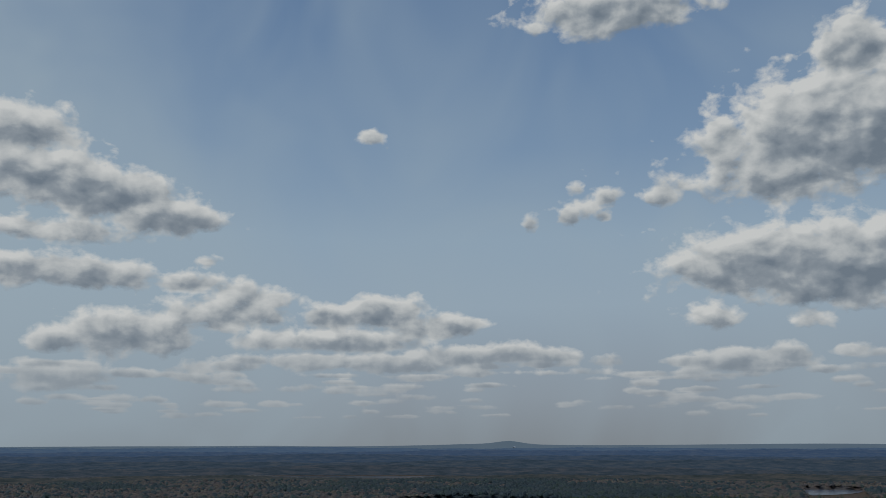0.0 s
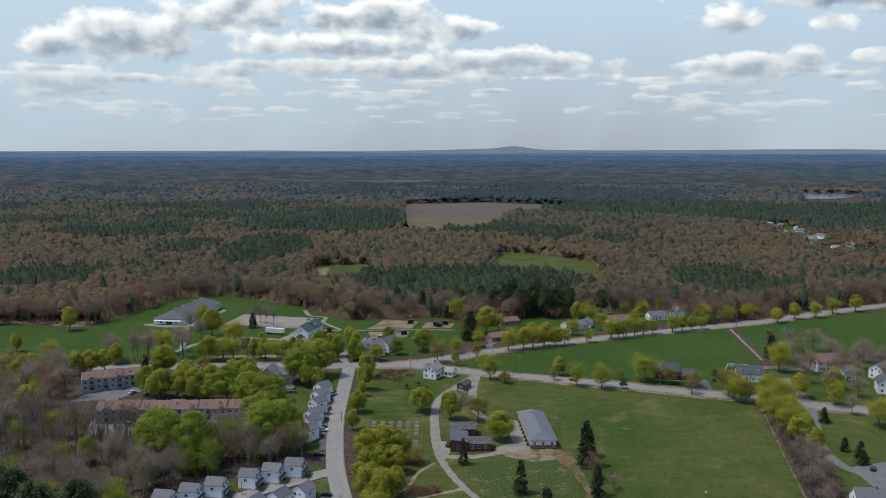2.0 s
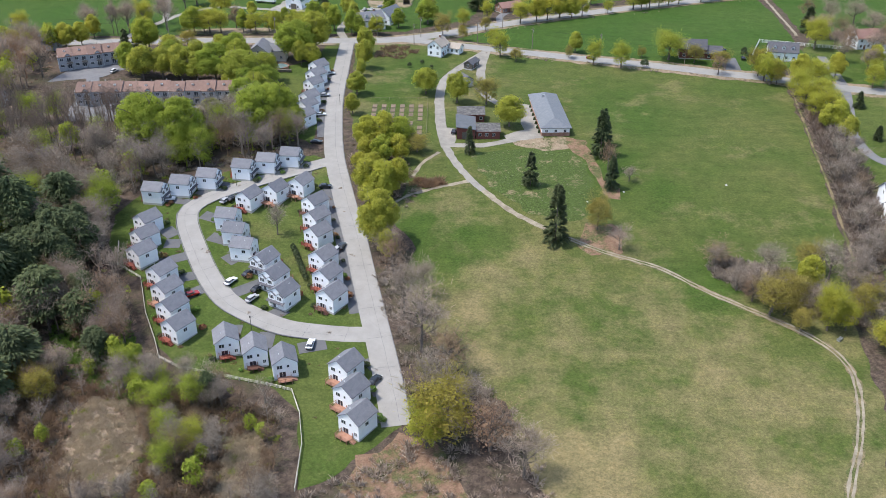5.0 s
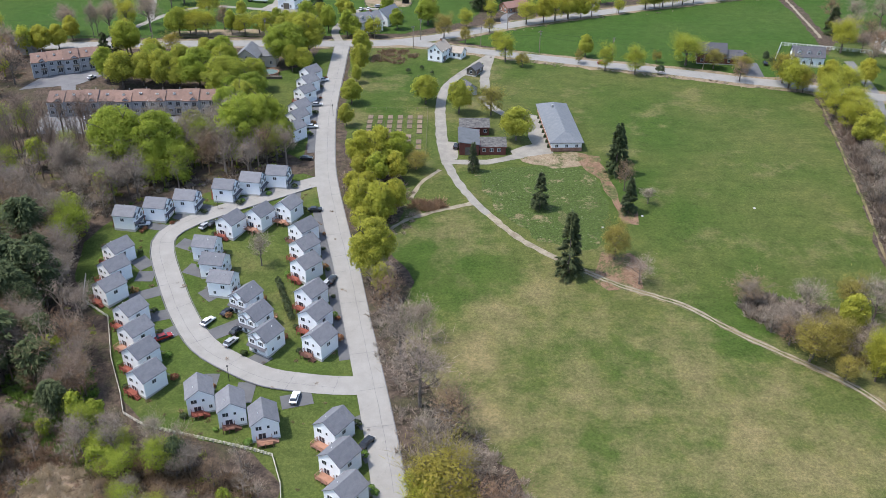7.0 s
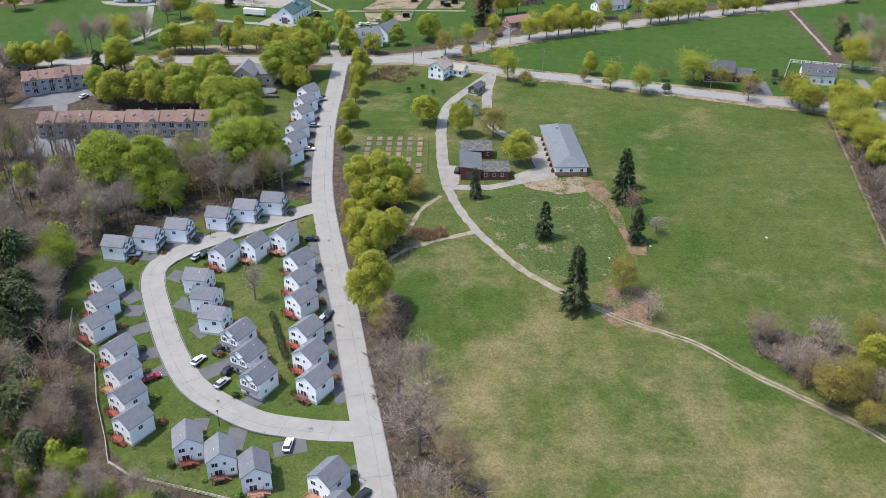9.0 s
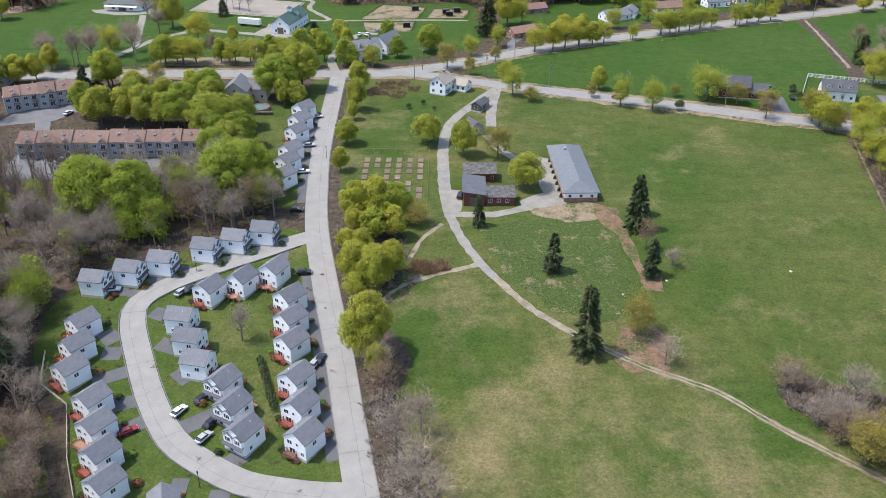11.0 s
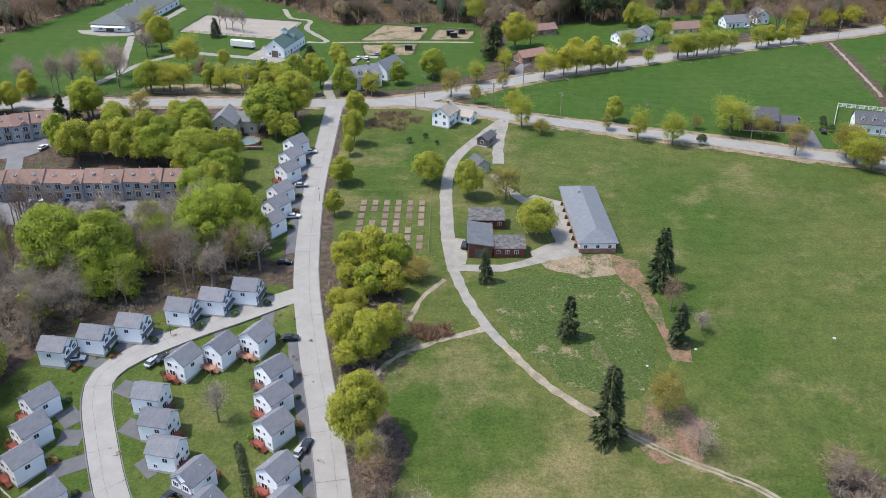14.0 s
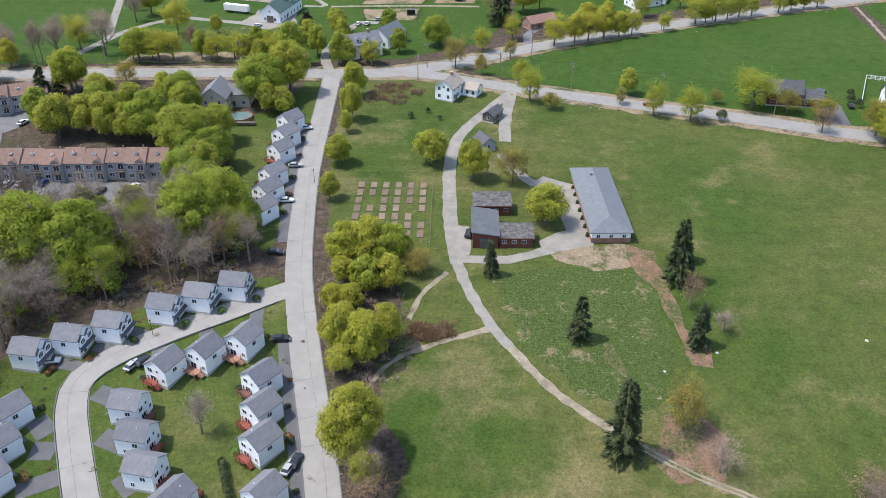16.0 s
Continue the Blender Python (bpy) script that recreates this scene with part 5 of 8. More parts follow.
tx, ty = r.uniform(430, 560, 1200), r.uniform(900, 1330, 1200)
road_x = np.interp(ty, [905, 958, 991, 1040, 1090, 1180, 1300], [482, 462, 448, 462, 480, 500, 522])
k = inside(TOWN_LAND, tx, ty) & (np.abs(tx - road_x) > 9)
for x, y in SETTLEMENT:
    k &= (tx - x) ** 2 + (ty - y) ** 2 > 14**2
tx, ty = tx[k][:190], ty[k][:190]
far_woods("garden_trees", tx[tx % 1 < 0.8], ty[tx % 1 < 0.8], r.uniform(8, 13, (tx % 1 < 0.8).sum()), r.uniform(6, 10, (tx % 1 < 0.8).sum()), 20, M_FARBROWN, "bare trees between the houses of a far settlement", False, 0.1, 92)
far_woods("garden_trees", tx[tx % 1 >= 0.8], ty[tx % 1 >= 0.8], r.uniform(6, 11, (tx % 1 >= 0.8).sum()), r.uniform(5, 8, (tx % 1 >= 0.8).sum()), 20, M_FARGREEN, "dark conifers between the houses of a far settlement", False, 0.1, 93)

# ---- houses ----
HL, HW, EAVE, RIDGE = 7.2, 6.7, 5.0, 7.3


def cottage(deck_material, deck_label, wide_deck):
    """A white two-storey cottage: its garden end towards +x with a deck, its street end towards -x."""
    h = thing("cottage", "small white-sided two-storey cottage with grey shingle roof", "house", group="cottages of the close")
    l, w = HL / 2, HW / 2
    part("wall", gable_wall(HL, HW, EAVE, RIDGE), M_SIDING, h)
    part("foundation", box((-l - 0.04, l + 0.04, -w - 0.04, w + 0.04, -1.6, 0.32)), M_CONCRETE, h, "grey concrete foundation")
    part("roof", gable_roof(HL, HW, EAVE, RIDGE, 0.28, 0.17), M_ROOF, h, "grey asphalt-shingle gable roof")
    part("vent_pipe", tube(bmesh.new(), (1.2, -1.3, RIDGE - 1.2), (1.2, -1.3, RIDGE - 0.35), 0.09, 0.09, 8), M_TRIM, h)
    # garden end
    window(h, l, -1.55, 3.95, 0, 1.5, 1.2)
    window(h, l, 0.75, 4.0, 0, 0.7, 0.9, 1)
    window(h, l, 2.3, 1.75, 0, 0.9, 1.1)
    window(h, l, -0.9, 1.35, 0, 1.8, 2.0)
    # sides
    window(h, 0.4, w, 3.6, 90, 1.3, 1.2)
    window(h, 1.2, -w, 3.6, -90, 1.3, 1.2)
    window(h, -1.5, -w, 1.5, -90, 0.9, 1.1)
    # street end: two small gables over paired windows, a pent roof, the garage and the front door
    for y in (-1.5, 1.55):
        part("bay", solid(bmesh.new(), [(-l - 0.35, y - 1.35, 2.75), (-l - 0.35, y + 1.35, 2.75), (-l - 0.35, y + 1.35, 4.75), (-l - 0.35, y, 5.75), (-l - 0.35, y - 1.35, 4.75),
                                        (-l + 0.02, y - 1.35, 2.75), (-l + 0.02, y + 1.35, 2.75), (-l + 0.02, y + 1.35, 4.75), (-l + 0.02, y, 5.75), (-l + 0.02, y - 1.35, 4.75)],
                             [(0, 4, 3, 2, 1), (0, 1, 6, 5), (1, 2, 7, 6), (4, 0, 5, 9)]), M_SIDING, h)
        part("bay_roof", solid(bmesh.new(), [(-l - 0.5, y - 1.55, 4.62), (-l - 0.5, y, 5.85), (-l - 0.5, y + 1.55, 4.62), (-l + 0.9, y - 1.55, 4.62), (-l + 0.9, y, 5.85), (-l + 0.9, y + 1.55, 4.62),
                                             (-l - 0.5, y - 1.55, 4.48), (-l - 0.5, y, 5.71), (-l - 0.5, y + 1.55, 4.48)], [(0, 3, 4, 1), (1, 4, 5, 2), (0, 1, 7, 6), (1, 2, 8, 7)]), M_ROOF, h)
        window(h, -l - 0.36, y, 3.95, 180, 1.7, 1.35, 3)
    part("pent_roof", solid(bmesh.new(), [(-l - 1.15, -w, 2.45), (-l - 1.15, w, 2.45), (-l + 0.01, w, 2.98), (-l + 0.01, -w, 2.98), (-l - 1.15, -w, 2.33), (-l - 1.15, w, 2.33)],
                            [(0, 3, 2, 1), (0, 1, 5, 4)]), M_DARKROOF, h, "dark shingle pent roof")
    part("garage_door", box((-l - 0.06, -l + 0.02, -2.85, -0.35, 0.1, 2.2)), M_TRIM, h)
    d2 = part("front_door", box((-l - 0.06, -l + 0.02, 0.5, 1.45, 0.15, 2.2)), M_DARKROOF, h, "dark front door")
    part("door_knob", box((-l - 0.12, -l - 0.06, 0.58, 0.66, 1.05, 1.13)), M_METAL, d2)
    window(h, -l, 2.4, 1.6, 180, 1.0, 1.2)
    # deck
    dx0, dx1 = l + 0.02, l + (2.6 if wide_deck else 2.1)
    dy0, dy1, dz = (-2.4, 1.4, 0.75) if wide_deck else (-2.6, 0.4, 1.0)
    deck = part("deck", box((dx0, dx1, dy0, dy1, dz - 0.2, dz - 0.06)), deck_material, h, deck_label)
    for x, y in ((dx1 - 0.06, dy0 + 0.06), (dx1 - 0.06, dy1 - 0.06), (dx0 + 0.1, dy0 + 0.06), (dx0 + 0.1, dy1 - 0.06), (dx1 - 0.06, (dy0 + dy1) / 2)):
        part("post", box((x - 0.06, x + 0.06, y - 0.06, y + 0.06, -1.4, dz + 1.0)), deck_material, deck)
    rail = [(dx0, dx1, dy0, dy0 + 0.06, dz + 0.9, dz + 1.0), (dx1 - 0.06, dx1, dy0 + 0.07, dy1, dz + 0.9, dz + 1.0), (dx0, dx1, dy0, dy0 + 0.05, dz + 0.12, dz + 0.2), (dx1 - 0.05, dx1, dy0 + 0.07, dy1, dz + 0.12, dz + 0.2)]
    part("rail", box(*rail), deck_material, deck)
    bal = []
    for k in range(1, 12):
        y = dy0 + (dy1 - dy0) * k / 12
        bal.append((dx1 - 0.05, dx1 - 0.01, y - 0.02, y + 0.02, dz + 0.2, dz + 0.9))
    for k in range(1, 7):
        x = dx0 + (dx1 - dx0) * k / 7
        bal.append((x - 0.02, x + 0.02, dy0 + 0.01, dy0 + 0.05, dz + 0.2, dz + 0.9))
    tagged(part("railing", box(*bal), deck_material, deck), kind="stuff")
    prof = [(dy1 + 0.01, -0.3), (dy1 + 0.01, dz - 0.1)]
    for k in range(4):
        prof += [(dy1 + 0.37 * (k + 1), dz - 0.1 - k * dz / 4), (dy1 + 0.37 * (k + 1), dz - 0.1 - (k + 1) * dz / 4)]
    prof += [(dy1 + 1.48, -0.3)]
    n = len(prof)
    part("stair", solid(bmesh.new(), [(dx0 + 0.45, q, z) for q, z in prof] + [(dx0 + 1.6, q, z) for q, z in prof],
                        [tuple(reversed(range(n))), tuple(range(n, 2 * n))] + [(k, (k + 1) % n, n + (k + 1) % n, n + k) for k in range(n)]), deck_material, deck)
    return h


ROWS = [  # first and last house of a row: places of the ridge's middle, how many, the way the garden end looks
    ((-55.9, 387), (-55.6, 367), 3, 233), ((-55.3, 351.5), (-54.3, 330.5), 3, 235), ((-69, 286), (-54, 295), 3, 171), ((-95.2, 270.7), (-79.5, 279.6), 3, 172),
    ((-92.7, 253.5), (-89.7, 236.5), 3, 233), ((-81, 226.5), (-70, 202.4), 4, 237), ((-56.2, 196.5), (-40, 188.1), 3, 286), ((-24.3, 186), (-19.8, 167.1), 3, 235),
    ((-63.6, 267), (-47.8, 275.2), 3, 243), ((-68, 255.5), (-60, 239.5), 3, -10), ((-52.5, 232.5), (-44.5, 216.8), 3, 59), ((-41.7, 263.6), (-38.6, 246.5), 3, 232), ((-35.6, 234), (-31.1, 215.7), 3, 238)]
kinds = [cottage(M_DECK, "red-stained timber deck", False), cottage(M_DECKTAN, "weathered tan timber deck", True), cottage(M_DECKDARK, "dark brown timber deck", False)]
used = set()
rh = random.Random(5)
for i, (a, b, n, way) in enumerate(ROWS):
    for k in range(n):
        s = k / (n - 1)
        x, y = a[0] + (b[0] - a[0]) * s, a[1] + (b[1] - a[1]) * s
        which = 1 if i in (7,) else rh.choice((0, 0, 1, 2))
        m = pose(x, y, lz(x, y) + 0.1, 0, 0, way + rh.uniform(-1.5, 1.5)) @ Matrix.Diagonal((0.95, 0.95, 0.95, 1))
        if which in used:
            copy_thing(kinds[which], m)
        else:
            kinds[which].matrix_basis = m
            used.add(which)


SHRUBS = []
for i, (a, b, n, way) in enumerate(ROWS):
    for k in range(n):
        s = k / (n - 1)
        x, y = a[0] + (b[0] - a[0]) * s, a[1] + (b[1] - a[1]) * s
        d = radians(way)
        for u, v in ((-5.6, 1.6), (-5.2, 3.0), (3.4, -4.0)):
            if rh.random() < 0.72:
                SHRUBS.append((x + math.cos(d) * u - math.sin(d) * v, y + math.sin(d) * u + math.cos(d) * v))


def building(name, label, x, y, turn, L, W, eave, ridge, wall, roof, cols=3, rows=1, category="house", hip=0.0, ends=1, over=0.4, chimney=0, group="", size=(1.1, 1.4), roof_label="", lift=0.1):
    """A building with its ridge along x before it is turned; windows in cols by rows on its long sides and ends."""
    b = thing(name, label, category, pose(x, y, lz(x, y) + lift, 0, 0, turn), group)
    if hip:
        part("wall", box((-L / 2, L / 2, -W / 2, W / 2, -1.5, eave)), wall, b)
    else:
        part("wall", gable_wall(L, W, eave, ridge, -1.5), wall, b)
    part("foundation", box((-L / 2 - 0.05, L / 2 + 0.05, -W / 2 - 0.05, W / 2 + 0.05, -1.6, 0.25)), M_CONCRETE, b)
    part("roof", gable_roof(L, W, eave, ridge, over, 0.2, hip), roof, b, roof_label)
    for r in range(rows):
        z = 1.6 + r * 2.7
        if z + 0.7 > eave + 0.3:
            continue
        for c in range(cols):
            px = -L / 2 + L * (c + 0.5) / cols
            window(b, px, W / 2, z, 90, *size)
            window(b, px, -W / 2, z, -90, *size)
        for e in range(ends):
            py = -W / 2 + W * (e + 0.5) / ends
            window(b, L / 2, py, z, 0, *size)
            window(b, -L / 2, py, z, 180, *size)
    if ends and not hip and ridge - eave > 2:
        window(b, L / 2, 0, eave + 0.35, 0, 0.9, 1.1)
        window(b, -L / 2, 0, eave + 0.35, 180, 0.9, 1.1)
    d = part("door", box((-L * 0.18 - 0.5, -L * 0.18 + 0.5, -W / 2 - 0.09, -W / 2 + 0.02, 0.1, 2.15)), M_DECKDARK, b, "dark panelled door")
    part("handle", box((-L * 0.18 + 0.32, -L * 0.18 + 0.42, -W / 2 - 0.15, -W / 2 - 0.09, 1.0, 1.1)), M_METAL, d)
    if chimney:
        ch = part("chimney", box((L * 0.2 - 0.4, L * 0.2 + 0.4, -0.35, 0.35, eave, ridge + 1.1)), M_BRICK, b, "brick chimney")
        part("cap", box((L * 0.2 - 0.48, L * 0.2 + 0.48, -0.43, 0.43, ridge + 1.1, ridge + 1.22)), M_CONCRETE, ch)
    return b


def dormer(b, x, y, z, way, w=1.6, wall=M_SIDING, roof=M_DARKROOF):
    """A gabled dormer on a slope; way: 1 looks to +y, -1 to -y."""
    s, d = way, 1.8
    part("dormer", solid(bmesh.new(), [(x - w / 2, y, z), (x + w / 2, y, z), (x + w / 2, y, z + 1.3), (x, y, z + 2.0), (x - w / 2, y, z + 1.3), (x - w / 2, y - s * d, z), (x + w / 2, y - s * d, z), (x + w / 2, y - s * d, z + 1.3), (x, y - s * d, z + 2.0), (x - w / 2, y - s * d, z + 1.3)],
                         [(0, 1, 2, 3, 4), (1, 6, 7, 2), (0, 4, 9, 5)]), wall, b)
    part("dormer_roof", solid(bmesh.new(), [(x - w / 2 - 0.2, y + s * 0.2, z + 1.2), (x, y + s * 0.2, z + 2.12), (x + w / 2 + 0.2, y + s * 0.2, z + 1.2), (x - w / 2 - 0.2, y - s * d, z + 1.2), (x, y - s * d, z + 2.12), (x + w / 2 + 0.2, y - s * d, z + 1.2),
                                           (x - w / 2 - 0.2, y + s * 0.2, z + 1.1), (x, y + s * 0.2, z + 2.0), (x + w / 2 + 0.2, y + s * 0.2, z + 1.1)], [(0, 3, 4, 1), (1, 4, 5, 2), (0, 1, 7, 6), (1, 2, 8, 7)]), roof, b)
    window(b, x, y + s * 0.01, z + 0.72, 90 * s, 0.9, 1.0)


def terrace(x, y, turn, units, unit=6.6, depth=10.0, label=""):
    """A row of terraced houses, stepped back by turns, with brown roofs, balconies and skylights."""
    t = thing("terrace", label, "terraced houses", pose(x, y, lz(x, y), 0, 0, turn))
    total = units * unit
    r = random.Random(units)
    for k in range(units):
        c = -total / 2 + unit * (k + 0.5)
        back = 0.9 * (k % 2) + (0.5 if k > units / 2 else 0)
        top = 8.6 + 0.35 * ((k * 2) % 3 == 1)
        a, b = c - unit / 2, c + unit / 2
        f, g = -depth / 2 + back, depth / 2
        u = part("unit", solid(bmesh.new(), [(a, f, -1.5), (b, f, -1.5), (b, g, -1.5), (a, g, -1.5), (a, f, 6.0), (b, f, 6.0), (b, g, 6.0), (a, g, 6.0), (a, (f + g) / 2, top), (b, (f + g) / 2, top)],
                               [(0, 1, 5, 4), (2, 3, 7, 6), (1, 2, 6, 9, 5), (3, 0, 4, 8, 7), (4, 5, 9, 8), (6, 7, 8, 9)]), M_GREYSIDE, t, "grey clapboard terraced house")
        m = (f + g) / 2
        fe, ge = f - 0.4, g + 0.4
        sl = (top - 6.0) / (m - f)
        za, zb = 6.02 - 0.4 * sl, top + 0.02
        part("roof", solid(bmesh.new(), [(a, fe, za + 0.18), (b, fe, za + 0.18), (b, m, zb + 0.18), (a, m, zb + 0.18), (b, ge, za + 0.18), (a, ge, za + 0.18), (a, fe, za), (b, fe, za), (b, m, zb), (a, m, zb), (b, ge, za), (a, ge, za)],
                           [(0, 1, 2, 3), (3, 2, 4, 5), (0, 6, 7, 1), (4, 10, 11, 5), (1, 7, 8, 2), (2, 8, 10, 4), (0, 3, 9, 6), (3, 5, 11, 9)]), M_BROWNROOF, t, "brown shingle roof")
        part("party_wall", box((a - 0.12, a + 0.12, f - 0.1, g + 0.1, -1.0, 6.35)), M_TRIM if k % 3 == 0 else M_GREYSIDE, t)
        sk = part("skylight", box((c - 0.45, c + 0.45, m - 2.6, m - 1.7, top - 1.05, top - 0.55)), M_TRIM, t, "white skylight dome")
        part("pane", box((c - 0.35, c + 0.35, m - 2.5, m - 1.8, top - 0.56, top - 0.5)), M_GLASS, sk)
        part("flue", tube(bmesh.new(), (c + 1.6, m + 0.5, top - 0.5), (c + 1.6, m + 0.5, top + 0.7), 0.16, 0.16, 8), M_METAL, t)
        if k % 2 == 0:
            dormer(t, c + 1.2, f - 0.05, 5.3, -1, 2.2, M_GREYSIDE, M_BROWNROOF)
        window(t, c - 1.6, f, 4.6, -90, 1.5, 1.3)
        window(t, c + 1.4, f, 4.5, -90, 1.7, 1.9)
        window(t, c - 1.6, f, 1.9, -90, 1.5, 1.3)
        window(t, c + 1.4, f, 1.5, -90, 1.8, 2.0)
        window(t, c - 1.5, g, 4.6, 90, 1.4, 1.3)
        window(t, c + 1.5, g, 1.8, 90, 1.4, 1.3)
        bal = part("balcony", box((c + 0.3, c + 2.7, f - 1.4, f + 0.02, 3.05, 3.25)), M_DARKFENCE, t, "dark timber balcony")
        u = [(c + 0.3, f), (c + 0.3, f - 1.4), (c + 2.7, f - 1.4), (c + 2.7, f), (c + 2.64, f), (c + 2.64, f - 1.34), (c + 0.36, f - 1.34), (c + 0.36, f)]
        part("rail", solid(bmesh.new(), [(*q, z) for z in (4.05, 4.15) for q in u], [tuple(range(8, 16))] + [(q, (q + 1) % 8, 8 + (q + 1) % 8, 8 + q) for q in range(8)]), M_DARKFENCE, bal)
        tagged(part("railing", box(*[(c + 0.45 + 0.25 * q, c + 0.49 + 0.25 * q, f - 1.39, f - 1.35, 3.25, 4.05) for q in range(9)]), M_DARKFENCE, bal), kind="stuff")
        for px in (c + 0.35, c + 2.6):
            part("post", box((px - 0.06, px + 0.06, f - 1.38, f - 1.26, -0.3, 3.05)), M_DARKFENCE, bal)
    for s in (-1, 1):
        e = s * total / 2
        window(t, e, 0.5, 4.4, 0 if s > 0 else 180, 1.1, 1.3)
        window(t, e, 0.5, 1.8, 0 if s > 0 else 180, 1.1, 1.3)
    return t


terrace(-119, 356, 1.5, 10, 6.3, 10, "long grey-sided terrace with brown shingle roofs")
terrace(-160, 401, 22, 5, 6.3, 10, "short grey-sided terrace with brown shingle roofs")

# farm in the meadow
lb = building("long_hall", "long low hall with blue-grey roof and white end wall", 41.2, 338.5, 92, 38, 10.5, 3.1, 5.3, M_SIDING, M_BLUEROOF, 9, 1, "hall", hip=5.0, ends=3, over=0.7, size=(1.0, 1.1))
part("plinth", box((-19.08, 19.08, -5.32, 5.32, -1.4, 1.0)), M_BRICK, lb, "brick lower wall")
part("roof_vent", box((10, 10.8, 0.6, 1.3, 5.2, 6.0)), M_METAL, lb)
for k in range(7):
    part("shrub", tube(bmesh.new(), (-16 + k * 4.6, 5.9, 0.0), (-16 + k * 4.6, 5.9, 1.1), 0.55, 0.3, 7), M_NEEDLES, lb)


def red_barn(x, y, turn, L, W, h, roof, label):
    b = thing("red_barn", label, "barn", pose(x, y, lz(x, y), 0, 0, turn), "red farm buildings")
    part("wall", solid(bmesh.new(), [(-L / 2, -W / 2, -1.2), (L / 2, -W / 2, -1.2), (L / 2, W / 2, -1.2), (-L / 2, W / 2, -1.2), (-L / 2, -W / 2, h), (L / 2, -W / 2, h), (L / 2, W / 2, h + 1.0), (-L / 2, W / 2, h + 1.0)],
                       [(0, 1, 5, 4), (1, 2, 6, 5), (2, 3, 7, 6), (3, 0, 4, 7), (4, 5, 6, 7)]), M_REDWALL, b)
    part("roof", solid(bmesh.new(), [(-L / 2 - 0.4, -W / 2 - 0.4, h + 0.02), (L / 2 + 0.4, -W / 2 - 0.4, h + 0.02), (L / 2 + 0.4, W / 2 + 0.4, h + 1.12), (-L / 2 - 0.4, W / 2 + 0.4, h + 1.12), (-L / 2 - 0.4, -W / 2 - 0.4, h + 0.22), (L / 2 + 0.4, -W / 2 - 0.4, h + 0.22), (L / 2 + 0.4, W / 2 + 0.4, h + 1.32), (-L / 2 - 0.4, W / 2 + 0.4, h + 1.32)],
                       [(4, 5, 6, 7), (0, 1, 5, 4), (1, 2, 6, 5), (2, 3, 7, 6), (3, 0, 4, 7), (3, 2, 1, 0)]), roof, b)
    part("fascia", box((-L / 2 - 0.44, L / 2 + 0.44, -W / 2 - 0.46, -W / 2 - 0.405, h - 0.02, h + 0.24)), M_REDWALL, b)
    for k in range(max(2, int(L / 2.6))):
        window(b, -L / 2 + 1.3 + k * 2.6, -W / 2, 1.7, -90, 1.2, 1.2)
    part("barn_door", box((-L / 2 - 0.1, -L / 2 + 0.02, -1.5, 1.5, 0, 2.8)), M_DARKFENCE, b, "dark sliding barn door")
    return b


red_barn(10.3, 336.6, 0, 10.4, 6.2, 2.9, M_WORNROOF, "red timber barn with a worn tar roof")
red_barn(8.0, 323, 90, 13.6, 6.8, 3.6, M_TARROOF, "red timber barn with a dark flat roof")
red_barn(16.2, 319.5, 0, 8.8, 5.8, 2.8, M_WORNROOF, "low red timber barn with a worn tar roof")
wh = building("farmhouse", "white farmhouse with tan shingle roof beside the road junction", -3, 415, 64, 8.8, 7, 4.8, 7.6, M_SIDING, M_TANROOF, 3, 2, chimney=1, ends=2)
building("farmhouse_wing", "white one-storey wing of a farmhouse", 4.6, 417.5, 154, 7, 5, 2.8, 4.6, M_SIDING, M_TANROOF, 3, 1)
building("shed", "small shed with a dark roof beside a driveway", 12.2, 397, 62, 7.4, 4.0, 2.5, 3.8, M_DARKFENCE, M_DARKROOF, 2, 1, "shed")
building("garage", "grey outbuilding with a dark slate-blue roof", 9, 376, 115, 6.6, 4.6, 2.7, 4.4, M_GREYSIDE, M_DARKROOF, 2, 1, "garage")

# houses along the main road
bh = building("house", "large beige house with grey gable roof", -84.5, 404, 88, 12, 9.5, 5.8, 9.4, M_BEIGE, M_ROOF, 3, 2, ends=2)
building("house_wing", "beige wing of a large house", -77.5, 408, 0, 8, 7, 4.6, 7.2, M_BEIGE, M_ROOF, 2, 1)
pl = thing("pool", "round above-ground swimming pool with greenish water", "pool", pose(-75, 395.5, lz(-75, 395.5)))
bm, rings = bmesh.new(), []
for k in range(24):
    a = k * math.tau / 24
    rings.append([bm.verts.new((rr * math.cos(a), rr * math.sin(a), z)) for rr, z in ((4.2, -0.4), (4.2, 1.25), (3.9, 1.25), (3.9, 0.9))])
for a, b in zip(rings, rings[1:] + rings[:1]):
    for k in range(3):
        bm.faces.new((a[k], b[k], b[k + 1], a[k + 1]))
part("pool_wall", bm, M_DECKTAN, pl)
bm = bmesh.new()
bmesh.ops.create_circle(bm, cap_ends=True, radius=3.92, segments=24, matrix=Matrix.Translation((0, 0, 1.05)))
part("water", bm, M_WATER, pl)
part("pool_deck", box((-6.2, 6.2, -5.6, -4.3, 0.0, 0.9), (-6.2, -4.3, -4.29, 4.6, 0.0, 0.9)), M_DARKFENCE, pl, "dark timber pool deck")
hb = building("house", "large white house with grey roof across the main road", -39, 459, 30, 14, 9, 5.6, 9.0, M_SIDING, M_ROOF, 4, 2, chimney=1, ends=2)
dormer(hb, -3, -3.4, 6.4, -1, 1.8, M_SIDING, M_ROOF)
dormer(hb, 1, -3.4, 6.4, -1, 1.8, M_SIDING, M_ROOF)
building("house_wing", "white barn-like wing with blue-grey roof", -29.5, 474, 60, 13, 9, 4.6, 8.0, M_SIDING, M_BLUEROOF, 3, 1, ends=2)
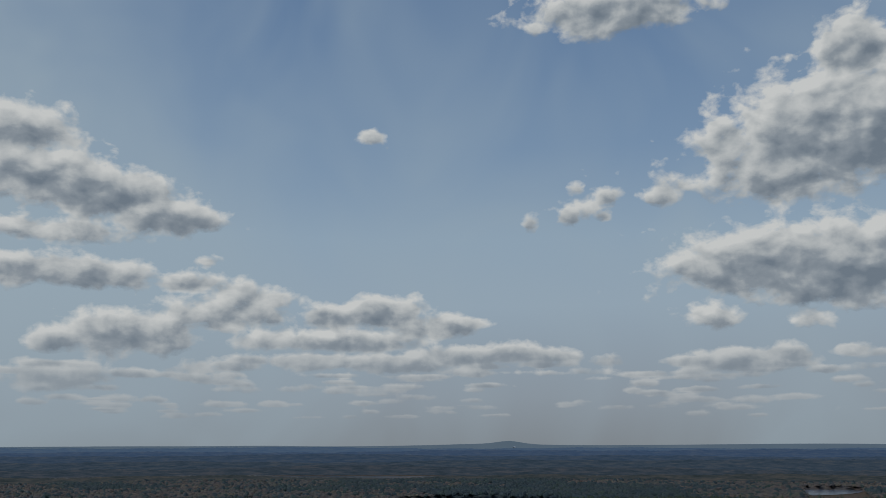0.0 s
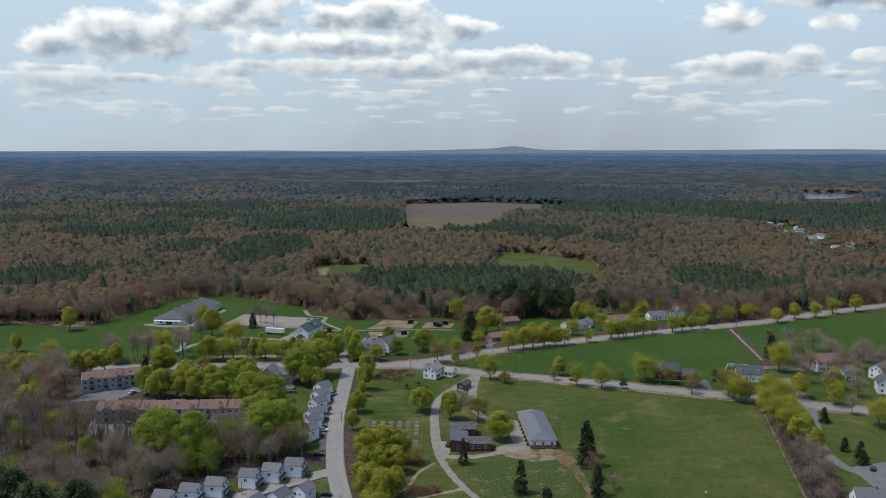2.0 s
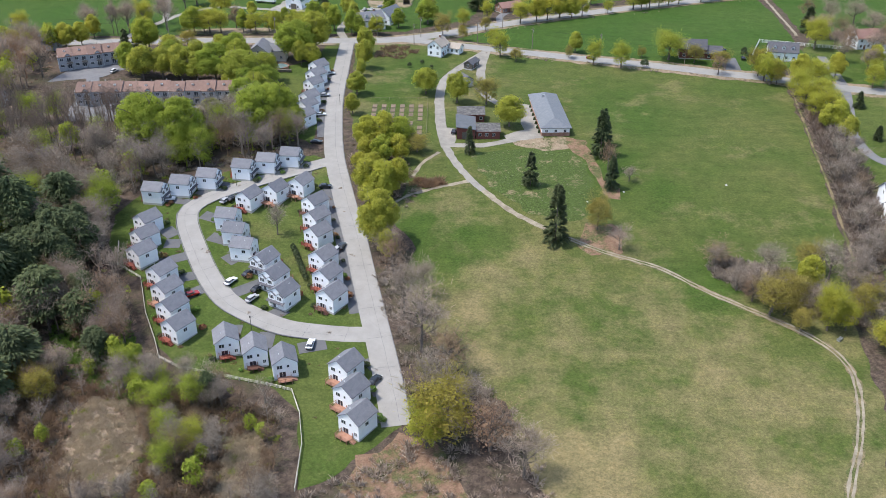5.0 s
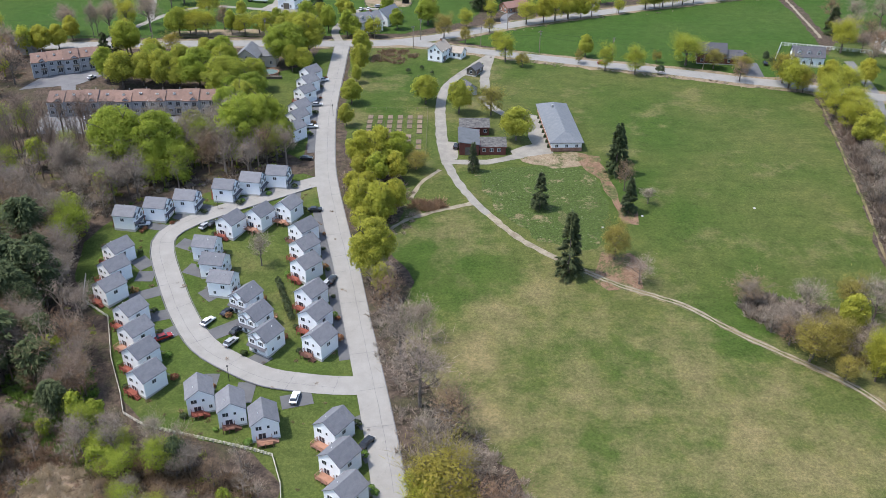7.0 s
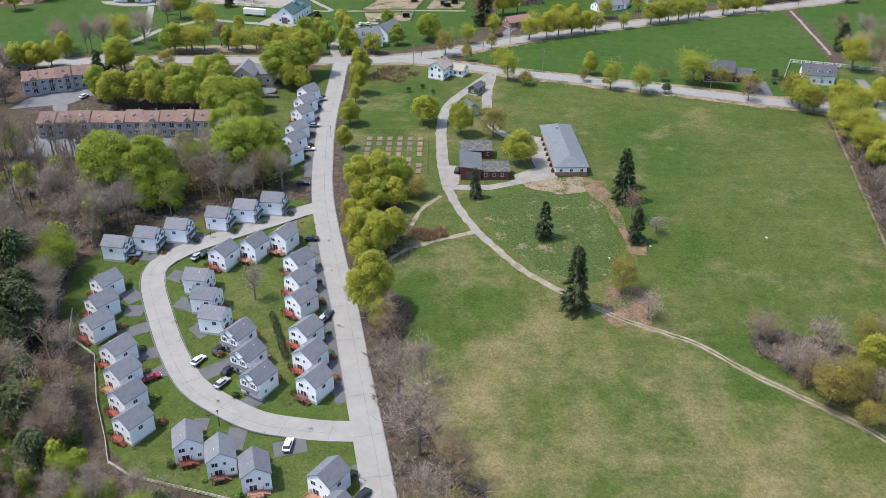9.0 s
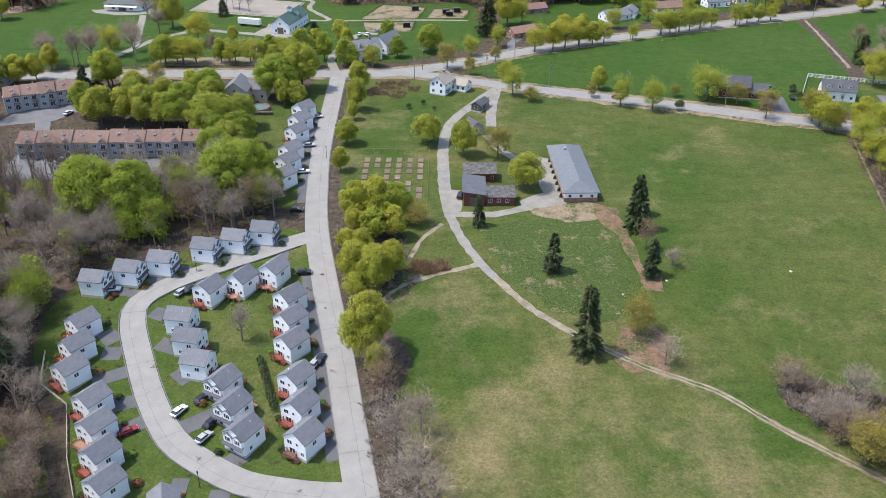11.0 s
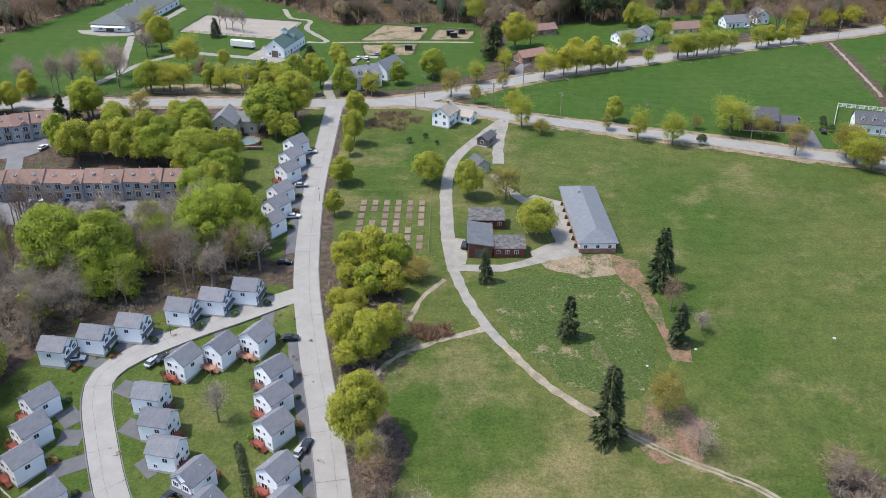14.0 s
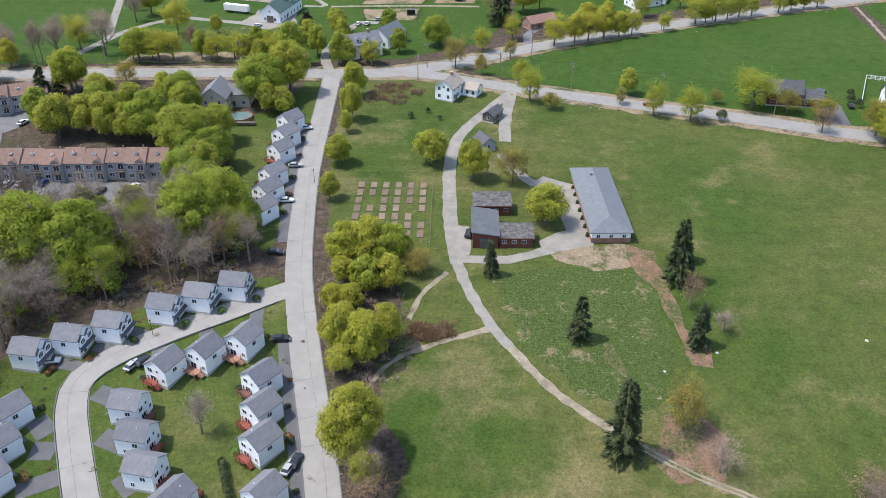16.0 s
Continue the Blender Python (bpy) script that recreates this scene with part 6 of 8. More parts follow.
gb = building("stable", "white stable with green roof and cupola", -81.8, 514.5, 76, 25, 9.5, 4.8, 8.6, M_SIDING, M_GREENROOF, 7, 1, "stable", ends=2)
part("stable_door", box((-12.62, -12.48, -1.6, 1.6, 0, 3.2)), M_DARKFENCE, gb, "dark double stable door")
cp = part("cupola", box((-1, 1, -1, 1, 8.2, 10.0)), M_SIDING, gb)
part("cupola_roof", solid(bmesh.new(), [(-1.3, -1.3, 10), (1.3, -1.3, 10), (1.3, 1.3, 10), (-1.3, 1.3, 10), (0, 0, 11.2)], [(0, 1, 4), (1, 2, 4), (2, 3, 4), (3, 0, 4)]), M_GREENROOF, cp)
dormer(gb, 3, -3.6, 5.8, -1, 2.0, M_SIDING, M_GREENROOF)
fb = building("riding_hall", "long white riding hall with grey-green roof in a pasture", -176, 581, 82, 63, 21, 4.2, 8.8, M_SIDING, M_HALLROOF, 9, 1, "riding hall", hip=8, ends=2, over=0.9, size=(1.8, 1.2))
for k in (-20, -10, 0, 10, 20):
    q = part("roof_vent", box((k - 0.7, k + 0.7, -0.5, 0.5, 8.6, 9.5)), M_TRIM, fb)
    part("vent_cap", box((k - 0.85, k + 0.85, -0.65, 0.65, 9.51, 9.62)), M_HALLROOF, q)
part("porch_roof", solid(bmesh.new(), [(-31.4, -9.5, 3.5), (-31.4, 9.5, 3.5), (-34.2, 9.5, 2.9), (-34.2, -9.5, 2.9), (-31.4, -9.5, 3.32), (-31.4, 9.5, 3.32), (-34.2, 9.5, 2.72), (-34.2, -9.5, 2.72)],
                         [(0, 3, 2, 1), (4, 5, 6, 7), (3, 7, 6, 2), (0, 4, 7, 3), (1, 2, 6, 5)]), M_TRIM, fb)
part("hall_door", box((-31.65, -31.45, -2.2, 2.2, 0, 2.9)), M_DARKFENCE, fb, "dark hall door")
tr = thing("trailer", "long white box trailer parked on grass", "trailer", pose(-103.5, 518, lz(-103.5, 518), 0, 0, -18))
part("cargo_box", box((-6.2, 6.2, -1.25, 1.25, 1.2, 4.0)), M_TRIM, tr)
part("chassis", box((-6.0, 6.0, -0.5, 0.5, 0.85, 1.19)), M_TYRE, tr)
for x in (-4.6, -3.4, 5.0):
    for y in (-1.05, 1.05):
        bm = bmesh.new()
        tube(bm, (x, y - 0.14, 0.5), (x, y + 0.14, 0.5), 0.5, 0.5, 14)
        part("wheel", bm, M_TYRE, tr)
r1 = building("house", "dark-roofed house with reddish walls beside the road", 116, 412.5, 172, 12, 8.5, 4.6, 8.0, M_REDWALL, M_DARKROOF, 3, 1, ends=2)
building("garage", "dark-roofed garage of a roadside house", 125, 410, 172, 7.5, 6, 3.0, 5.6, M_REDWALL, M_DARKROOF, 2, 1, "garage")
r2 = building("house", "white house with dark roof and three dormers", 157, 409, 168, 13, 8, 4.2, 7.6, M_SIDING, M_DARKROOF, 4, 1, ends=2)
for k in (-4, 0, 4):
    dormer(r2, k, 3.1, 4.9, 1, 1.5)
ROADSIDE = [
        (203, 428, 10, 12, 9, 5.4, 8.6, M_SIDING, M_REDROOF, "white house with red roof behind trees"), (207, 410, 8, 7, 6, 4.4, 6.2, M_SIDING, M_BLUEROOF, "white outbuilding with pale roof"),
        (217, 391, 70, 11, 8, 5.2, 8.2, M_SIDING, M_DARKROOF, "white house with dark roof behind trees"), (226, 412, 30, 10, 8, 5.0, 8.0, M_SIDING, M_ROOF, "white house with grey roof behind trees"),
        (46, 549, 20, 13, 8, 2.8, 5.0, M_BRICK, M_REDROOF, "low brick house with red roof"), (36, 500, 30, 14, 8, 2.8, 5.0, M_BRICK, M_REDROOF, "low brick bungalow with red roof"),
        (88, 534, 25, 15, 9, 2.9, 5.4, M_SIDING, M_ROOF, "white bungalow with grey roof"), (97, 541, 70, 10, 8, 2.9, 5.2, M_SIDING, M_ROOF, "white wing of a bungalow")]
ROADSIDE += [
        (120, 552, 12, 16, 9, 3.0, 5.6, M_BEIGE, M_BROWNROOF, "tan bungalow with orange-brown roof"), (150, 565, 15, 14, 8, 3.2, 6.0, M_SIDING, M_ROOF, "white bungalow with grey roof"),
        (166, 574, 100, 9, 7, 4.6, 7.4, M_SIDING, M_ROOF, "white house with grey roof"), (214, 600, 22, 13, 9, 3.4, 6.2, M_GREYSIDE, M_DARKROOF, "grey house among trees"),
        (262, 622, 26, 13, 9, 3.4, 6.4, M_SIDING, M_ROOF, "white house with grey roof"), (300, 640, 26, 11, 8, 4.6, 7.4, M_SIDING, M_DARKROOF, "white house with dark roof"), (362, 664, 26, 12, 8, 4.2, 7.0, M_SIDING, M_DARKROOF, "white house with dark roof"),
        (-205, 412, 8, 14, 9, 4.8, 7.6, M_GREYSIDE, M_BLUEROOF, "grey house with pale roof among trees"), (-186, 352, 12, 11, 8, 3.2, 5.6, M_GREYSIDE, M_DARKROOF, "low dark-roofed house among bare trees"), (-190, 424, 2, 9, 8, 4.6, 7.0, M_GREYSIDE, M_BLUEROOF, "small house with blue-grey roof by the road"),
        (178, 306, 20, 3.4, 3.4, 2.6, 4.6, M_SIDING, M_ROOF, "tiny white playhouse on a lawn")]
for x, y, turn, L, W, e, rdg, wall, roof, lab in ROADSIDE:
    building("house" if L > 6 else "playhouse", lab, x, y, turn, L, W, e, rdg, wall, roof, max(1, int(L / 4)), 2 if e > 4.5 else 1, "house", ends=2 if W > 6 else 1, group="houses along the road")
for k in range(6):  # stepped row of grey-roofed houses behind the hedge
    x, y = 149 - k * 1.6, 267 - k * 9.5
    hk = building("row_house", "white row house with grey gable roof and white porch", x, y, 172, 13, 9.4, 4.7, 8.4, M_SIDING, M_ROOF, 3, 1, "house", ends=2, group="row houses behind the hedge")
    part("porch", box((6.52, 8.4, -1.8, 1.8, -1.0, 0.5)), M_TRIM, hk)
    part("porch_rail", box((8.3, 8.4, -1.8, 1.8, 1.3, 1.42), (6.5, 8.3, -1.8, -1.7, 1.3, 1.42), (6.5, 8.3, 1.7, 1.8, 1.3, 1.42)), M_TRIM, hk)
    part("chimney", box((-1, -0.3, -0.4, 0.4, 7.4, 9.2)), M_BRICK, hk)
rr = random.Random(21)
for x, y in SETTLEMENT:  # far houses beyond the woods
    building("house", "house of a far settlement among garden trees", x + rr.uniform(-5, 5), y + rr.uniform(-5, 5), rr.uniform(0, 180), rr.uniform(9, 14), rr.uniform(7, 9), 4.2, 6.8, rr.choice((M_SIDING, M_SIDING, M_BEIGE, M_GREYSIDE)), rr.choice((M_ROOF, M_DARKROOF, M_TANROOF)), 2, 1, "house", ends=0, group="far settlement", lift=0.6)
for x, y, turn in ((251, 676, 10), (262, 662, 12), (285, 646, 20), (611, 1200, 30), (624, 1186, 30)):
    building("house", "long low grey-roofed house among bare trees", x, y, turn, 18, 9, 3.4, 5.8, M_SIDING, M_ROOF, 4, 1, "house", ends=1, group="far settlement", lift=0.6)
for x, y, wd, hg in ((430, 4560, 16, 22), (968, 4400, 12, 14), (-790, 3550, 9, 12), (-1300, 2710, 70, 9), (-1240, 2690, 60, 8), (-1104, 2446, 40, 8), (-1254, 3097, 40, 8), (1338, 3589, 60, 8), (1389, 3256, 50, 8), (868, 4139, 40, 9), (797, 3895, 40, 8)):
    tk = thing("far_tank" if hg > 11 else "far_hall", "pale " + ("water tank" if hg > 11 else "industrial hall") + " on the horizon", "tank" if hg > 11 else "hall", pose(x, y, lz(x, y)))
    if hg > 11:
        bm = bmesh.new()
        tube(bm, (0, 0, -2), (0, 0, hg), wd * 0.45, wd * 0.5, 16)
        part("tank_wall", bm, M_TRIM, tk)
        part("tank_top", tube(bmesh.new(), (0, 0, hg + 0.01), (0, 0, hg + wd * 0.25), wd * 0.5, wd * 0.1, 16), M_TRIM, tk)
    else:
        part("wall", box((-wd / 2, wd / 2, -9, 9, -2, hg)), M_SIDING, tk)
        part("roof", box((-wd / 2 - 0.5, wd / 2 + 0.5, -9.5, 9.5, hg + 0.01, hg + 0.8)), M_TRIM, tk)

# ---- vehicles ----


def car(colour, label):
    """A parked saloon, its nose towards +x."""
    c = thing("car", label, "car", group="parked cars")
    prof = [(-2.2, 0.45), (-2.25, 0.85), (-1.5, 0.95), (1.0, 0.98), (2.1, 0.85), (2.2, 0.45)]
    bm = bmesh.new()
    rings = [[bm.verts.new((x, s * w, z)) for x, z in prof] for s, w in ((-1, 0.88), (1, 0.88))]
    n = len(prof)
    bm.faces.new(rings[0])
    bm.faces.new(list(reversed(rings[1])))
    for i in range(n):
        bm.faces.new((rings[0][i], rings[1][i], rings[1][(i + 1) % n], rings[0][(i + 1) % n]))
    bmesh.ops.bevel(bm, geom=bm.edges[:], offset=0.08, segments=2, affect="EDGES")
    bmesh.ops.recalc_face_normals(bm, faces=bm.faces[:])
    part("body", bm, PAINTS[colour], c)
    part("cabin", solid(bmesh.new(), [(-1.75, -0.78, 0.93), (1.05, -0.78, 0.93), (1.05, 0.78, 0.93), (-1.75, 0.78, 0.93), (-1.25, -0.62, 1.4), (0.35, -0.62, 1.4), (0.35, 0.62, 1.4), (-1.25, 0.62, 1.4)],
                        [(0, 1, 5, 4), (1, 2, 6, 5), (2, 3, 7, 6), (3, 0, 4, 7)]), M_GLASS, c, "dark car windows")
    part("car_roof", box((-1.28, 0.38, -0.64, 0.64, 1.4, 1.46)), PAINTS[colour], c)
    for x in (-1.4, 1.4):
        for y in (-0.8, 0.8):
            part("wheel", tube(bmesh.new(), (x, y - 0.11, 0.33), (x, y + 0.11, 0.33), 0.33, 0.33, 12), M_TYRE, c)
    for y in (-0.6, 0.6):
        part("headlight", box((2.14, 2.24, y - 0.18, y + 0.18, 0.62, 0.76)), M_TRIM, c)
        part("tail_light", box((-2.27, -2.2, y - 0.18, y + 0.18, 0.66, 0.8)), M_REDWALL, c)
    return c


CARS = {"white": [(-61.5, 226, 62), (-34.9, 198.1, 85), (-91.1, 270.4, 8), (-51, 387.8, 5), (-49.5, 340, 5), (-148.4, 390.2, 70), (-131.5, 349, 80), (-89.3, 496.2, 60), (-44.9, 499.7, 80), (-41, 499.8, 85), (156.6, 561, 20), (-96.5, 347.5, 75)],
        "black": [(-57.2, 230, 60), (-53.3, 222.5, 62), (-17.2, 183.7, 60), (-31.4, 243.9, 75), (-40.3, 278.4, 5), (-47.6, 312.4, 0), (-70.2, 270.7, 65), (3.6, 322.5, 80), (-105.7, 344.8, 75), (139, 407.9, 80), (164.5, 298, 60)],
        "silver": [(-53.9, 218, 60), (-72.2, 269.4, 65), (-32.6, 242.2, 70), (-135.3, 348.3, 80), (-50.5, 362, 5), (-36.2, 506.5, 30)],
        "blue": [(-86.3, 339.8, 75), (132.5, 420.6, 10), (-124.8, 349.5, 80)], "red": [(-71.2, 219.8, 35), (68, 407.6, -20)]}
for colour, places in CARS.items():
    first = None
    for x, y, turn in places:
        m = pose(x, y, lz(x, y) + 0.16, 0, 0, turn)
        if first is None:
            first = car(colour, f"parked {colour} car on asphalt")
            first.matrix_basis = m
        else:
            copy_thing(first, m)

# ---- garden, fences, poles ----
bed = None
for r in range(7):
    for c in range(6):
        if (r, c) in ((3, 4), (6, 0), (6, 1), (5, 2), (4, 5), (2, 1)):
            continue
        x, y = -28.6 + c * 3.75 + 0.02 * r, 351 - r * 4.7
        m = pose(x, y, lz(x, y) + 0.06, 0, 0, 0)
        if bed is None:
            bed = thing("garden_bed", "rectangular allotment bed of bare brown soil in grass", "garden bed", m, "allotment beds")
            bm = bmesh.new()
            for i in range(6):
                for j in range(8):
                    boxes(bm, (-0.87 + i * 0.29, -0.87 + (i + 1) * 0.29, -1.8 + j * 0.45, -1.8 + (j + 1) * 0.45, -0.1, 0.1 + 0.05 * rh.random()))
            part("soil", bm, M_SOIL, bed)
            part("edging", box((-0.94, 0.94, -1.87, -1.81, -0.1, 0.12), (-0.94, 0.94, 1.81, 1.87, -0.1, 0.12), (-0.94, -0.88, -1.8, 1.8, -0.1, 0.12), (0.88, 0.94, -1.8, 1.8, -0.1, 0.12)), M_DARKFENCE, bed)
        else:
            copy_thing(bed, m)


def fence(points, gap, h, material, label, rails=(0.45, 0.95), thick=0.06, group=""):
    """Posts and rails along a line."""
    f = thing("fence", label, "fence", group=group)
    line = [Vector((*points[0], 0))]
    for a, b in zip(points, points[1:]):
        n = max(1, round(math.dist(a, b) / gap))
        line += [Vector((*a, 0)).lerp(Vector((*b, 0)), (k + 1) / n) for k in range(n)]
    for i, c in enumerate(line):
        z = lz(c.x, c.y)
        part("post", box((c.x - thick, c.x + thick, c.y - thick, c.y + thick, z - 0.3, z + h)), material, f)
        if i:
            d = line[i - 1]
            for q in rails:
                part("rail", tube(bmesh.new(), (d.x, d.y, lz(d.x, d.y) + q * h), (c.x, c.y, z + q * h), thick * 0.7, thick * 0.7, 4), material, f)
    return f


fence([(-100, 246), (-97, 235), (-88, 228), (-82, 212), (-76, 200), (-73, 193), (-67, 189), (-53, 185), (-41, 181.5), (-37, 180), (-34, 172), (-32, 162), (-31.5, 148)], 2.4, 1.1, M_FENCE, "pale split-rail fence round the cottages' lawns", (0.4, 0.7, 0.97), 0.09)
fence([(-7, 358), (-7, 336), (-7, 314)], 3.2, 1.2, M_POLE, "thin weathered fence along the allotment", (0.5, 0.97), 0.04)
fence([(-31, 358), (-19, 358.5), (-7, 358)], 4, 1.2, M_POLE, "thin weathered fence above the allotment", (0.97,), 0.04)
fence([(144, 411), (155, 435), (192, 423)], 1.6, 1.7, M_TRIM, "white garden fence of a roadside house", (0.2, 0.5, 0.8, 0.97), 0.08)
fence([(-144, 550), (-87, 534), (-83, 571)], 4, 1.3, M_DARKFENCE, "dark rail fence of a riding arena", (0.5, 0.95), 0.08)
fence([(-83, 571), (-139, 586), (-144, 550)], 4, 1.3, M_DARKFENCE, "dark rail fence of a riding arena", (0.5, 0.95), 0.08)
fence([(-47, 533), (-37, 567), (-13, 559), (-17, 533)], 3.5, 1.3, M_DARKFENCE, "dark rail fence of a paddock", (0.5, 0.95), 0.08)
fence([(-43, 506), (-46, 526), (-18, 527), (-19, 507)], 3.5, 1.3, M_DARKFENCE, "dark rail fence of a paddock", (0.5, 0.95), 0.08)
fence([(-12, 535), (-8, 557), (11, 553), (9, 535)], 3.5, 1.3, M_DARKFENCE, "dark rail fence of a paddock", (0.5, 0.95), 0.08)
fence([(-250, 446), (-200, 446), (-130, 447), (-70, 449)], 5, 1.2, M_DARKFENCE, "dark rail fence along the main road", (0.5, 0.95), 0.08)
for k, (x, y, turn) in enumerate(((-19, 552, 10), (-22, 516, 0), (-2, 545, 10), (4, 548, 10), (0, 540, 0))):
    s = thing("field_shelter", "small dark timber field shelter in a paddock", "shelter", pose(x, y, lz(x, y), 0, 0, turn), "field shelters")
    part("wall", box((-1.8, 1.8, 1.3, 1.4, 0, 2.4), (-1.8, -1.7, -1.4, 1.29, 0, 2.4), (1.7, 1.8, -1.4, 1.29, 0, 2.4)), M_DARKFENCE, s)
    part("roof", solid(bmesh.new(), [(-2, -1.7, 2.7), (2, -1.7, 2.7), (2, 1.6, 2.42), (-2, 1.6, 2.42), (-2, -1.7, 2.8), (2, -1.7, 2.8), (2, 1.6, 2.52), (-2, 1.6, 2.52)], [(4, 5, 6, 7), (3, 2, 1, 0), (0, 1, 5, 4), (1, 2, 6, 5), (2, 3, 7, 6), (3, 0, 4, 7)]), M_DARKROOF, s)


def pole():
    p = thing("utility_pole", "weathered wooden utility pole with crossarm", "pole", group="utility poles")
    part("shaft", tube(bmesh.new(), (0, 0, -0.5), (0, 0, 10.5), 0.17, 0.12, 8), M_POLE, p)
    arm = part("crossarm", box((-1.2, 1.2, -0.06, 0.06, 9.6, 9.75)), M_POLE, p)
    for x in (-1.05, -0.4, 0.4, 1.05):
        part("insulator", tube(bmesh.new(), (x, 0, 9.75), (x, 0, 10.0), 0.06, 0.05, 6), M_METAL, arm)
    part("transformer", tube(bmesh.new(), (0.3, 0, 8.2), (0.3, 0, 9.2), 0.24, 0.24, 8), M_METAL, p)
    return p


POLES = [(-215, 441), (-138, 442.5), (-85, 444), (-34, 445), (-15, 430.5), (-12, 443), (16, 433), (42, 423), (73, 413), (110, 401), (150, 388), (30, 461), (62, 479), (89, 493), (114, 505), (150, 519), (196, 540)]
first = pole()
for i, (x, y) in enumerate(POLES):
    m = pose(x, y, lz(x, y), 0, 0, 20 + 7 * (i % 5))
    if i:
        copy_thing(first, m)
    else:
        first.matrix_basis = m
def wire(a, b, lift):
    p, q = Vector((*a, lz(*a) + lift)), Vector((*b, lz(*b) + lift))
    bm, last = bmesh.new(), None
    for k in range(9):
        s = k / 8
        c = p.lerp(q, s) - Vector((0, 0, 4 * 0.9 * s * (1 - s)))
        ring = [bm.verts.new(c + Vector(o)) for o in ((0.02, 0.02, -0.015), (-0.02, -0.02, -0.015), (0, 0, 0.028))]
        if last:
            for a in range(3):
                bm.faces.new((last[a], last[(a + 1) % 3], ring[(a + 1) % 3], ring[a]))
        last = ring
    return tagged(part("overhead_wire", bm, M_TYRE), "sagging black overhead wire between poles", "wire")


for run in ([0, 1, 2, 3, 4, 6, 7, 8, 9, 10], [5, 11, 12, 13, 14, 15, 16]):
    for i, j in zip(run, run[1:]):
        wire(POLES[i], POLES[j], 10.0)
        wire(POLES[i], POLES[j], 8.0)
sl = None
for x, y, turn in ((-70.5, 279.5, 60), (-51.5, 204.5, -80), (-43, 352, 0)):
    m = pose(x, y, lz(x, y), 0, 0, turn)
    if sl is None:
        sl = thing("street_lamp", "slim dark street lamp beside the loop street", "street lamp", m, "street lamps")
        part("shaft", tube(bmesh.new(), (0, 0, -0.3), (0, 0, 4.2), 0.07, 0.05, 8), M_TYRE, sl)
        part("lamp_head", tube(bmesh.new(), (0, 0, 4.2), (0, 0, 4.6), 0.14, 0.22, 8), M_TYRE, sl)
    else:
        copy_thing(sl, m)
tgh = thing("trough", "small pale water trough beside the track", "trough", pose(104, 201, lz(104, 201), 0, 0, 40))
part("basin", box((-0.9, 0.9, -0.4, -0.3, 0, 0.7), (-0.9, 0.9, 0.3, 0.4, 0, 0.7), (-0.9, -0.8, -0.29, 0.29, 0, 0.7), (0.8, 0.9, -0.29, 0.29, 0, 0.7), (-0.79, 0.79, -0.29, 0.29, 0, 0.4)), M_METAL, tgh)
for x, y, r in ((95.6, 280.5, 0.45), (60, 276, 0.4), (47, 270, 0.35)):
    st = thing("boulder", "pale boulder lying in the meadow", "boulder", pose(x, y, lz(x, y) + 0.1))
    bm = bmesh.new()
    bmesh.ops.create_icosphere(bm, subdivisions=2, radius=r)
    for v in bm.verts:
        v.co *= 1 + 0.35 * noise.noise(v.co * 1.7)
        v.co.z *= 0.6
    part("stone", bm, M_CONCRETE, st)

# ---- near trees ----


def skeleton_of(r, h, w, limbs, bare=False):
    """A tapered trunk with limbs and branches; gives the mesh and the branch tips."""
    bm, tips = bmesh.new(), []
    fork = h * (0.28 if not bare else 0.3)
    lean = Vector((r.uniform(-0.03, 0.03), r.uniform(-0.03, 0.03), 1))
    tube(bm, (0, 0, -0.6), lean * fork, 0.028 * h, 0.02 * h, 7)
    tube(bm, lean * fork, lean * h * 0.78, 0.02 * h, 0.005 * h, 5)
    for k in range(limbs):
        a = math.tau * (k + r.uniform(-0.3, 0.3)) / limbs * 1.618
        s = lean * (fork + (h * 0.42) * k / limbs)
        out = w * 0.5 * r.uniform(0.55, 0.95) * (1.05 - 0.45 * k / limbs)
        e = s + Vector((math.cos(a) * out, math.sin(a) * out, h * r.uniform(0.14, 0.34)))
        mid = s.lerp(e, 0.5) + Vector((0, 0, -0.02 * h))
        tube(bm, s, mid, 0.011 * h, 0.008 * h, 5)
        tube(bm, mid, e, 0.008 * h, 0.003 * h, 4)
        tips.append(e)
        for q in range(4 if bare else 2):
            b0 = s.lerp(e, r.uniform(0.35, 0.85))
            b1 = b0 + Vector((r.uniform(-1, 1) * w * 0.2, r.uniform(-1, 1) * w * 0.2, h * r.uniform(0.06, 0.2)))
            tube(bm, b0, b1, 0.005 * h, 0.0015 * h, 3)
            tips.append(b1)
    tips.append(lean * h * 0.8)
    return bm, tips


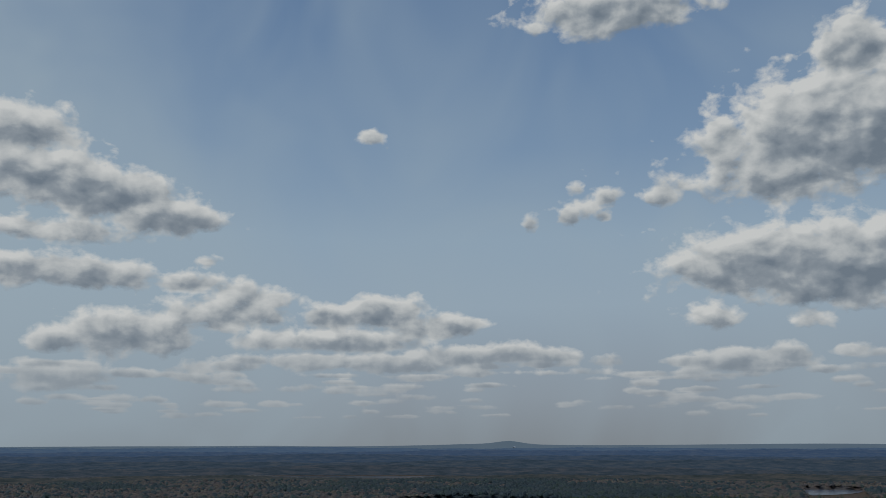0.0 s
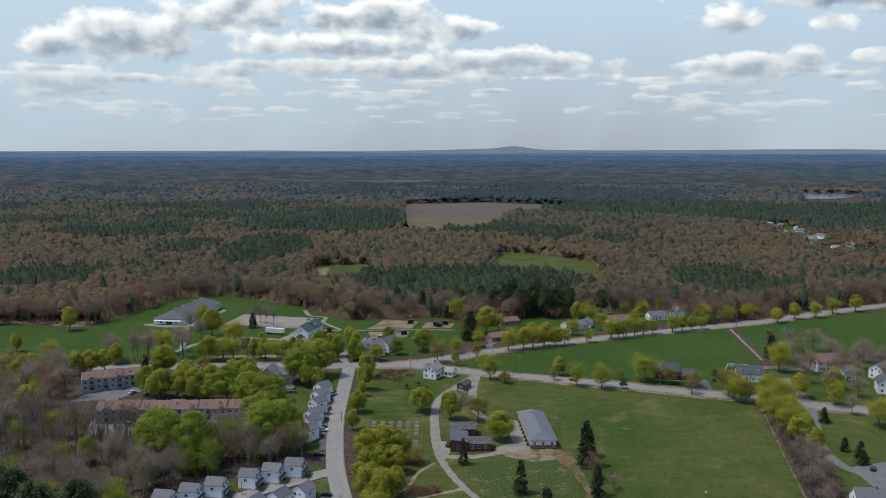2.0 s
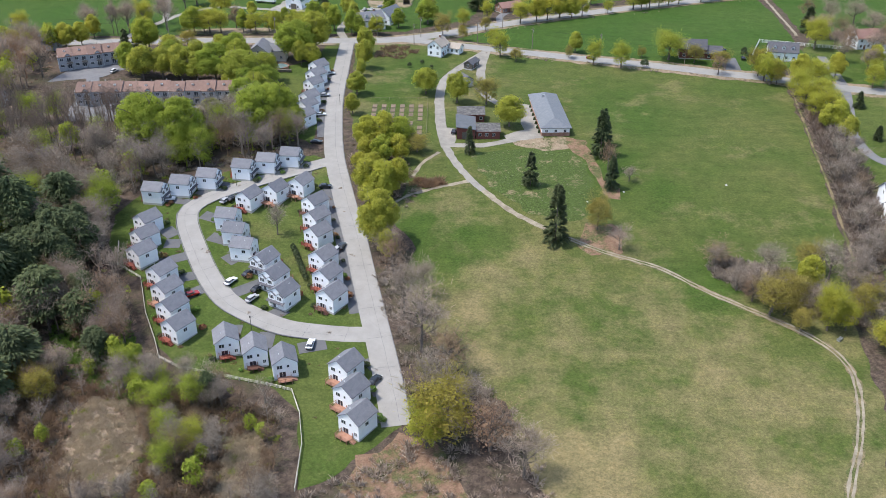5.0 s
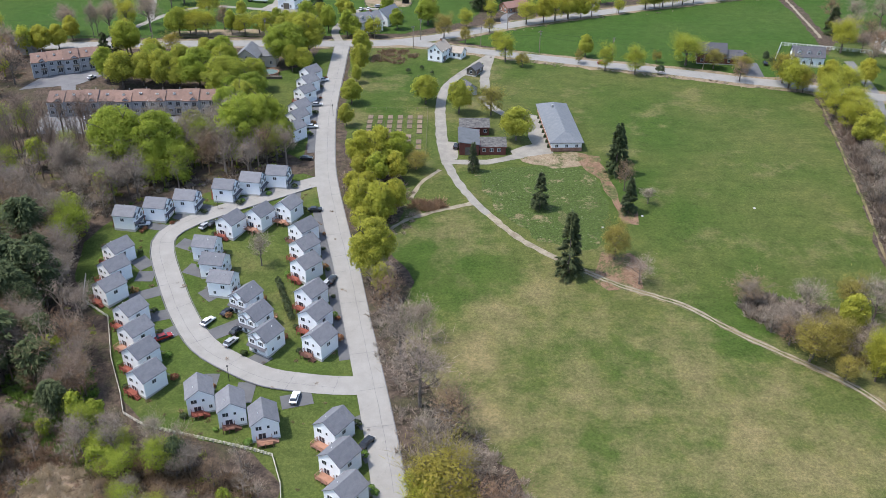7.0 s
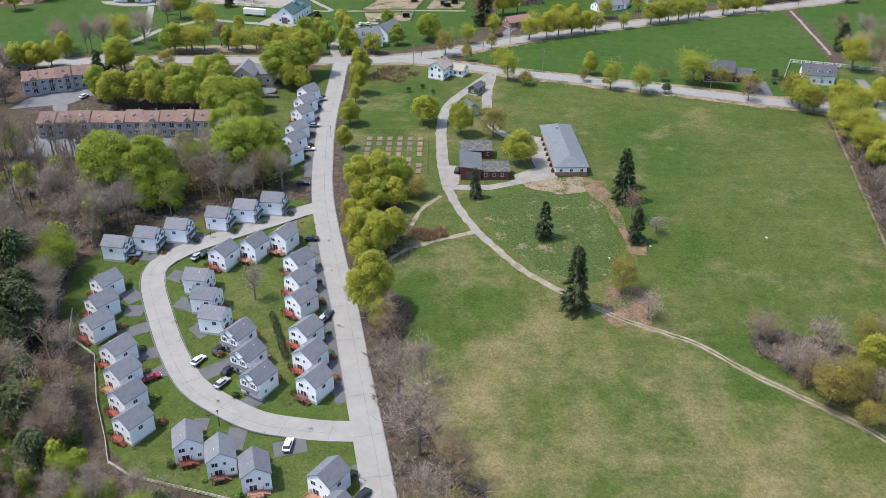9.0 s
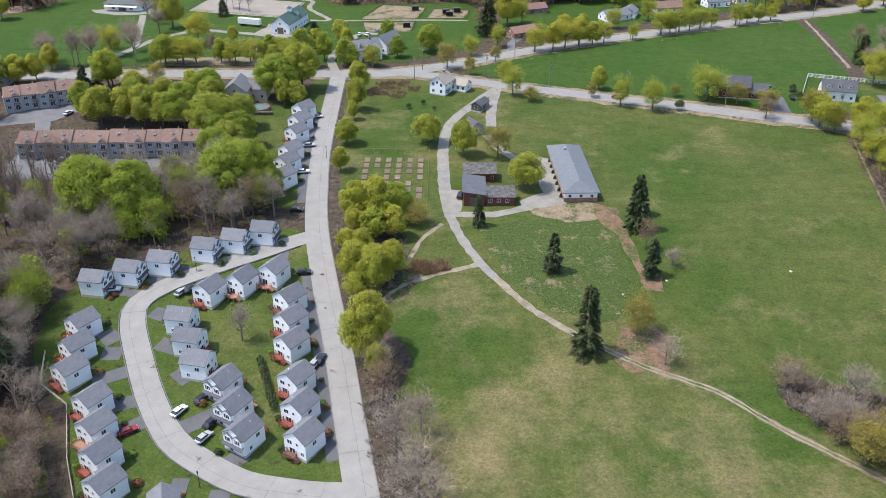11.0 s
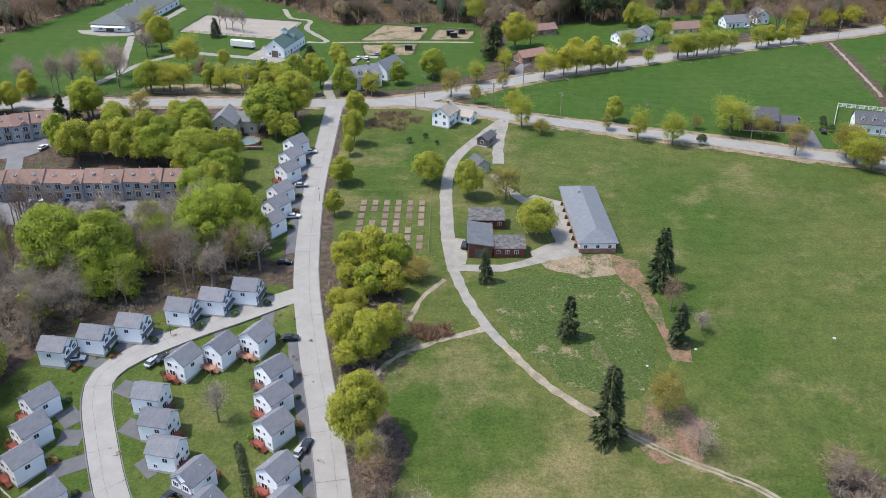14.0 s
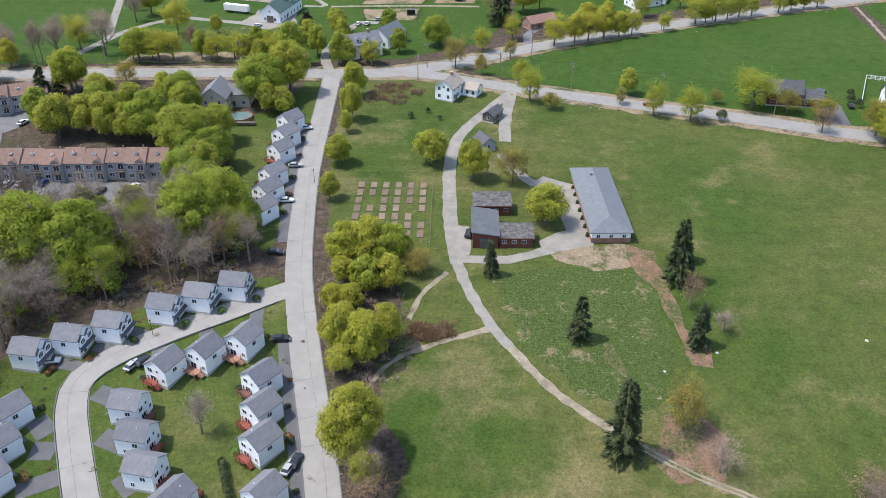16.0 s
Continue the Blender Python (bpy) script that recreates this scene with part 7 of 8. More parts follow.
def leafy_crown(seed, h, w, n, size, core=True):
    """Leaf clusters over many small uneven lobes round a close inner mass."""
    r = np.random.default_rng(seed)
    lobes = []
    stretch = r.uniform(0.82, 1.12, 3)
    for k in range(64 if n < 12000 else 120):
        u = r.normal(size=3)
        u /= np.linalg.norm(u)
        u[2] = abs(u[2]) if u[2] < -0.75 else u[2]
        q = r.uniform(0.72, 1.0)
        s = r.uniform(0.075, 0.16) * (1.0 if n < 12000 else 0.8)
        u *= stretch
        lobes.append((u[0] * q * 0.36 * w, u[1] * q * 0.36 * w, (0.51 + u[2] * q * 0.37) * h, s * w))
    lobes = np.array(lobes)
    pick = r.choice(len(lobes), n, p=lobes[:, 3] ** 2 / (lobes[:, 3] ** 2).sum())
    c, d = dome(n, r, -0.6)
    c = lobes[pick, :3] + c * lobes[pick, 3:4] * (1, 1, 0.95)
    out = (c - (0, 0, 0.45 * h)) / (0.5 * w, 0.5 * w, 0.45 * h)
    q = leaf_cards(c, 0.6 * d + 0.6 * out, size * r.uniform(0.55, 1.45, n), r, 0.8, 0.4, 0.1)
    if core:  # the leaves within
        c, d = dome(n // 4, r, -0.9)
        c = c * (0.34 * w, 0.34 * w, 0.34 * h) * r.uniform(0.7, 1.0, (n // 4, 1)) + (0, 0, 0.5 * h)
        q = np.concatenate([q, leaf_cards(c, d, 1.5 * size * r.uniform(0.7, 1.4, n // 4), r, 0.8, 0.5)])
    if core:
        ball = bmesh.new()
        bmesh.ops.create_icosphere(ball, subdivisions=2, radius=1.0)
        for v in ball.verts:
            v.co = Vector((v.co.x * 0.22 * w, v.co.y * 0.22 * w, v.co.z * 0.24 * h + 0.5 * h)) * (1 + 0.12 * noise.noise(v.co * 2.2 + Vector((seed, 0, 0))))
        q = np.concatenate([np.array([[tuple(v.co) for v in f.verts] for f in ball.faces]), q])
        ball.free()
    return q


def twig_crown(seed, h, w, n, tips, length, thin):
    """Fine twigs fanning out from the branch tips."""
    r = np.random.default_rng(seed)
    base = np.array([tuple(t) for t in tips])[r.choice(len(tips), n)]
    base = base + r.normal(size=(n, 3)) * (0.08 * w, 0.08 * w, 0.06 * h)
    d = r.normal(size=(n, 3)) * (1, 1, 0.6) + (0, 0, 0.7) + base * (0.09, 0.09, 0)
    d /= np.linalg.norm(d, axis=1, keepdims=True)
    s = np.cross(d, r.normal(size=(n, 3)))
    s /= np.linalg.norm(s, axis=1, keepdims=True)
    ln = (length * r.uniform(0.5, 1.3, n))[:, None]
    return np.stack([base - s * thin, base + s * thin, base + d * ln], 1)


def spruce_crown(seed, h, w, n, ragged=0.25):
    """Drooping sprays in uneven whorls round a stem, shorter towards the tip."""
    r = np.random.default_rng(seed)
    many = 120 if ragged < 0.5 else 110
    ba, bl = r.uniform(0, math.tau, many), r.uniform(0.05, 0.99, many) ** 0.9
    br = w / 2 * (1.03 - bl) ** 0.75 * r.uniform(1 - ragged, 1.12, many)
    if ragged >= 0.5:
        bl = 0.3 + 0.7 * bl
        br = w / 2 * np.sqrt(np.clip(1.02 - (2 * (bl - 0.3) / 0.7 - 0.8) ** 2 / 1.7, 0.03, 1)) * r.uniform(0.45, 1.1, many)
    k = r.integers(0, many, n)
    t = r.uniform(0.1, 1.0, n) ** 0.7
    a = ba[k] + r.normal(0, 0.13 if ragged < 0.5 else 0.3, n) * (1.3 - 0.6 * t)
    reach = br[k] * t
    c = np.stack([np.cos(a) * reach, np.sin(a) * reach, h * bl[k] - reach * 0.28 + r.normal(0, (0.014 if ragged < 0.5 else 0.026) * h, n)], 1)
    d = np.stack([np.cos(a), np.sin(a), r.normal(-0.3, 0.3, n)], 1)
    size = (0.06 if ragged < 0.5 else 0.04) * w * r.uniform(0.6, 1.4, n)
    side = np.stack([-np.sin(a), np.cos(a), r.normal(0, 0.5, n)], 1) * (size * 0.5)[:, None]
    return np.stack([c - side, c + side, c + d * size[:, None] * 1.8], 1)


def make_tree(kind, seed, name, label, crown_material, h=12.0, w=11.0, n=1300, group=""):
    r = random.Random(seed)
    t = thing(name, label, "tree", group=group)
    if kind == "leafy":
        bm, tips = skeleton_of(r, h, w, 8)
        q = leafy_crown(seed, h, w, n, 0.021 * w if n < 6000 else 0.0155 * w if n < 12000 else 0.0105 * w)
    elif kind == "bare":
        bm, tips = skeleton_of(r, h, w, 11, True)
        q = twig_crown(seed, h, w, n, tips, 0.15 * h, 0.04)
    elif kind == "budding":
        bm, tips = skeleton_of(r, h, w, 9, True)
        q = np.concatenate([twig_crown(seed, h, w, n // 2, tips, 0.12 * h, 0.03), leafy_crown(seed, h, w, n // 2, 0.017 * w, False)])
    else:
        bm = tube(bmesh.new(), (0, 0, -0.6), (0, 0, h * 0.97), 0.02 * h, 0.003 * h, 7)
        q = spruce_crown(seed, h, w, n, 0.35 if kind == "spruce" else 0.75)
    part("trunk", bm, M_BARK, t)
    part("crown", fill(bpy.data.meshes.new("crown"), q, None), crown_material, t)
    return t


SPARE = {}
rt = random.Random(9)


def plant(kind, x, y, h, w):
    """Sets a tree of a kind; each kind has a few models, turned and scaled."""
    spec = {"maple": ("leafy", "maple_tree", "maple in bright yellow-green spring leaf", M_MAPLE, 12.0, 11.0, 4000, 4),
            "green": ("leafy", "leafy_tree", "broad tree in fresh green spring leaf", M_GREENTREE, 12.0, 11.0, 4000, 4),
            "airy": ("budding", "budding_tree", "slender tree in thin yellow-green spring leaf", M_MAPLE, 12.0, 9.0, 6400, 4),
            "sapling": ("budding", "budding_tree", "young tree in thin fresh green leaf", M_GREENTREE, 12.0, 9.0, 4200, 4),
            "gold": ("budding", "budding_tree", "tree with golden spring buds on thin twigs", M_GOLD, 12.0, 11.0, 5200, 4),
            "bare": ("bare", "bare_tree", "leafless grey-brown tree with fine twigs", M_TWIGS, 12.0, 10.0, 1400, 5),
            "red": ("budding", "budding_tree", "reddish-brown budding tree with thin twigs", M_BUDS, 12.0, 10.0, 1700, 4),
            "spruce": ("spruce", "spruce_tree", "dark green spruce with drooping branches", M_NEEDLES, 15.0, 7.0, 3600, 3),
            "pine": ("pine", "pine_tree", "tall dark green ragged white pine", M_PINE, 20.0, 13.0, 5200, 3)}[kind]
    form, name, label, mat, h0, w0, n, many = spec
    if form == "leafy":
        n = 22000 if w > 14.5 else 9000 if w > 10 else 5000
    if form == "leafy" and w > 1.2 * h:
        plant(kind, x - 0.18 * w, y + rt.uniform(-2, 2), h, 0.7 * w)
        plant(kind, x + 0.18 * w, y + rt.uniform(-2, 2), h * rt.uniform(0.8, 0.95), 0.66 * w)
        return
    if form == "leafy":
        h *= 1.08
    i = rt.randrange(many)
    m = Matrix.Translation((x, y, lz(x, y))) @ Matrix.Rotation(rt.uniform(0, math.tau), 4, "Z") @ Matrix.Diagonal((w / w0 * rt.uniform(0.88, 1.1), w / w0 * rt.uniform(0.88, 1.1), h / h0, 1))
    if (kind, n, i) not in SPARE:
        SPARE[kind, n, i] = t = make_tree(form, 100 * i + len(kind), name, label, mat, h0, w0, n, name.replace("_", " ") + "s")
        t.matrix_basis = m
    else:
        b = SPARE[kind, n, i]
        c = copy_thing(b, Matrix())
        c.matrix_basis = m


STREET_MAPLES = [(-37, 364, 9.7, 10.7), (-37, 342, 8.5, 7.6), (-8, 365, 11, 11.8), (5, 355, 13, 13), (25, 329, 12, 12.6), (-36, 395, 13.8, 10.1), (-37, 414, 13.3, 11.5), (-37, 386, 7.7, 5.7)]
GROVE = [(-28, 300, 8, 8), (-22, 297, 10, 10), (-16, 297, 10, 10), (-25, 290, 7, 8), (-25, 274, 8, 8), (-19, 273, 9, 10), (-26, 284, 7, 6), (-28, 308, 12.5, 11.5), (-22, 308, 14, 13), (-16, 307, 12.5, 12.4), (-28, 290, 7.07, 9.27), (-26, 276, 11.9, 11.8), (-20, 272, 13.5, 12.4), (-15, 277, 12.2, 9.52), (-25, 269, 6.96, 7.69), (-20, 245, 18.5, 16.5), (-17, 237, 10.9, 8.05)]
TOWN_TREES = [(-100, 304, 20.6, 29.2), (-110, 306, 18.6, 17.3), (-89, 327, 10.3, 10.6), (-70, 315, 18.6, 17.9), (-64, 322, 18.6, 18.4), (-73, 336, 13.4, 15.9), (-86, 366, 16.5, 19.4), (-75, 360, 12.6, 15.1), (-90, 377, 11.4, 11.9), (-137, 386, 12.3, 17.3), (-128, 382, 14.1, 18.4), (-112, 381, 14, 18.3), (-100, 379, 15.1, 18.1), (-96, 402, 13.2, 13), (-56, 321, 10, 8.32)]
TOWN_MAPLES = [(-182, 423, 11, 11), (-176, 427, 10, 10), (-141, 420, 14, 13), (-126, 404, 11, 12), (-104, 408, 10, 10), (-92, 392, 13, 14), (-83, 371, 14, 15), (-82, 358, 12, 12), (-119, 393, 11.7, 14.7), (-108, 395, 11.6, 17), (-141, 416, 15.5, 14.8), (-69, 407, 16.2, 19.4), (-61, 417, 17.5, 16.7), (-63, 400, 9.91, 12.9), (-175, 441, 10.1, 9.61), (-80, 346, 13, 14.6), (-76, 349, 13.4, 13), (-76, 329, 12.4, 13), (-78, 378, 12.4, 13)]
NORTH_TREES = [(-238, 530, 15, 14), (-243, 470, 11, 9), (-216, 452, 10, 9), (-62, 470, 11, 10), (-48, 470, 11, 9), (-43, 447, 10, 8), (-34, 447, 9, 8), (-24, 462, 10, 9), (-30, 487, 11, 9), (-103, 453, 11, 9), (-78, 447, 10, 9), (-36, 450, 8, 7), (-130, 451, 11, 9.5), (-123, 453, 10, 9), (-121, 483, 15, 14), (-99, 452, 9, 8), (-90, 454, 9.5, 8), (-74, 455, 10, 9), (-67, 453, 11, 10), (-52, 484, 10, 9)]
NORTH_TREES += [(-46, 453, 9, 8), (-57, 457, 13, 11), (-9, 475, 10, 9), (-105, 486, 8, 7), (-127, 449, 13.3, 12.9), (-119, 449, 12.6, 11.7), (-114, 451, 11, 10.6), (-85, 450, 11.2, 8.9), (-81, 465, 9.3, 12.2), (-72, 450, 9.1, 10.6), (-96, 450, 11, 8), (-47, 448, 12.8, 9.3), (-53, 490, 10.5, 11.7), (-9, 470, 13, 14.8), (10, 464, 9, 7.8), (-156, 463, 13, 11), (-142, 513, 17, 15), (-154, 533, 15, 8.5), (-65, 446, 17, 11.5), (30, 520, 17, 16)]
NORTH_TREES += [(23, 480, 10, 7.6), (38, 526, 11, 8.4)]
ROAD_TREES = [(55, 478, 12, 11), (75, 487, 10, 8), (111, 505, 11, 10), (122, 510, 10, 9), (56, 496, 12, 11), (66, 500, 11, 10), (135, 517, 9, 8), (156, 526, 10, 9), (163, 529, 9, 8), (84, 515, 10, 9), (105, 530, 11, 10), (128, 540, 10, 9), (196, 556, 11, 10), (212, 565, 11, 11), (245, 566, 11, 11), (280, 585, 11, 11), (40, 471, 12, 11), (49, 475, 12.5, 11.5), (62, 482, 13, 12.5), (69, 484, 11, 10)]
ROAD_TREES += [(90, 493, 7.7, 6.5), (106, 503, 11.5, 12.5), (116, 507, 11.5, 10.5), (128, 513, 10.5, 9.5), (149, 522, 10.5, 9.5), (170, 531, 8.6, 7.6), (178, 552, 12.6, 14.5), (94, 562, 13, 10.5), (102, 558, 10.9, 11.9), (141, 572, 11, 10.6), (228, 553, 10, 10), (262, 571, 10, 10), (300, 593, 11, 10)]
SE_TREES = [(62, 418, 9.5, 9.7), (68, 400, 10.9, 7.4), (80, 396, 11.5, 9.9), (104, 407, 12.5, 15), (115, 403, 8.4, 9.5), (58, 409, 6.3, 4.6), (144, 376, 10.5, 9.6), (26, 411, 11.8, 8.5), (23, 427, 8.8, 7.1)]
HEDGE_TREES = [(148, 362, 11, 10), (147, 350, 11, 10), (146, 338, 10, 9), (146, 326, 10, 9), (151, 369, 11, 10), (153, 332, 10, 9), (155, 379, 12.4, 12), (160, 372, 12, 12.5), (154, 352, 11.6, 11.9), (152, 340, 11.3, 11.6), (150, 325, 12, 11.2), (150, 315, 9.8, 8.8), (140, 381, 12.5, 13), (142, 377, 11, 11), (172, 383, 11.3, 10.3), (184, 372, 11, 10), (178, 424, 15, 15), (190, 344, 12, 13), (200, 352, 12, 13), (194, 395, 11, 12)]
THICKET = [(106, 232, 10, 9.4), (103, 207, 13, 7.8), (115, 197, 9.2, 10.6), (113, 187, 10.8, 8.7), (124, 180, 11, 9), (122, 200, 10, 9)]
for group, kinds_of in ((STREET_MAPLES, ("maple",)), (GROVE, ("maple", "maple", "green")), (TOWN_TREES, ("green", "green", "maple")), (TOWN_MAPLES, ("maple", "green")), (NORTH_TREES, ("maple", "green", "airy", "airy")), (ROAD_TREES, ("maple", "airy", "airy")), (SE_TREES, ("maple", "airy", "airy", "gold")), (HEDGE_TREES, ("maple", "airy")), (THICKET, ("airy", "gold"))):
    grow = 1.12 if group in (TOWN_TREES, TOWN_MAPLES) else 1.0
    for x, y, h, w in group:
        plant(rt.choice(kinds_of), x, y, h * grow, w * grow)
GOLDS = [(17, 353, 11.2, 11.3), (48, 254, 11, 10), (-10, 305, 6.6, 8.7), (-1, 445, 11.4, 9.2), (9, 437, 8.2, 5.9), (21, 456, 7, 6.2), (126, 399, 6.8, 10.3), (139, 386, 12.5, 11.9), (92, 410, 5.2, 4.7), (89, 212, 12, 11), (96, 214, 11, 9.6), (113, 210, 11, 9.5), (-80, 352, 11, 10), (-124, 425, 8, 10), (33, 405, 6, 7)]
for x, y, h, w in GOLDS:
    plant("gold", x, y, h, w)
BARES = [(-182, 454, 13, 10), (-166, 449, 14, 6), (-165, 462, 13, 10), (-148, 471, 13, 10), (-161, 474, 10, 9), (-160, 530, 12, 9), (-152, 521, 11, 8), (-116, 551, 12, 6), (-110, 548, 11, 6), (-52, 251, 9.5, 7), (53, 243, 7, 8), (63, 283, 5, 6), (57, 291, 10, 7), (-179, 448, 12.7, 11.3), (-167, 446, 15.5, 5.6), (-161, 452, 14, 10.7), (-143, 456, 17, 12), (-124, 556, 13, 6), (-120, 554, 12, 6), (-108, 460, 12, 9.7)]
BARES += [(-146, 503, 11.8, 10.7), (122, 388, 8.7, 9.9), (-6, 196, 17, 14), (-11, 212, 16, 13), (-15, 229, 13, 11), (1, 187, 13, 13), (10, 160, 13, 14), (17, 152, 12, 11), (-17, 238, 10, 8.7)]
MORE_BARES = [(81, 237, 6, 12), (88, 221, 9, 11.5), (110, 226, 12, 13), (116, 221, 14, 10), (5, 172, 10, 11), (-3, 178, 12, 10), (-6, 220, 11, 9), (125, 236, 10, 9), (129, 252, 9, 8), (132, 266, 9, 8), (135, 282, 9, 8), (139, 296, 9, 9), (142, 308, 9, 8), (127, 214, 11, 9), (130, 226, 11, 10), (195, 480, 11, 12), (205, 474, 11, 12), (216, 470, 12, 12)]
YARD_BARES = [(200, 412, 11, 10), (192, 419, 11, 10), (206, 400, 9, 9), (211, 416, 10, 9), (196, 427, 10, 9), (188, 425, 9, 8), (222, 399, 10, 9), (232, 424, 12, 11), (186, 440, 12, 12), (196, 437, 12, 11), (184, 405, 10, 9), (200, 383, 9, 9), (190, 392, 10, 10), (212, 424, 11, 10), (222, 428, 12, 11), (231, 441, 12, 12), (215, 446, 12, 12), (226, 404, 10, 10), (146, 300, 8, 7), (143, 290, 8, 7), (138, 274, 8, 7), (134, 258, 8, 7), (131, 243, 8, 8), (186, 360, 9, 8)]
for x, y, h, w in BARES + MORE_BARES + YARD_BARES:
    plant("bare" if rt.random() < 0.8 else "red", x, y, h, w)
for kind, x, y, h, w in (("maple", 103, 223, 11, 8), ("airy", 102, 205, 12, 8), ("red", 90, 213, 8, 8), ("bare", 83, 223, 7, 7), ("bare", 94, 230, 9, 10), ("bare", 80, 235, 6, 6), ("gold", 93, 212, 8, 8), ("airy", 107, 205, 9, 7), ("bare", 101, 212, 9, 9), ("bare", 113, 220, 9, 9), ("red", 86, 218, 7, 8), ("gold", 95, 205, 7, 7)):
    plant(kind, x, y, h, w)
for kind, x, y, h, w in (("sapling", -160, 331, 12, 10), ("sapling", -152, 334, 11, 9), ("gold", -200, 412, 12, 11), ("bare", -178, 384, 15, 13), ("sapling", -170, 322, 11, 9), ("green", -136, 306, 11, 10), ("sapling", -128, 312, 10, 8), ("sapling", -142, 296, 12, 10), ("sapling", -67, 173, 8, 8), ("sapling", -60, 175, 9, 7), ("sapling", -63, 164, 8, 8), ("airy", -57, 160, 8, 8), ("sapling", -73, 179, 7, 6), ("pine", -56, 176, 9, 5), ("gold", -103, 182, 9, 8), ("gold", -96, 176, 9, 9), ("sapling", -108, 190, 9, 8), ("pine", -96, 203, 13, 10), ("pine", -88, 192, 10, 8), ("sapling", -110, 216, 12, 10), ("green", -116, 240, 13, 11), ("sapling", -108, 262, 13, 11), ("red", -112, 250, 12, 10)):
    plant(kind, x, y, h, w)
plant("gold", -1, 163, 16, 16)
plant("airy", -4, 161, 12, 11)
plant("red", 17, 505, 17, 14)
plant("red", 209, 420, 12, 12)
plant("red", -162, 566, 10, 9)
SPRUCES = [(34, 247, 19.5, 8.6), (29, 280, 12.5, 5.5), (9, 304, 10.5, 4.2), (56, 302, 18, 7.6), (59, 311, 12, 6), (56, 278, 12, 5.6), (-147, 406, 14.5, 7.5), (-146, 416, 9.5, 5.2), (19, 501, 18, 12), (-64, 477, 12.5, 9), (-122, 539, 10, 6.9), (186, 455, 13, 9), (162, 316, 6, 4.5), (165, 309, 7, 5), (163, 303, 6, 4.5), (169, 350, 7, 5)]
for x, y, h, w in SPRUCES:
    plant("spruce", x, y, h, w * 1.08)
PINES = [(-126, 241, 25, 17), (-123, 215, 23, 18), (-106, 207, 18, 15), (-142, 257, 22, 17), (-111, 232, 20, 14), (-105, 185, 15, 14), (-98, 212, 13, 11), (-106, 172, 16, 13), (-134, 228, 24, 17), (-140, 205, 22, 17), (-118, 255, 19, 14), (-152, 232, 24, 18), (-128, 188, 20, 16)]
for x, y, h, w in PINES + [(38, 574, 22, 11), (47, 582, 24, 12), (57, 572, 23, 11), (66, 578, 25, 12), (74, 570, 23, 11), (82, 576, 24, 12), (91, 572, 22, 11), (30, 584, 22, 11), (52, 590, 26, 12), (70, 592, 26, 12), (86, 590, 25, 12), (16, 588, 18, 8), (-12, 584, 18, 8), (-30, 590, 19, 8), (114, 580, 19, 10), (-78, 600, 17, 8)]:
    plant("pine", x, y, h, w)
for kind, x, y, h, w in (("airy", -92, 618, 12, 13), ("airy", -100, 624, 11, 11), ("sapling", -50, 578, 9, 8), ("sapling", -36, 580, 8, 8), ("sapling", -62, 582, 8, 7), ("airy", 12, 566, 15, 13), ("sapling", 102, 580, 10, 9), ("gold", 132, 584, 9, 8), ("sapling", 158, 590, 10, 8), ("gold", 20, 560, 11, 8)):
    plant(kind, x, y, h, w)

# woods west of the close
SLIM_GROVE = [(-176, 298), (-150, 292), (-116, 300), (-112, 318), (-118, 337), (-176, 338)]
WEST = [(-330, 130), (-330, 430), (-262, 425), (-190, 345), (-178, 330), (-78, 330), (-62, 324), (-50, 306), (-60, 301), (-78, 291), (-102, 280), (-108, 262), (-105, 246), (-100, 233), (-91, 226), (-85, 210), (-79, 198), (-69, 185), (-53, 181), (-41, 177), (-37, 168), (-35, 130)]
rw = np.random.default_rng(31)
wx, wy = rw.uniform(-260, -35, 2400), rw.uniform(140, 420, 2400)
ok = inside(WEST, wx, wy) & (-wx < 0.58 * wy + 24)
edge = ~inside(REEDS, wx, wy) & ~inside(REEDS_B, wx, wy) & ~inside(SLIM_GROVE, wx, wy)
for poly in (CLOSE_LAWN, TOWN_YARD):
    edge &= ~inside([(a[0] * 1.0, a[1]) for a in poly], wx, wy)
for x, y in [(a, b) for a, b, k, e in zip(wx, wy, ok, edge) if k and e][:300]:
    near_low = y < 200 and x > -110
    v = noise.noise(Vector((x * 0.02, y * 0.02, 4.0)))
    kind = "pine" if v > 0.3 and x < -105 and y < 262 else rt.choice(("bare", "bare", "bare", "red", "red", "sapling") if near_low else ("bare", "bare", "bare", "bare", "red", "sapling"))
    s = rt.uniform(0.4, 0.75) if near_low else rt.uniform(0.7, 1.15)
    if -150 < x < -60 and 318 < y < 334:
        kind, s = "bare", rt.uniform(0.8, 1.1)
    plant(kind, x, y, 13 * s * (1.3 if kind == "pine" else 1), 10 * s)


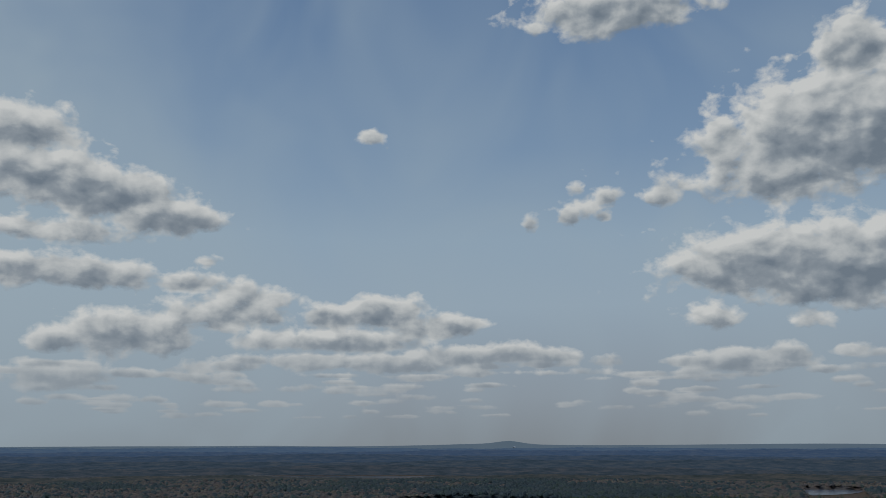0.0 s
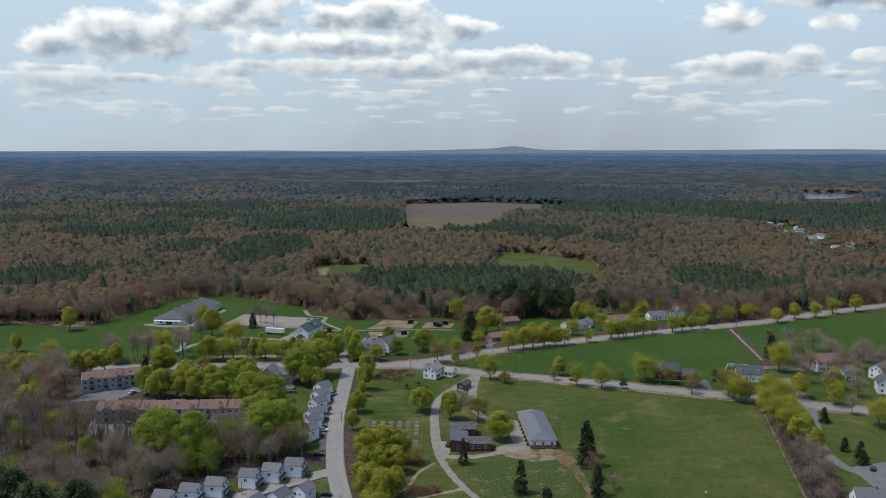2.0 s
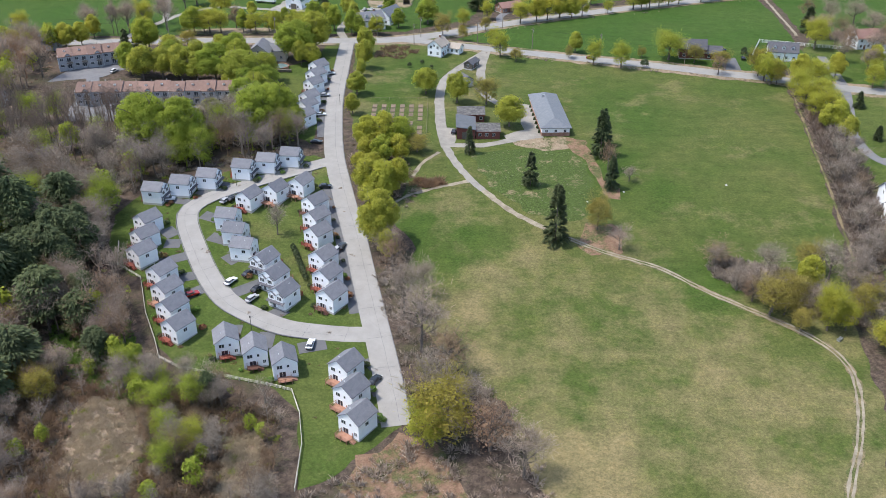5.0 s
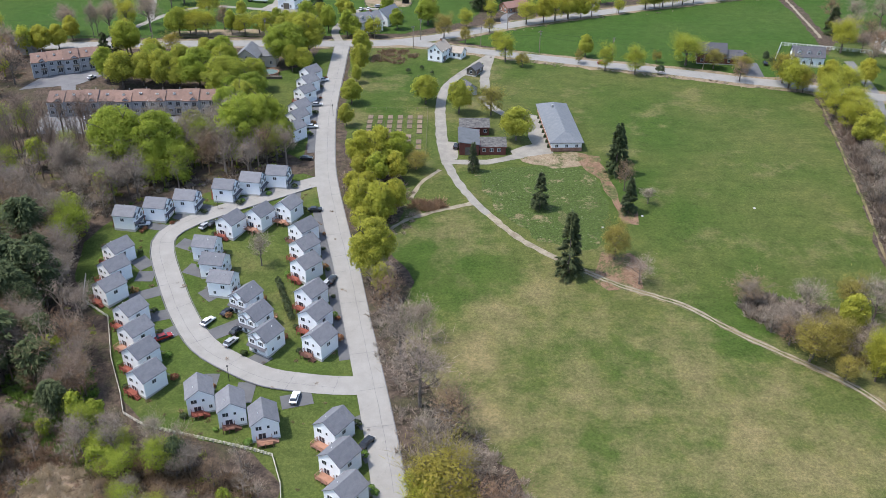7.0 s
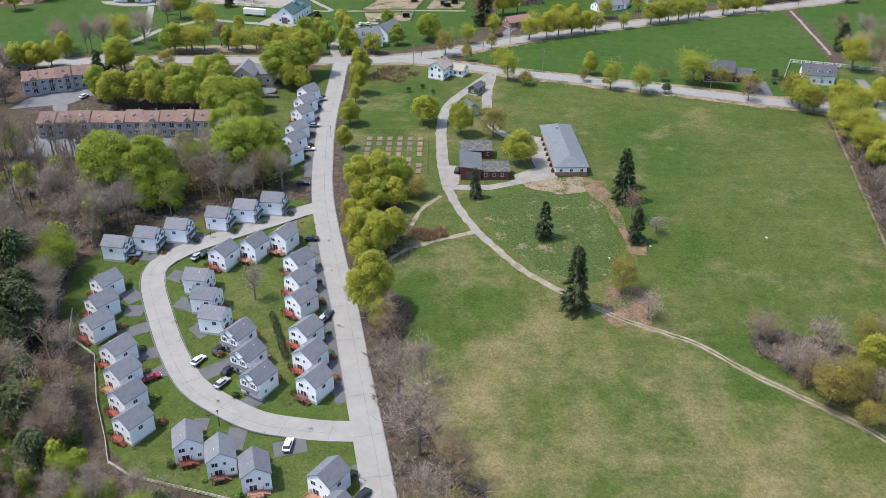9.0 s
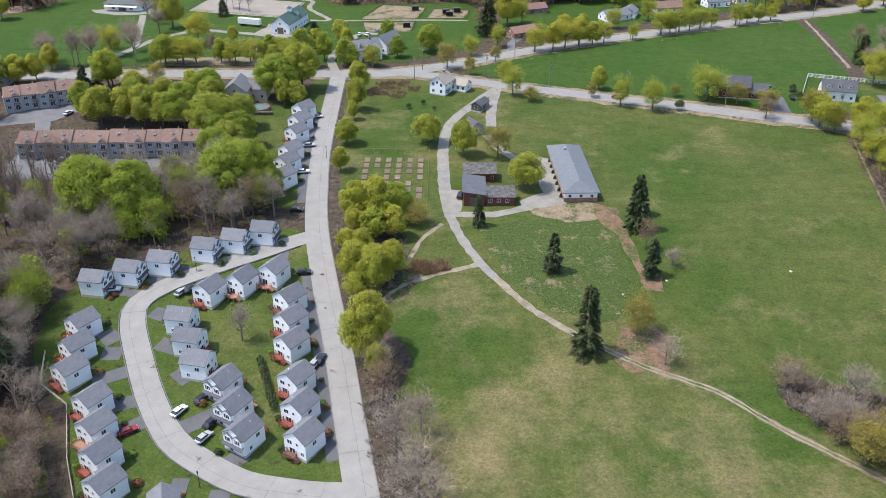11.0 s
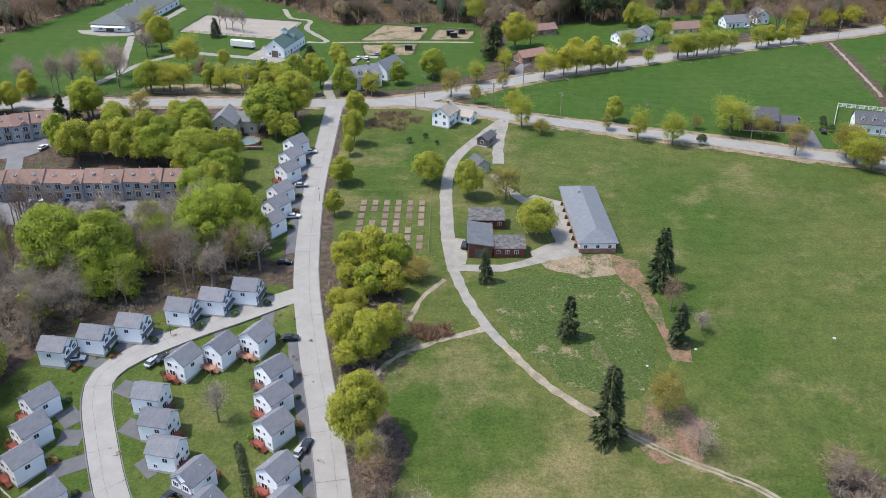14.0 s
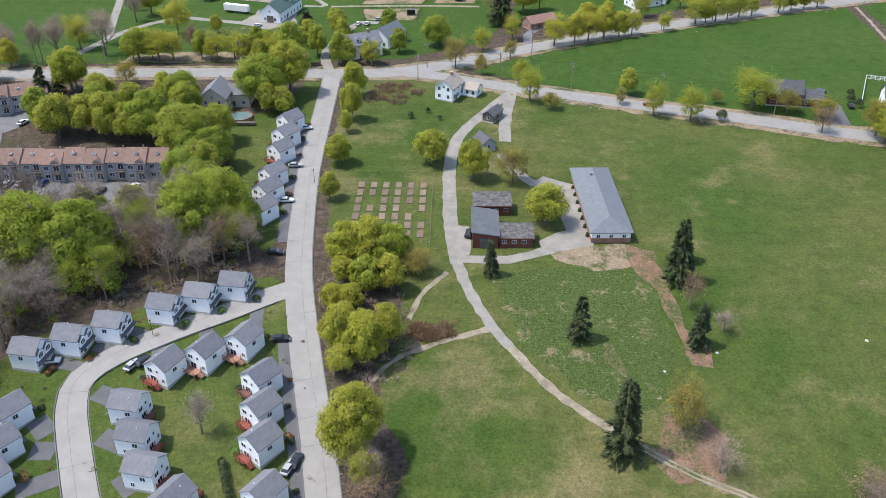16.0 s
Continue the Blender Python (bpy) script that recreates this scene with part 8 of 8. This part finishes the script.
def brush(name, poly, count, h, material, label, seed, size=0.2, clear=(), clump=None):
    """Low shrubs and brambles over a stretch of ground."""
    r = np.random.default_rng(seed)
    px, py = np.array(poly).T
    x, y = r.uniform(px.min(), px.max(), count * 4), r.uniform(py.min(), py.max(), count * 4)
    k = inside(poly, x, y)
    for c in clear:
        k &= ~inside(c, x, y)
    if clump is not None:  # thickets with open ground between
        k &= np.array([noise.noise(Vector((a / 9, b / 9, seed * 1.3))) + 0.5 * noise.noise(Vector((a / 3.5, b / 3.5, seed * 2.1))) for a, b in zip(x, y)]) > clump
    x, y = x[k][:count], y[k][:count]
    n, cards = len(x), 46
    hh = np.repeat(h * r.uniform(0.5, 1.4, n), cards)[:, None]
    c, d = dome(n * cards, r, 0.0)
    c = c * r.uniform(0.2, 1.0, (n * cards, 1)) * hh * (1.0, 1.0, 0.5) + np.repeat(np.stack([x, y, land(x, y)], -1), cards, 0)
    d = d * (1, 1, 0.5) + r.normal(size=d.shape) * 0.5 + (0, 0, 0.8)
    d /= np.linalg.norm(d, axis=1, keepdims=True)
    s = np.cross(d, r.normal(size=d.shape))
    s *= hh * size * 0.3 / np.linalg.norm(s, axis=1, keepdims=True)
    q = np.stack([c - s, c + s, c + d * hh * r.uniform(0.4, 0.9, (len(c), 1))], 1)
    me = fill(bpy.data.meshes.new(name), q, None, np.repeat(r.uniform(0, 1, n), cards))
    me.materials.append(material)
    return tagged(new(name, me), label, "shrubs", kind="stuff")


def thick_woods(name, places, material, label, seed, kind="bare", n=260, wide=1.0):
    """Many more trees of one kind, past counting, as one growth."""
    r, rq = np.random.default_rng(seed), random.Random(seed)
    out, tones = [], []
    forms = []
    for k in range(4):
        bm, tips = skeleton_of(rq, 12.0, 9.0, 6, True)
        bmesh.ops.triangulate(bm, faces=bm.faces[:])
        wood = np.array([[tuple(v.co) for v in f.verts] for f in bm.faces])
        bm.free()
        crown = twig_crown(seed + k, 12.0, 9.0, n, tips, 1.9, 0.045) if kind == "bare" else leafy_crown(seed + k, 12.0, 9.0, n, 0.34, False)
        forms.append(np.concatenate([wood[:: 2 if kind != "bare" else 1], crown]))
    for x, y, s in places:
        f, a = forms[r.integers(4)], r.uniform(0, math.tau)
        c, sn = math.cos(a) * s * wide, math.sin(a) * s * wide
        q = np.stack([f[..., 0] * c - f[..., 1] * sn, f[..., 0] * sn + f[..., 1] * c, f[..., 2] * s * r.uniform(0.9, 1.15)], -1) + (x, y, lz(x, y))
        out.append(q)
        tones.append(np.full(len(q), r.uniform(0, 1)))
    me = fill(bpy.data.meshes.new(name), np.concatenate(out), None, np.concatenate(tones))
    me.materials.append(material)
    return tagged(new(name, me), label, "woods", kind="stuff")


spots = [(a, b) for a, b, k, e in zip(wx, wy, ok, edge) if k and e][300:]
size_at = [(a, b, rt.uniform(0.4, 0.7) if b < 200 and a > -110 else rt.uniform(0.75, 1.15)) for a, b in spots]
NW_WOODS = [(-268, 325), (-180, 332), (-179, 372), (-188, 404), (-186, 426), (-268, 428)]
nx_, ny_ = rw.uniform(-268, -178, 260), rw.uniform(325, 428, 260)
size_at += [(a, b, rt.uniform(0.8, 1.2)) for a, b, k in zip(nx_, ny_, inside(NW_WOODS, nx_, ny_)) if k]
bx, by = rw.uniform(-330, 420, 5200), rw.uniform(545, 700, 5200)
fringe = ~np.any([inside(poly, bx, by) for poly in CLEAR], 0) & np.any([inside(poly, bx + dx, by + dy) for poly in (NW_FIELD, N_LAWN, CLEAR[-2], NE_FIELD) for dx, dy in ((0, -26), (20, -10), (-20, -10), (0, -12))], 0)
WEST_EDGE = [(-345, 556), (-300, 554), (-268, 557), (-240, 545), (-233, 552), (-221, 596), (-214, 640), (-420, 640)]
ex, ey = rw.uniform(-400, -208, 700), rw.uniform(545, 640, 700)
west_at = [(a, b, rt.uniform(0.75, 1.15)) for a, b, k in zip(ex, ey, inside(WEST_EDGE, ex, ey)) if k][:190]
gx_, gy_ = rw.uniform(-176, -112, 240), rw.uniform(292, 338, 240)
thick_woods("leafless_grove", [(a, b, rt.uniform(1.0, 1.45)) for a, b, k in zip(gx_, gy_, inside(SLIM_GROVE, gx_, gy_)) if k][:120], M_EDGE, "tall slender leafless trees with grey stems below a terrace", 79, "bare", 120, 0.5)
thick_woods("leafless_woods", west_at[::2], M_EDGE, "grey-brown leafless woods beside a pasture", 76, "bare", 280)
thick_woods("budding_woods", west_at[1::2], M_BUDS, "reddish budding woods beside a pasture", 77, "bare", 280)
edge_at = [(a, b, rt.uniform(0.9, 1.35)) for a, b, k in zip(bx, by, fringe) if k][:600]
thick_woods("leafless_woods", [p for i, p in enumerate(edge_at) if i % 4], M_EDGE, "grey-brown leafless trees along the edge of far woods", 74, "bare", 420)
thick_woods("budding_woods", edge_at[::4], M_BUDS, "reddish budding trees along the edge of far woods", 75, "bare", 330)
thick_woods("leafless_woods", [p for i, p in enumerate(size_at) if i % 5 < 3], M_TWIGS, "grey-brown leafless woods beside the cottages", 71)
thick_woods("budding_woods", [p for i, p in enumerate(size_at) if i % 5 == 3], M_BUDS, "reddish budding trees among leafless woods", 72, "bare", 420)
thick_woods("greening_woods", [p for i, p in enumerate(size_at) if i % 5 == 4], M_GREENTREE, "young green trees among leafless woods", 73, "leafy", 700)
NEAR_WEST = [(-118, 140), (-185, 270), (-250, 400), (-262, 425), (-190, 345), (-178, 330), (-78, 330), (-62, 324), (-50, 306), (-60, 301), (-78, 291), (-102, 280), (-108, 262), (-105, 246), (-100, 233), (-91, 226), (-85, 210), (-79, 198), (-69, 185), (-53, 181), (-41, 177), (-37, 168), (-35, 140)]
brush("undergrowth", NEAR_WEST, 2600, 1.3, M_TWIGS, "grey-brown leafless undergrowth of the woods", 41, 0.24, (CLOSE_LAWN, TOWN_YARD, REEDS, REEDS_B, SLIM_GROVE), 0.05)
brush("undergrowth", NEAR_WEST, 900, 1.2, M_BUDS, "reddish-brown undergrowth of the woods", 40, 0.22, (CLOSE_LAWN, TOWN_YARD, REEDS, REEDS_B, SLIM_GROVE), 0.15)
brush("undergrowth", NEAR_WEST, 700, 0.8, M_IVY, "green creepers over the floor of the woods", 39, 0.3, (CLOSE_LAWN, TOWN_YARD, REEDS, REEDS_B), 0.25)
brush("undergrowth", TOWN_YARD, 260, 0.9, M_TWIGS, "bare shrubs round terraced houses", 53, 0.24, ([(-152, 332), (-78, 332), (-78, 362), (-152, 362)], [(-178, 370), (-136, 370), (-136, 414), (-178, 414)]))
brush("undergrowth", NEAR_WEST, 700, 1.0, M_GREENTREE, "fresh green shrubs in the undergrowth", 42, 0.2, (CLOSE_LAWN, TOWN_YARD))
brush("undergrowth", [(-96, 216), (-84, 206), (-76, 190), (-69, 180), (-74, 174), (-86, 182), (-98, 190), (-106, 206)], 620, 1.1, M_IVY, "dark green creepers beside a fence", 54, 0.3, (CLOSE_LAWN, REEDS))
brush("undergrowth", [(-120, 140), (-110, 190), (-92, 190), (-70, 182), (-40, 174), (-36, 140)], 1500, 1.5, M_BUDS, "reddish-brown brambles in a hollow", 55, 0.2, (CLOSE_LAWN, REEDS, REEDS_B))
brush("reeds", REEDS, 1100, 0.9, M_STRAW, "tufts of pale dry reeds", 56, 0.18)
brush("reeds", REEDS_B, 420, 0.9, M_STRAW, "tufts of pale dry reeds", 57, 0.18)
brush("undergrowth", [(-36, 120), (-30, 147), (-8, 165), (-14, 200), (-20, 232), (-16, 250), (-10, 226), (4, 190), (16, 174), (24, 150), (26, 120)], 420, 1.5, M_TWIGS, "bare shrubs along the meadow's edge", 43, 0.24)
brush("undergrowth", oval(100, 222, 26, 9, 20, -32), 330, 1.8, M_TWIGS, "bare shrubs of a thicket in the meadow", 44, 0.24)
brush("undergrowth", [(122, 215), (124, 240), (130, 272), (138, 312), (150, 372), (156, 370), (148, 312), (140, 270), (136, 215)], 300, 1.5, M_TWIGS, "bare shrubs of the meadow hedge", 45, 0.24)
brush("undergrowth", [(124, 236), (131, 270), (139, 308), (147, 345), (153, 345), (148, 300), (141, 262), (134, 234)], 420, 2.6, M_EDGE, "tall greyish bare shrubs along the meadow", 58, 0.2)
brush("undergrowth", oval(-22, 292, 11, 32, 20, 12), 160, 1.2, M_TWIGS, "bare shrubs under a roadside grove", 46, 0.24)
brush("bramble", oval(-6, 281.5, 6, 3, 16, 8), 60, 1.5, M_BUDS, "reddish bramble patch beside a path", 47, 0.24)
brush("undergrowth", [(-34, 424), (-20, 428), (-12, 420), (-18, 408), (-32, 408)], 70, 1.6, M_BUDS, "brownish shrubs beside the junction", 48, 0.24)
brush("undergrowth", [(0, 440), (25, 455), (50, 470), (140, 511), (185, 531), (185, 529), (140, 508), (50, 467), (25, 452)], 140, 0.7, M_TWIGS, "dry roadside weeds along a stone wall", 49, 0.24)
brush("undergrowth", [(18, 418), (40, 411), (98, 394), (150, 375), (150, 371), (98, 390), (40, 407), (18, 414)], 160, 0.7, M_TWIGS, "dry roadside weeds along a stone wall", 50, 0.24)
brush("undergrowth", [(-330, 556), (-268, 553), (-242, 541), (-232, 549), (-219, 592), (-204, 662), (-330, 660)], 500, 1.6, M_TWIGS, "bare shrubs at the pasture's edge", 51, 0.24)
brush("foundation_shrubs", CLOSE_LAWN, 90, 0.7, M_BUDS, "small brown and red shrubs between cottages", 52, 0.24, (oval(-52, 251, 12, 14),))
bush_of = []
for k, (mat_of, lab) in enumerate(((M_IVY, "rounded green shrub beside a cottage"), (M_REDBUSH, "small reddish shrub beside a cottage"), (M_NEEDLES, "dark evergreen shrub beside a cottage"))):
    r = np.random.default_rng(80 + k)
    c, d = dome(170, r, -0.1)
    sb = thing("shrub", lab, "shrub", group="cottage shrubs")
    part("foliage", fill(bpy.data.meshes.new("foliage"), leaf_cards(c * (0.95, 0.95, 0.75) + (0, 0, 0.55), d, 0.17 * r.uniform(0.6, 1.4, 170), r, 0.8, 0.4), None), mat_of, sb)
    bush_of.append(sb)
for k, (x, y) in enumerate(SHRUBS):
    s = rt.uniform(0.7, 1.25)
    m = Matrix.Translation((x, y, lz(x, y))) @ Matrix.Rotation(rt.uniform(0, 6), 4, "Z") @ Matrix.Diagonal((s, s * rt.uniform(0.8, 1.2), s, 1))
    if k < 3:
        bush_of[k].matrix_basis = m
    else:
        copy_thing(bush_of[rt.randrange(3)], Matrix()).matrix_basis = m
lawn_bush = None
for x, y, s in ((-16.1, 396.9, 1.5), (-10.4, 401.1, 1.3), (-6.0, 395.7, 1.1), (90.6, 396.4, 2.6), (140.5, 412.1, 2.0), (141.8, 408.0, 2.0), (142.4, 417.7, 1.8)):
    m = Matrix.Translation((x, y, lz(x, y))) @ Matrix.Diagonal((s * 0.8, s * 0.8, s, 1))
    if lawn_bush is None:
        r = np.random.default_rng(88)
        c, d = dome(420, r, -0.1)
        lawn_bush = thing("evergreen_shrub", "dark rounded evergreen shrub on a lawn", "shrub", group="evergreen shrubs")
        part("foliage", fill(bpy.data.meshes.new("foliage"), leaf_cards(c * (0.95, 0.95, 0.9) + (0, 0, 0.7), d, 0.11 * r.uniform(0.6, 1.4, 420), r, 0.8, 0.4), None), M_NEEDLES, lawn_bush)
        lawn_bush.matrix_basis = m
    else:
        copy_thing(lawn_bush, Matrix()).matrix_basis = m
hg = thing("hedge", "clipped dark evergreen hedge on the lawn inside the loop", "hedge")
q = []
rg = np.random.default_rng(61)
for s in np.linspace(0, 1, 16):
    cx, cy = -46 + 6 * s, 243 - 16 * s
    c, d = dome(90, rg, -0.2)
    q.append(leaf_cards(np.array([[cx, cy, lz(cx, cy) + 0.9]]) + c * (1.0, 1.0, 1.25), d, 0.2 * rg.uniform(0.7, 1.3, 90), rg, 0.8, 0.5))
part("foliage", fill(bpy.data.meshes.new("foliage"), np.concatenate(q), None), M_NEEDLES, hg)


def rim_brush(polys, x0, x1, y0, y1, many, h, deep, label, seed, material):
    """Saplings and twigs that close the foot of the woods along an opening."""
    r = np.random.default_rng(seed)
    x, y = r.uniform(x0, x1, many), r.uniform(y0, y1, many)
    k = ~np.any([inside(poly, x, y) for poly in CLEAR], 0) & np.any([inside(poly, x + dx, y + dy) for poly in polys for dx, dy in ((0, -deep), (deep, -deep / 2), (-deep, -deep / 2))], 0)
    x, y = x[k], y[k]
    n, cards = len(x), 34
    c = np.repeat(np.stack([x, y, land(x, y)], -1), cards, 0) + r.normal(size=(n * cards, 3)) * (1.6, 1.6, 0) + np.stack([0 * np.arange(n * cards), 0 * np.arange(n * cards), r.uniform(0, h * 0.75, n * cards)], -1)
    d = r.normal(size=c.shape) * (0.45, 0.45, 0.3) + (0, 0, 1.0)
    s = np.cross(d, r.normal(size=d.shape))
    s *= 0.16 / np.linalg.norm(s, axis=1, keepdims=True)
    q = np.stack([c - s, c + s, c + d * r.uniform(0.3, 0.6, (len(c), 1)) * h], 1)
    me = fill(bpy.data.meshes.new("undergrowth"), q, None, np.repeat(r.uniform(0, 1, n), cards))
    soft = np.tile((-0.25, -0.3, 0.92), (len(q) * 3, 1)) + 0.2 * r.normal(size=(len(q) * 3, 3))
    soft /= np.linalg.norm(soft, axis=1, keepdims=True)
    me.normals_split_custom_set_from_vertices(soft.tolist())
    me.materials.append(material)
    return tagged(new("undergrowth", me), label, "shrubs", kind="stuff")


rim_brush((NW_FIELD, N_LAWN, CLEAR[-2], NE_FIELD), -330, 420, 545, 700, 2200, 3.0, 14, "brown saplings at the edge of far woods", 95, M_EDGE)
rim_brush((GLADE_A, GLADE_B), -180, 220, 690, 1040, 9000, 7.0, 12, "brown saplings round a glade", 96, M_TWIGS)
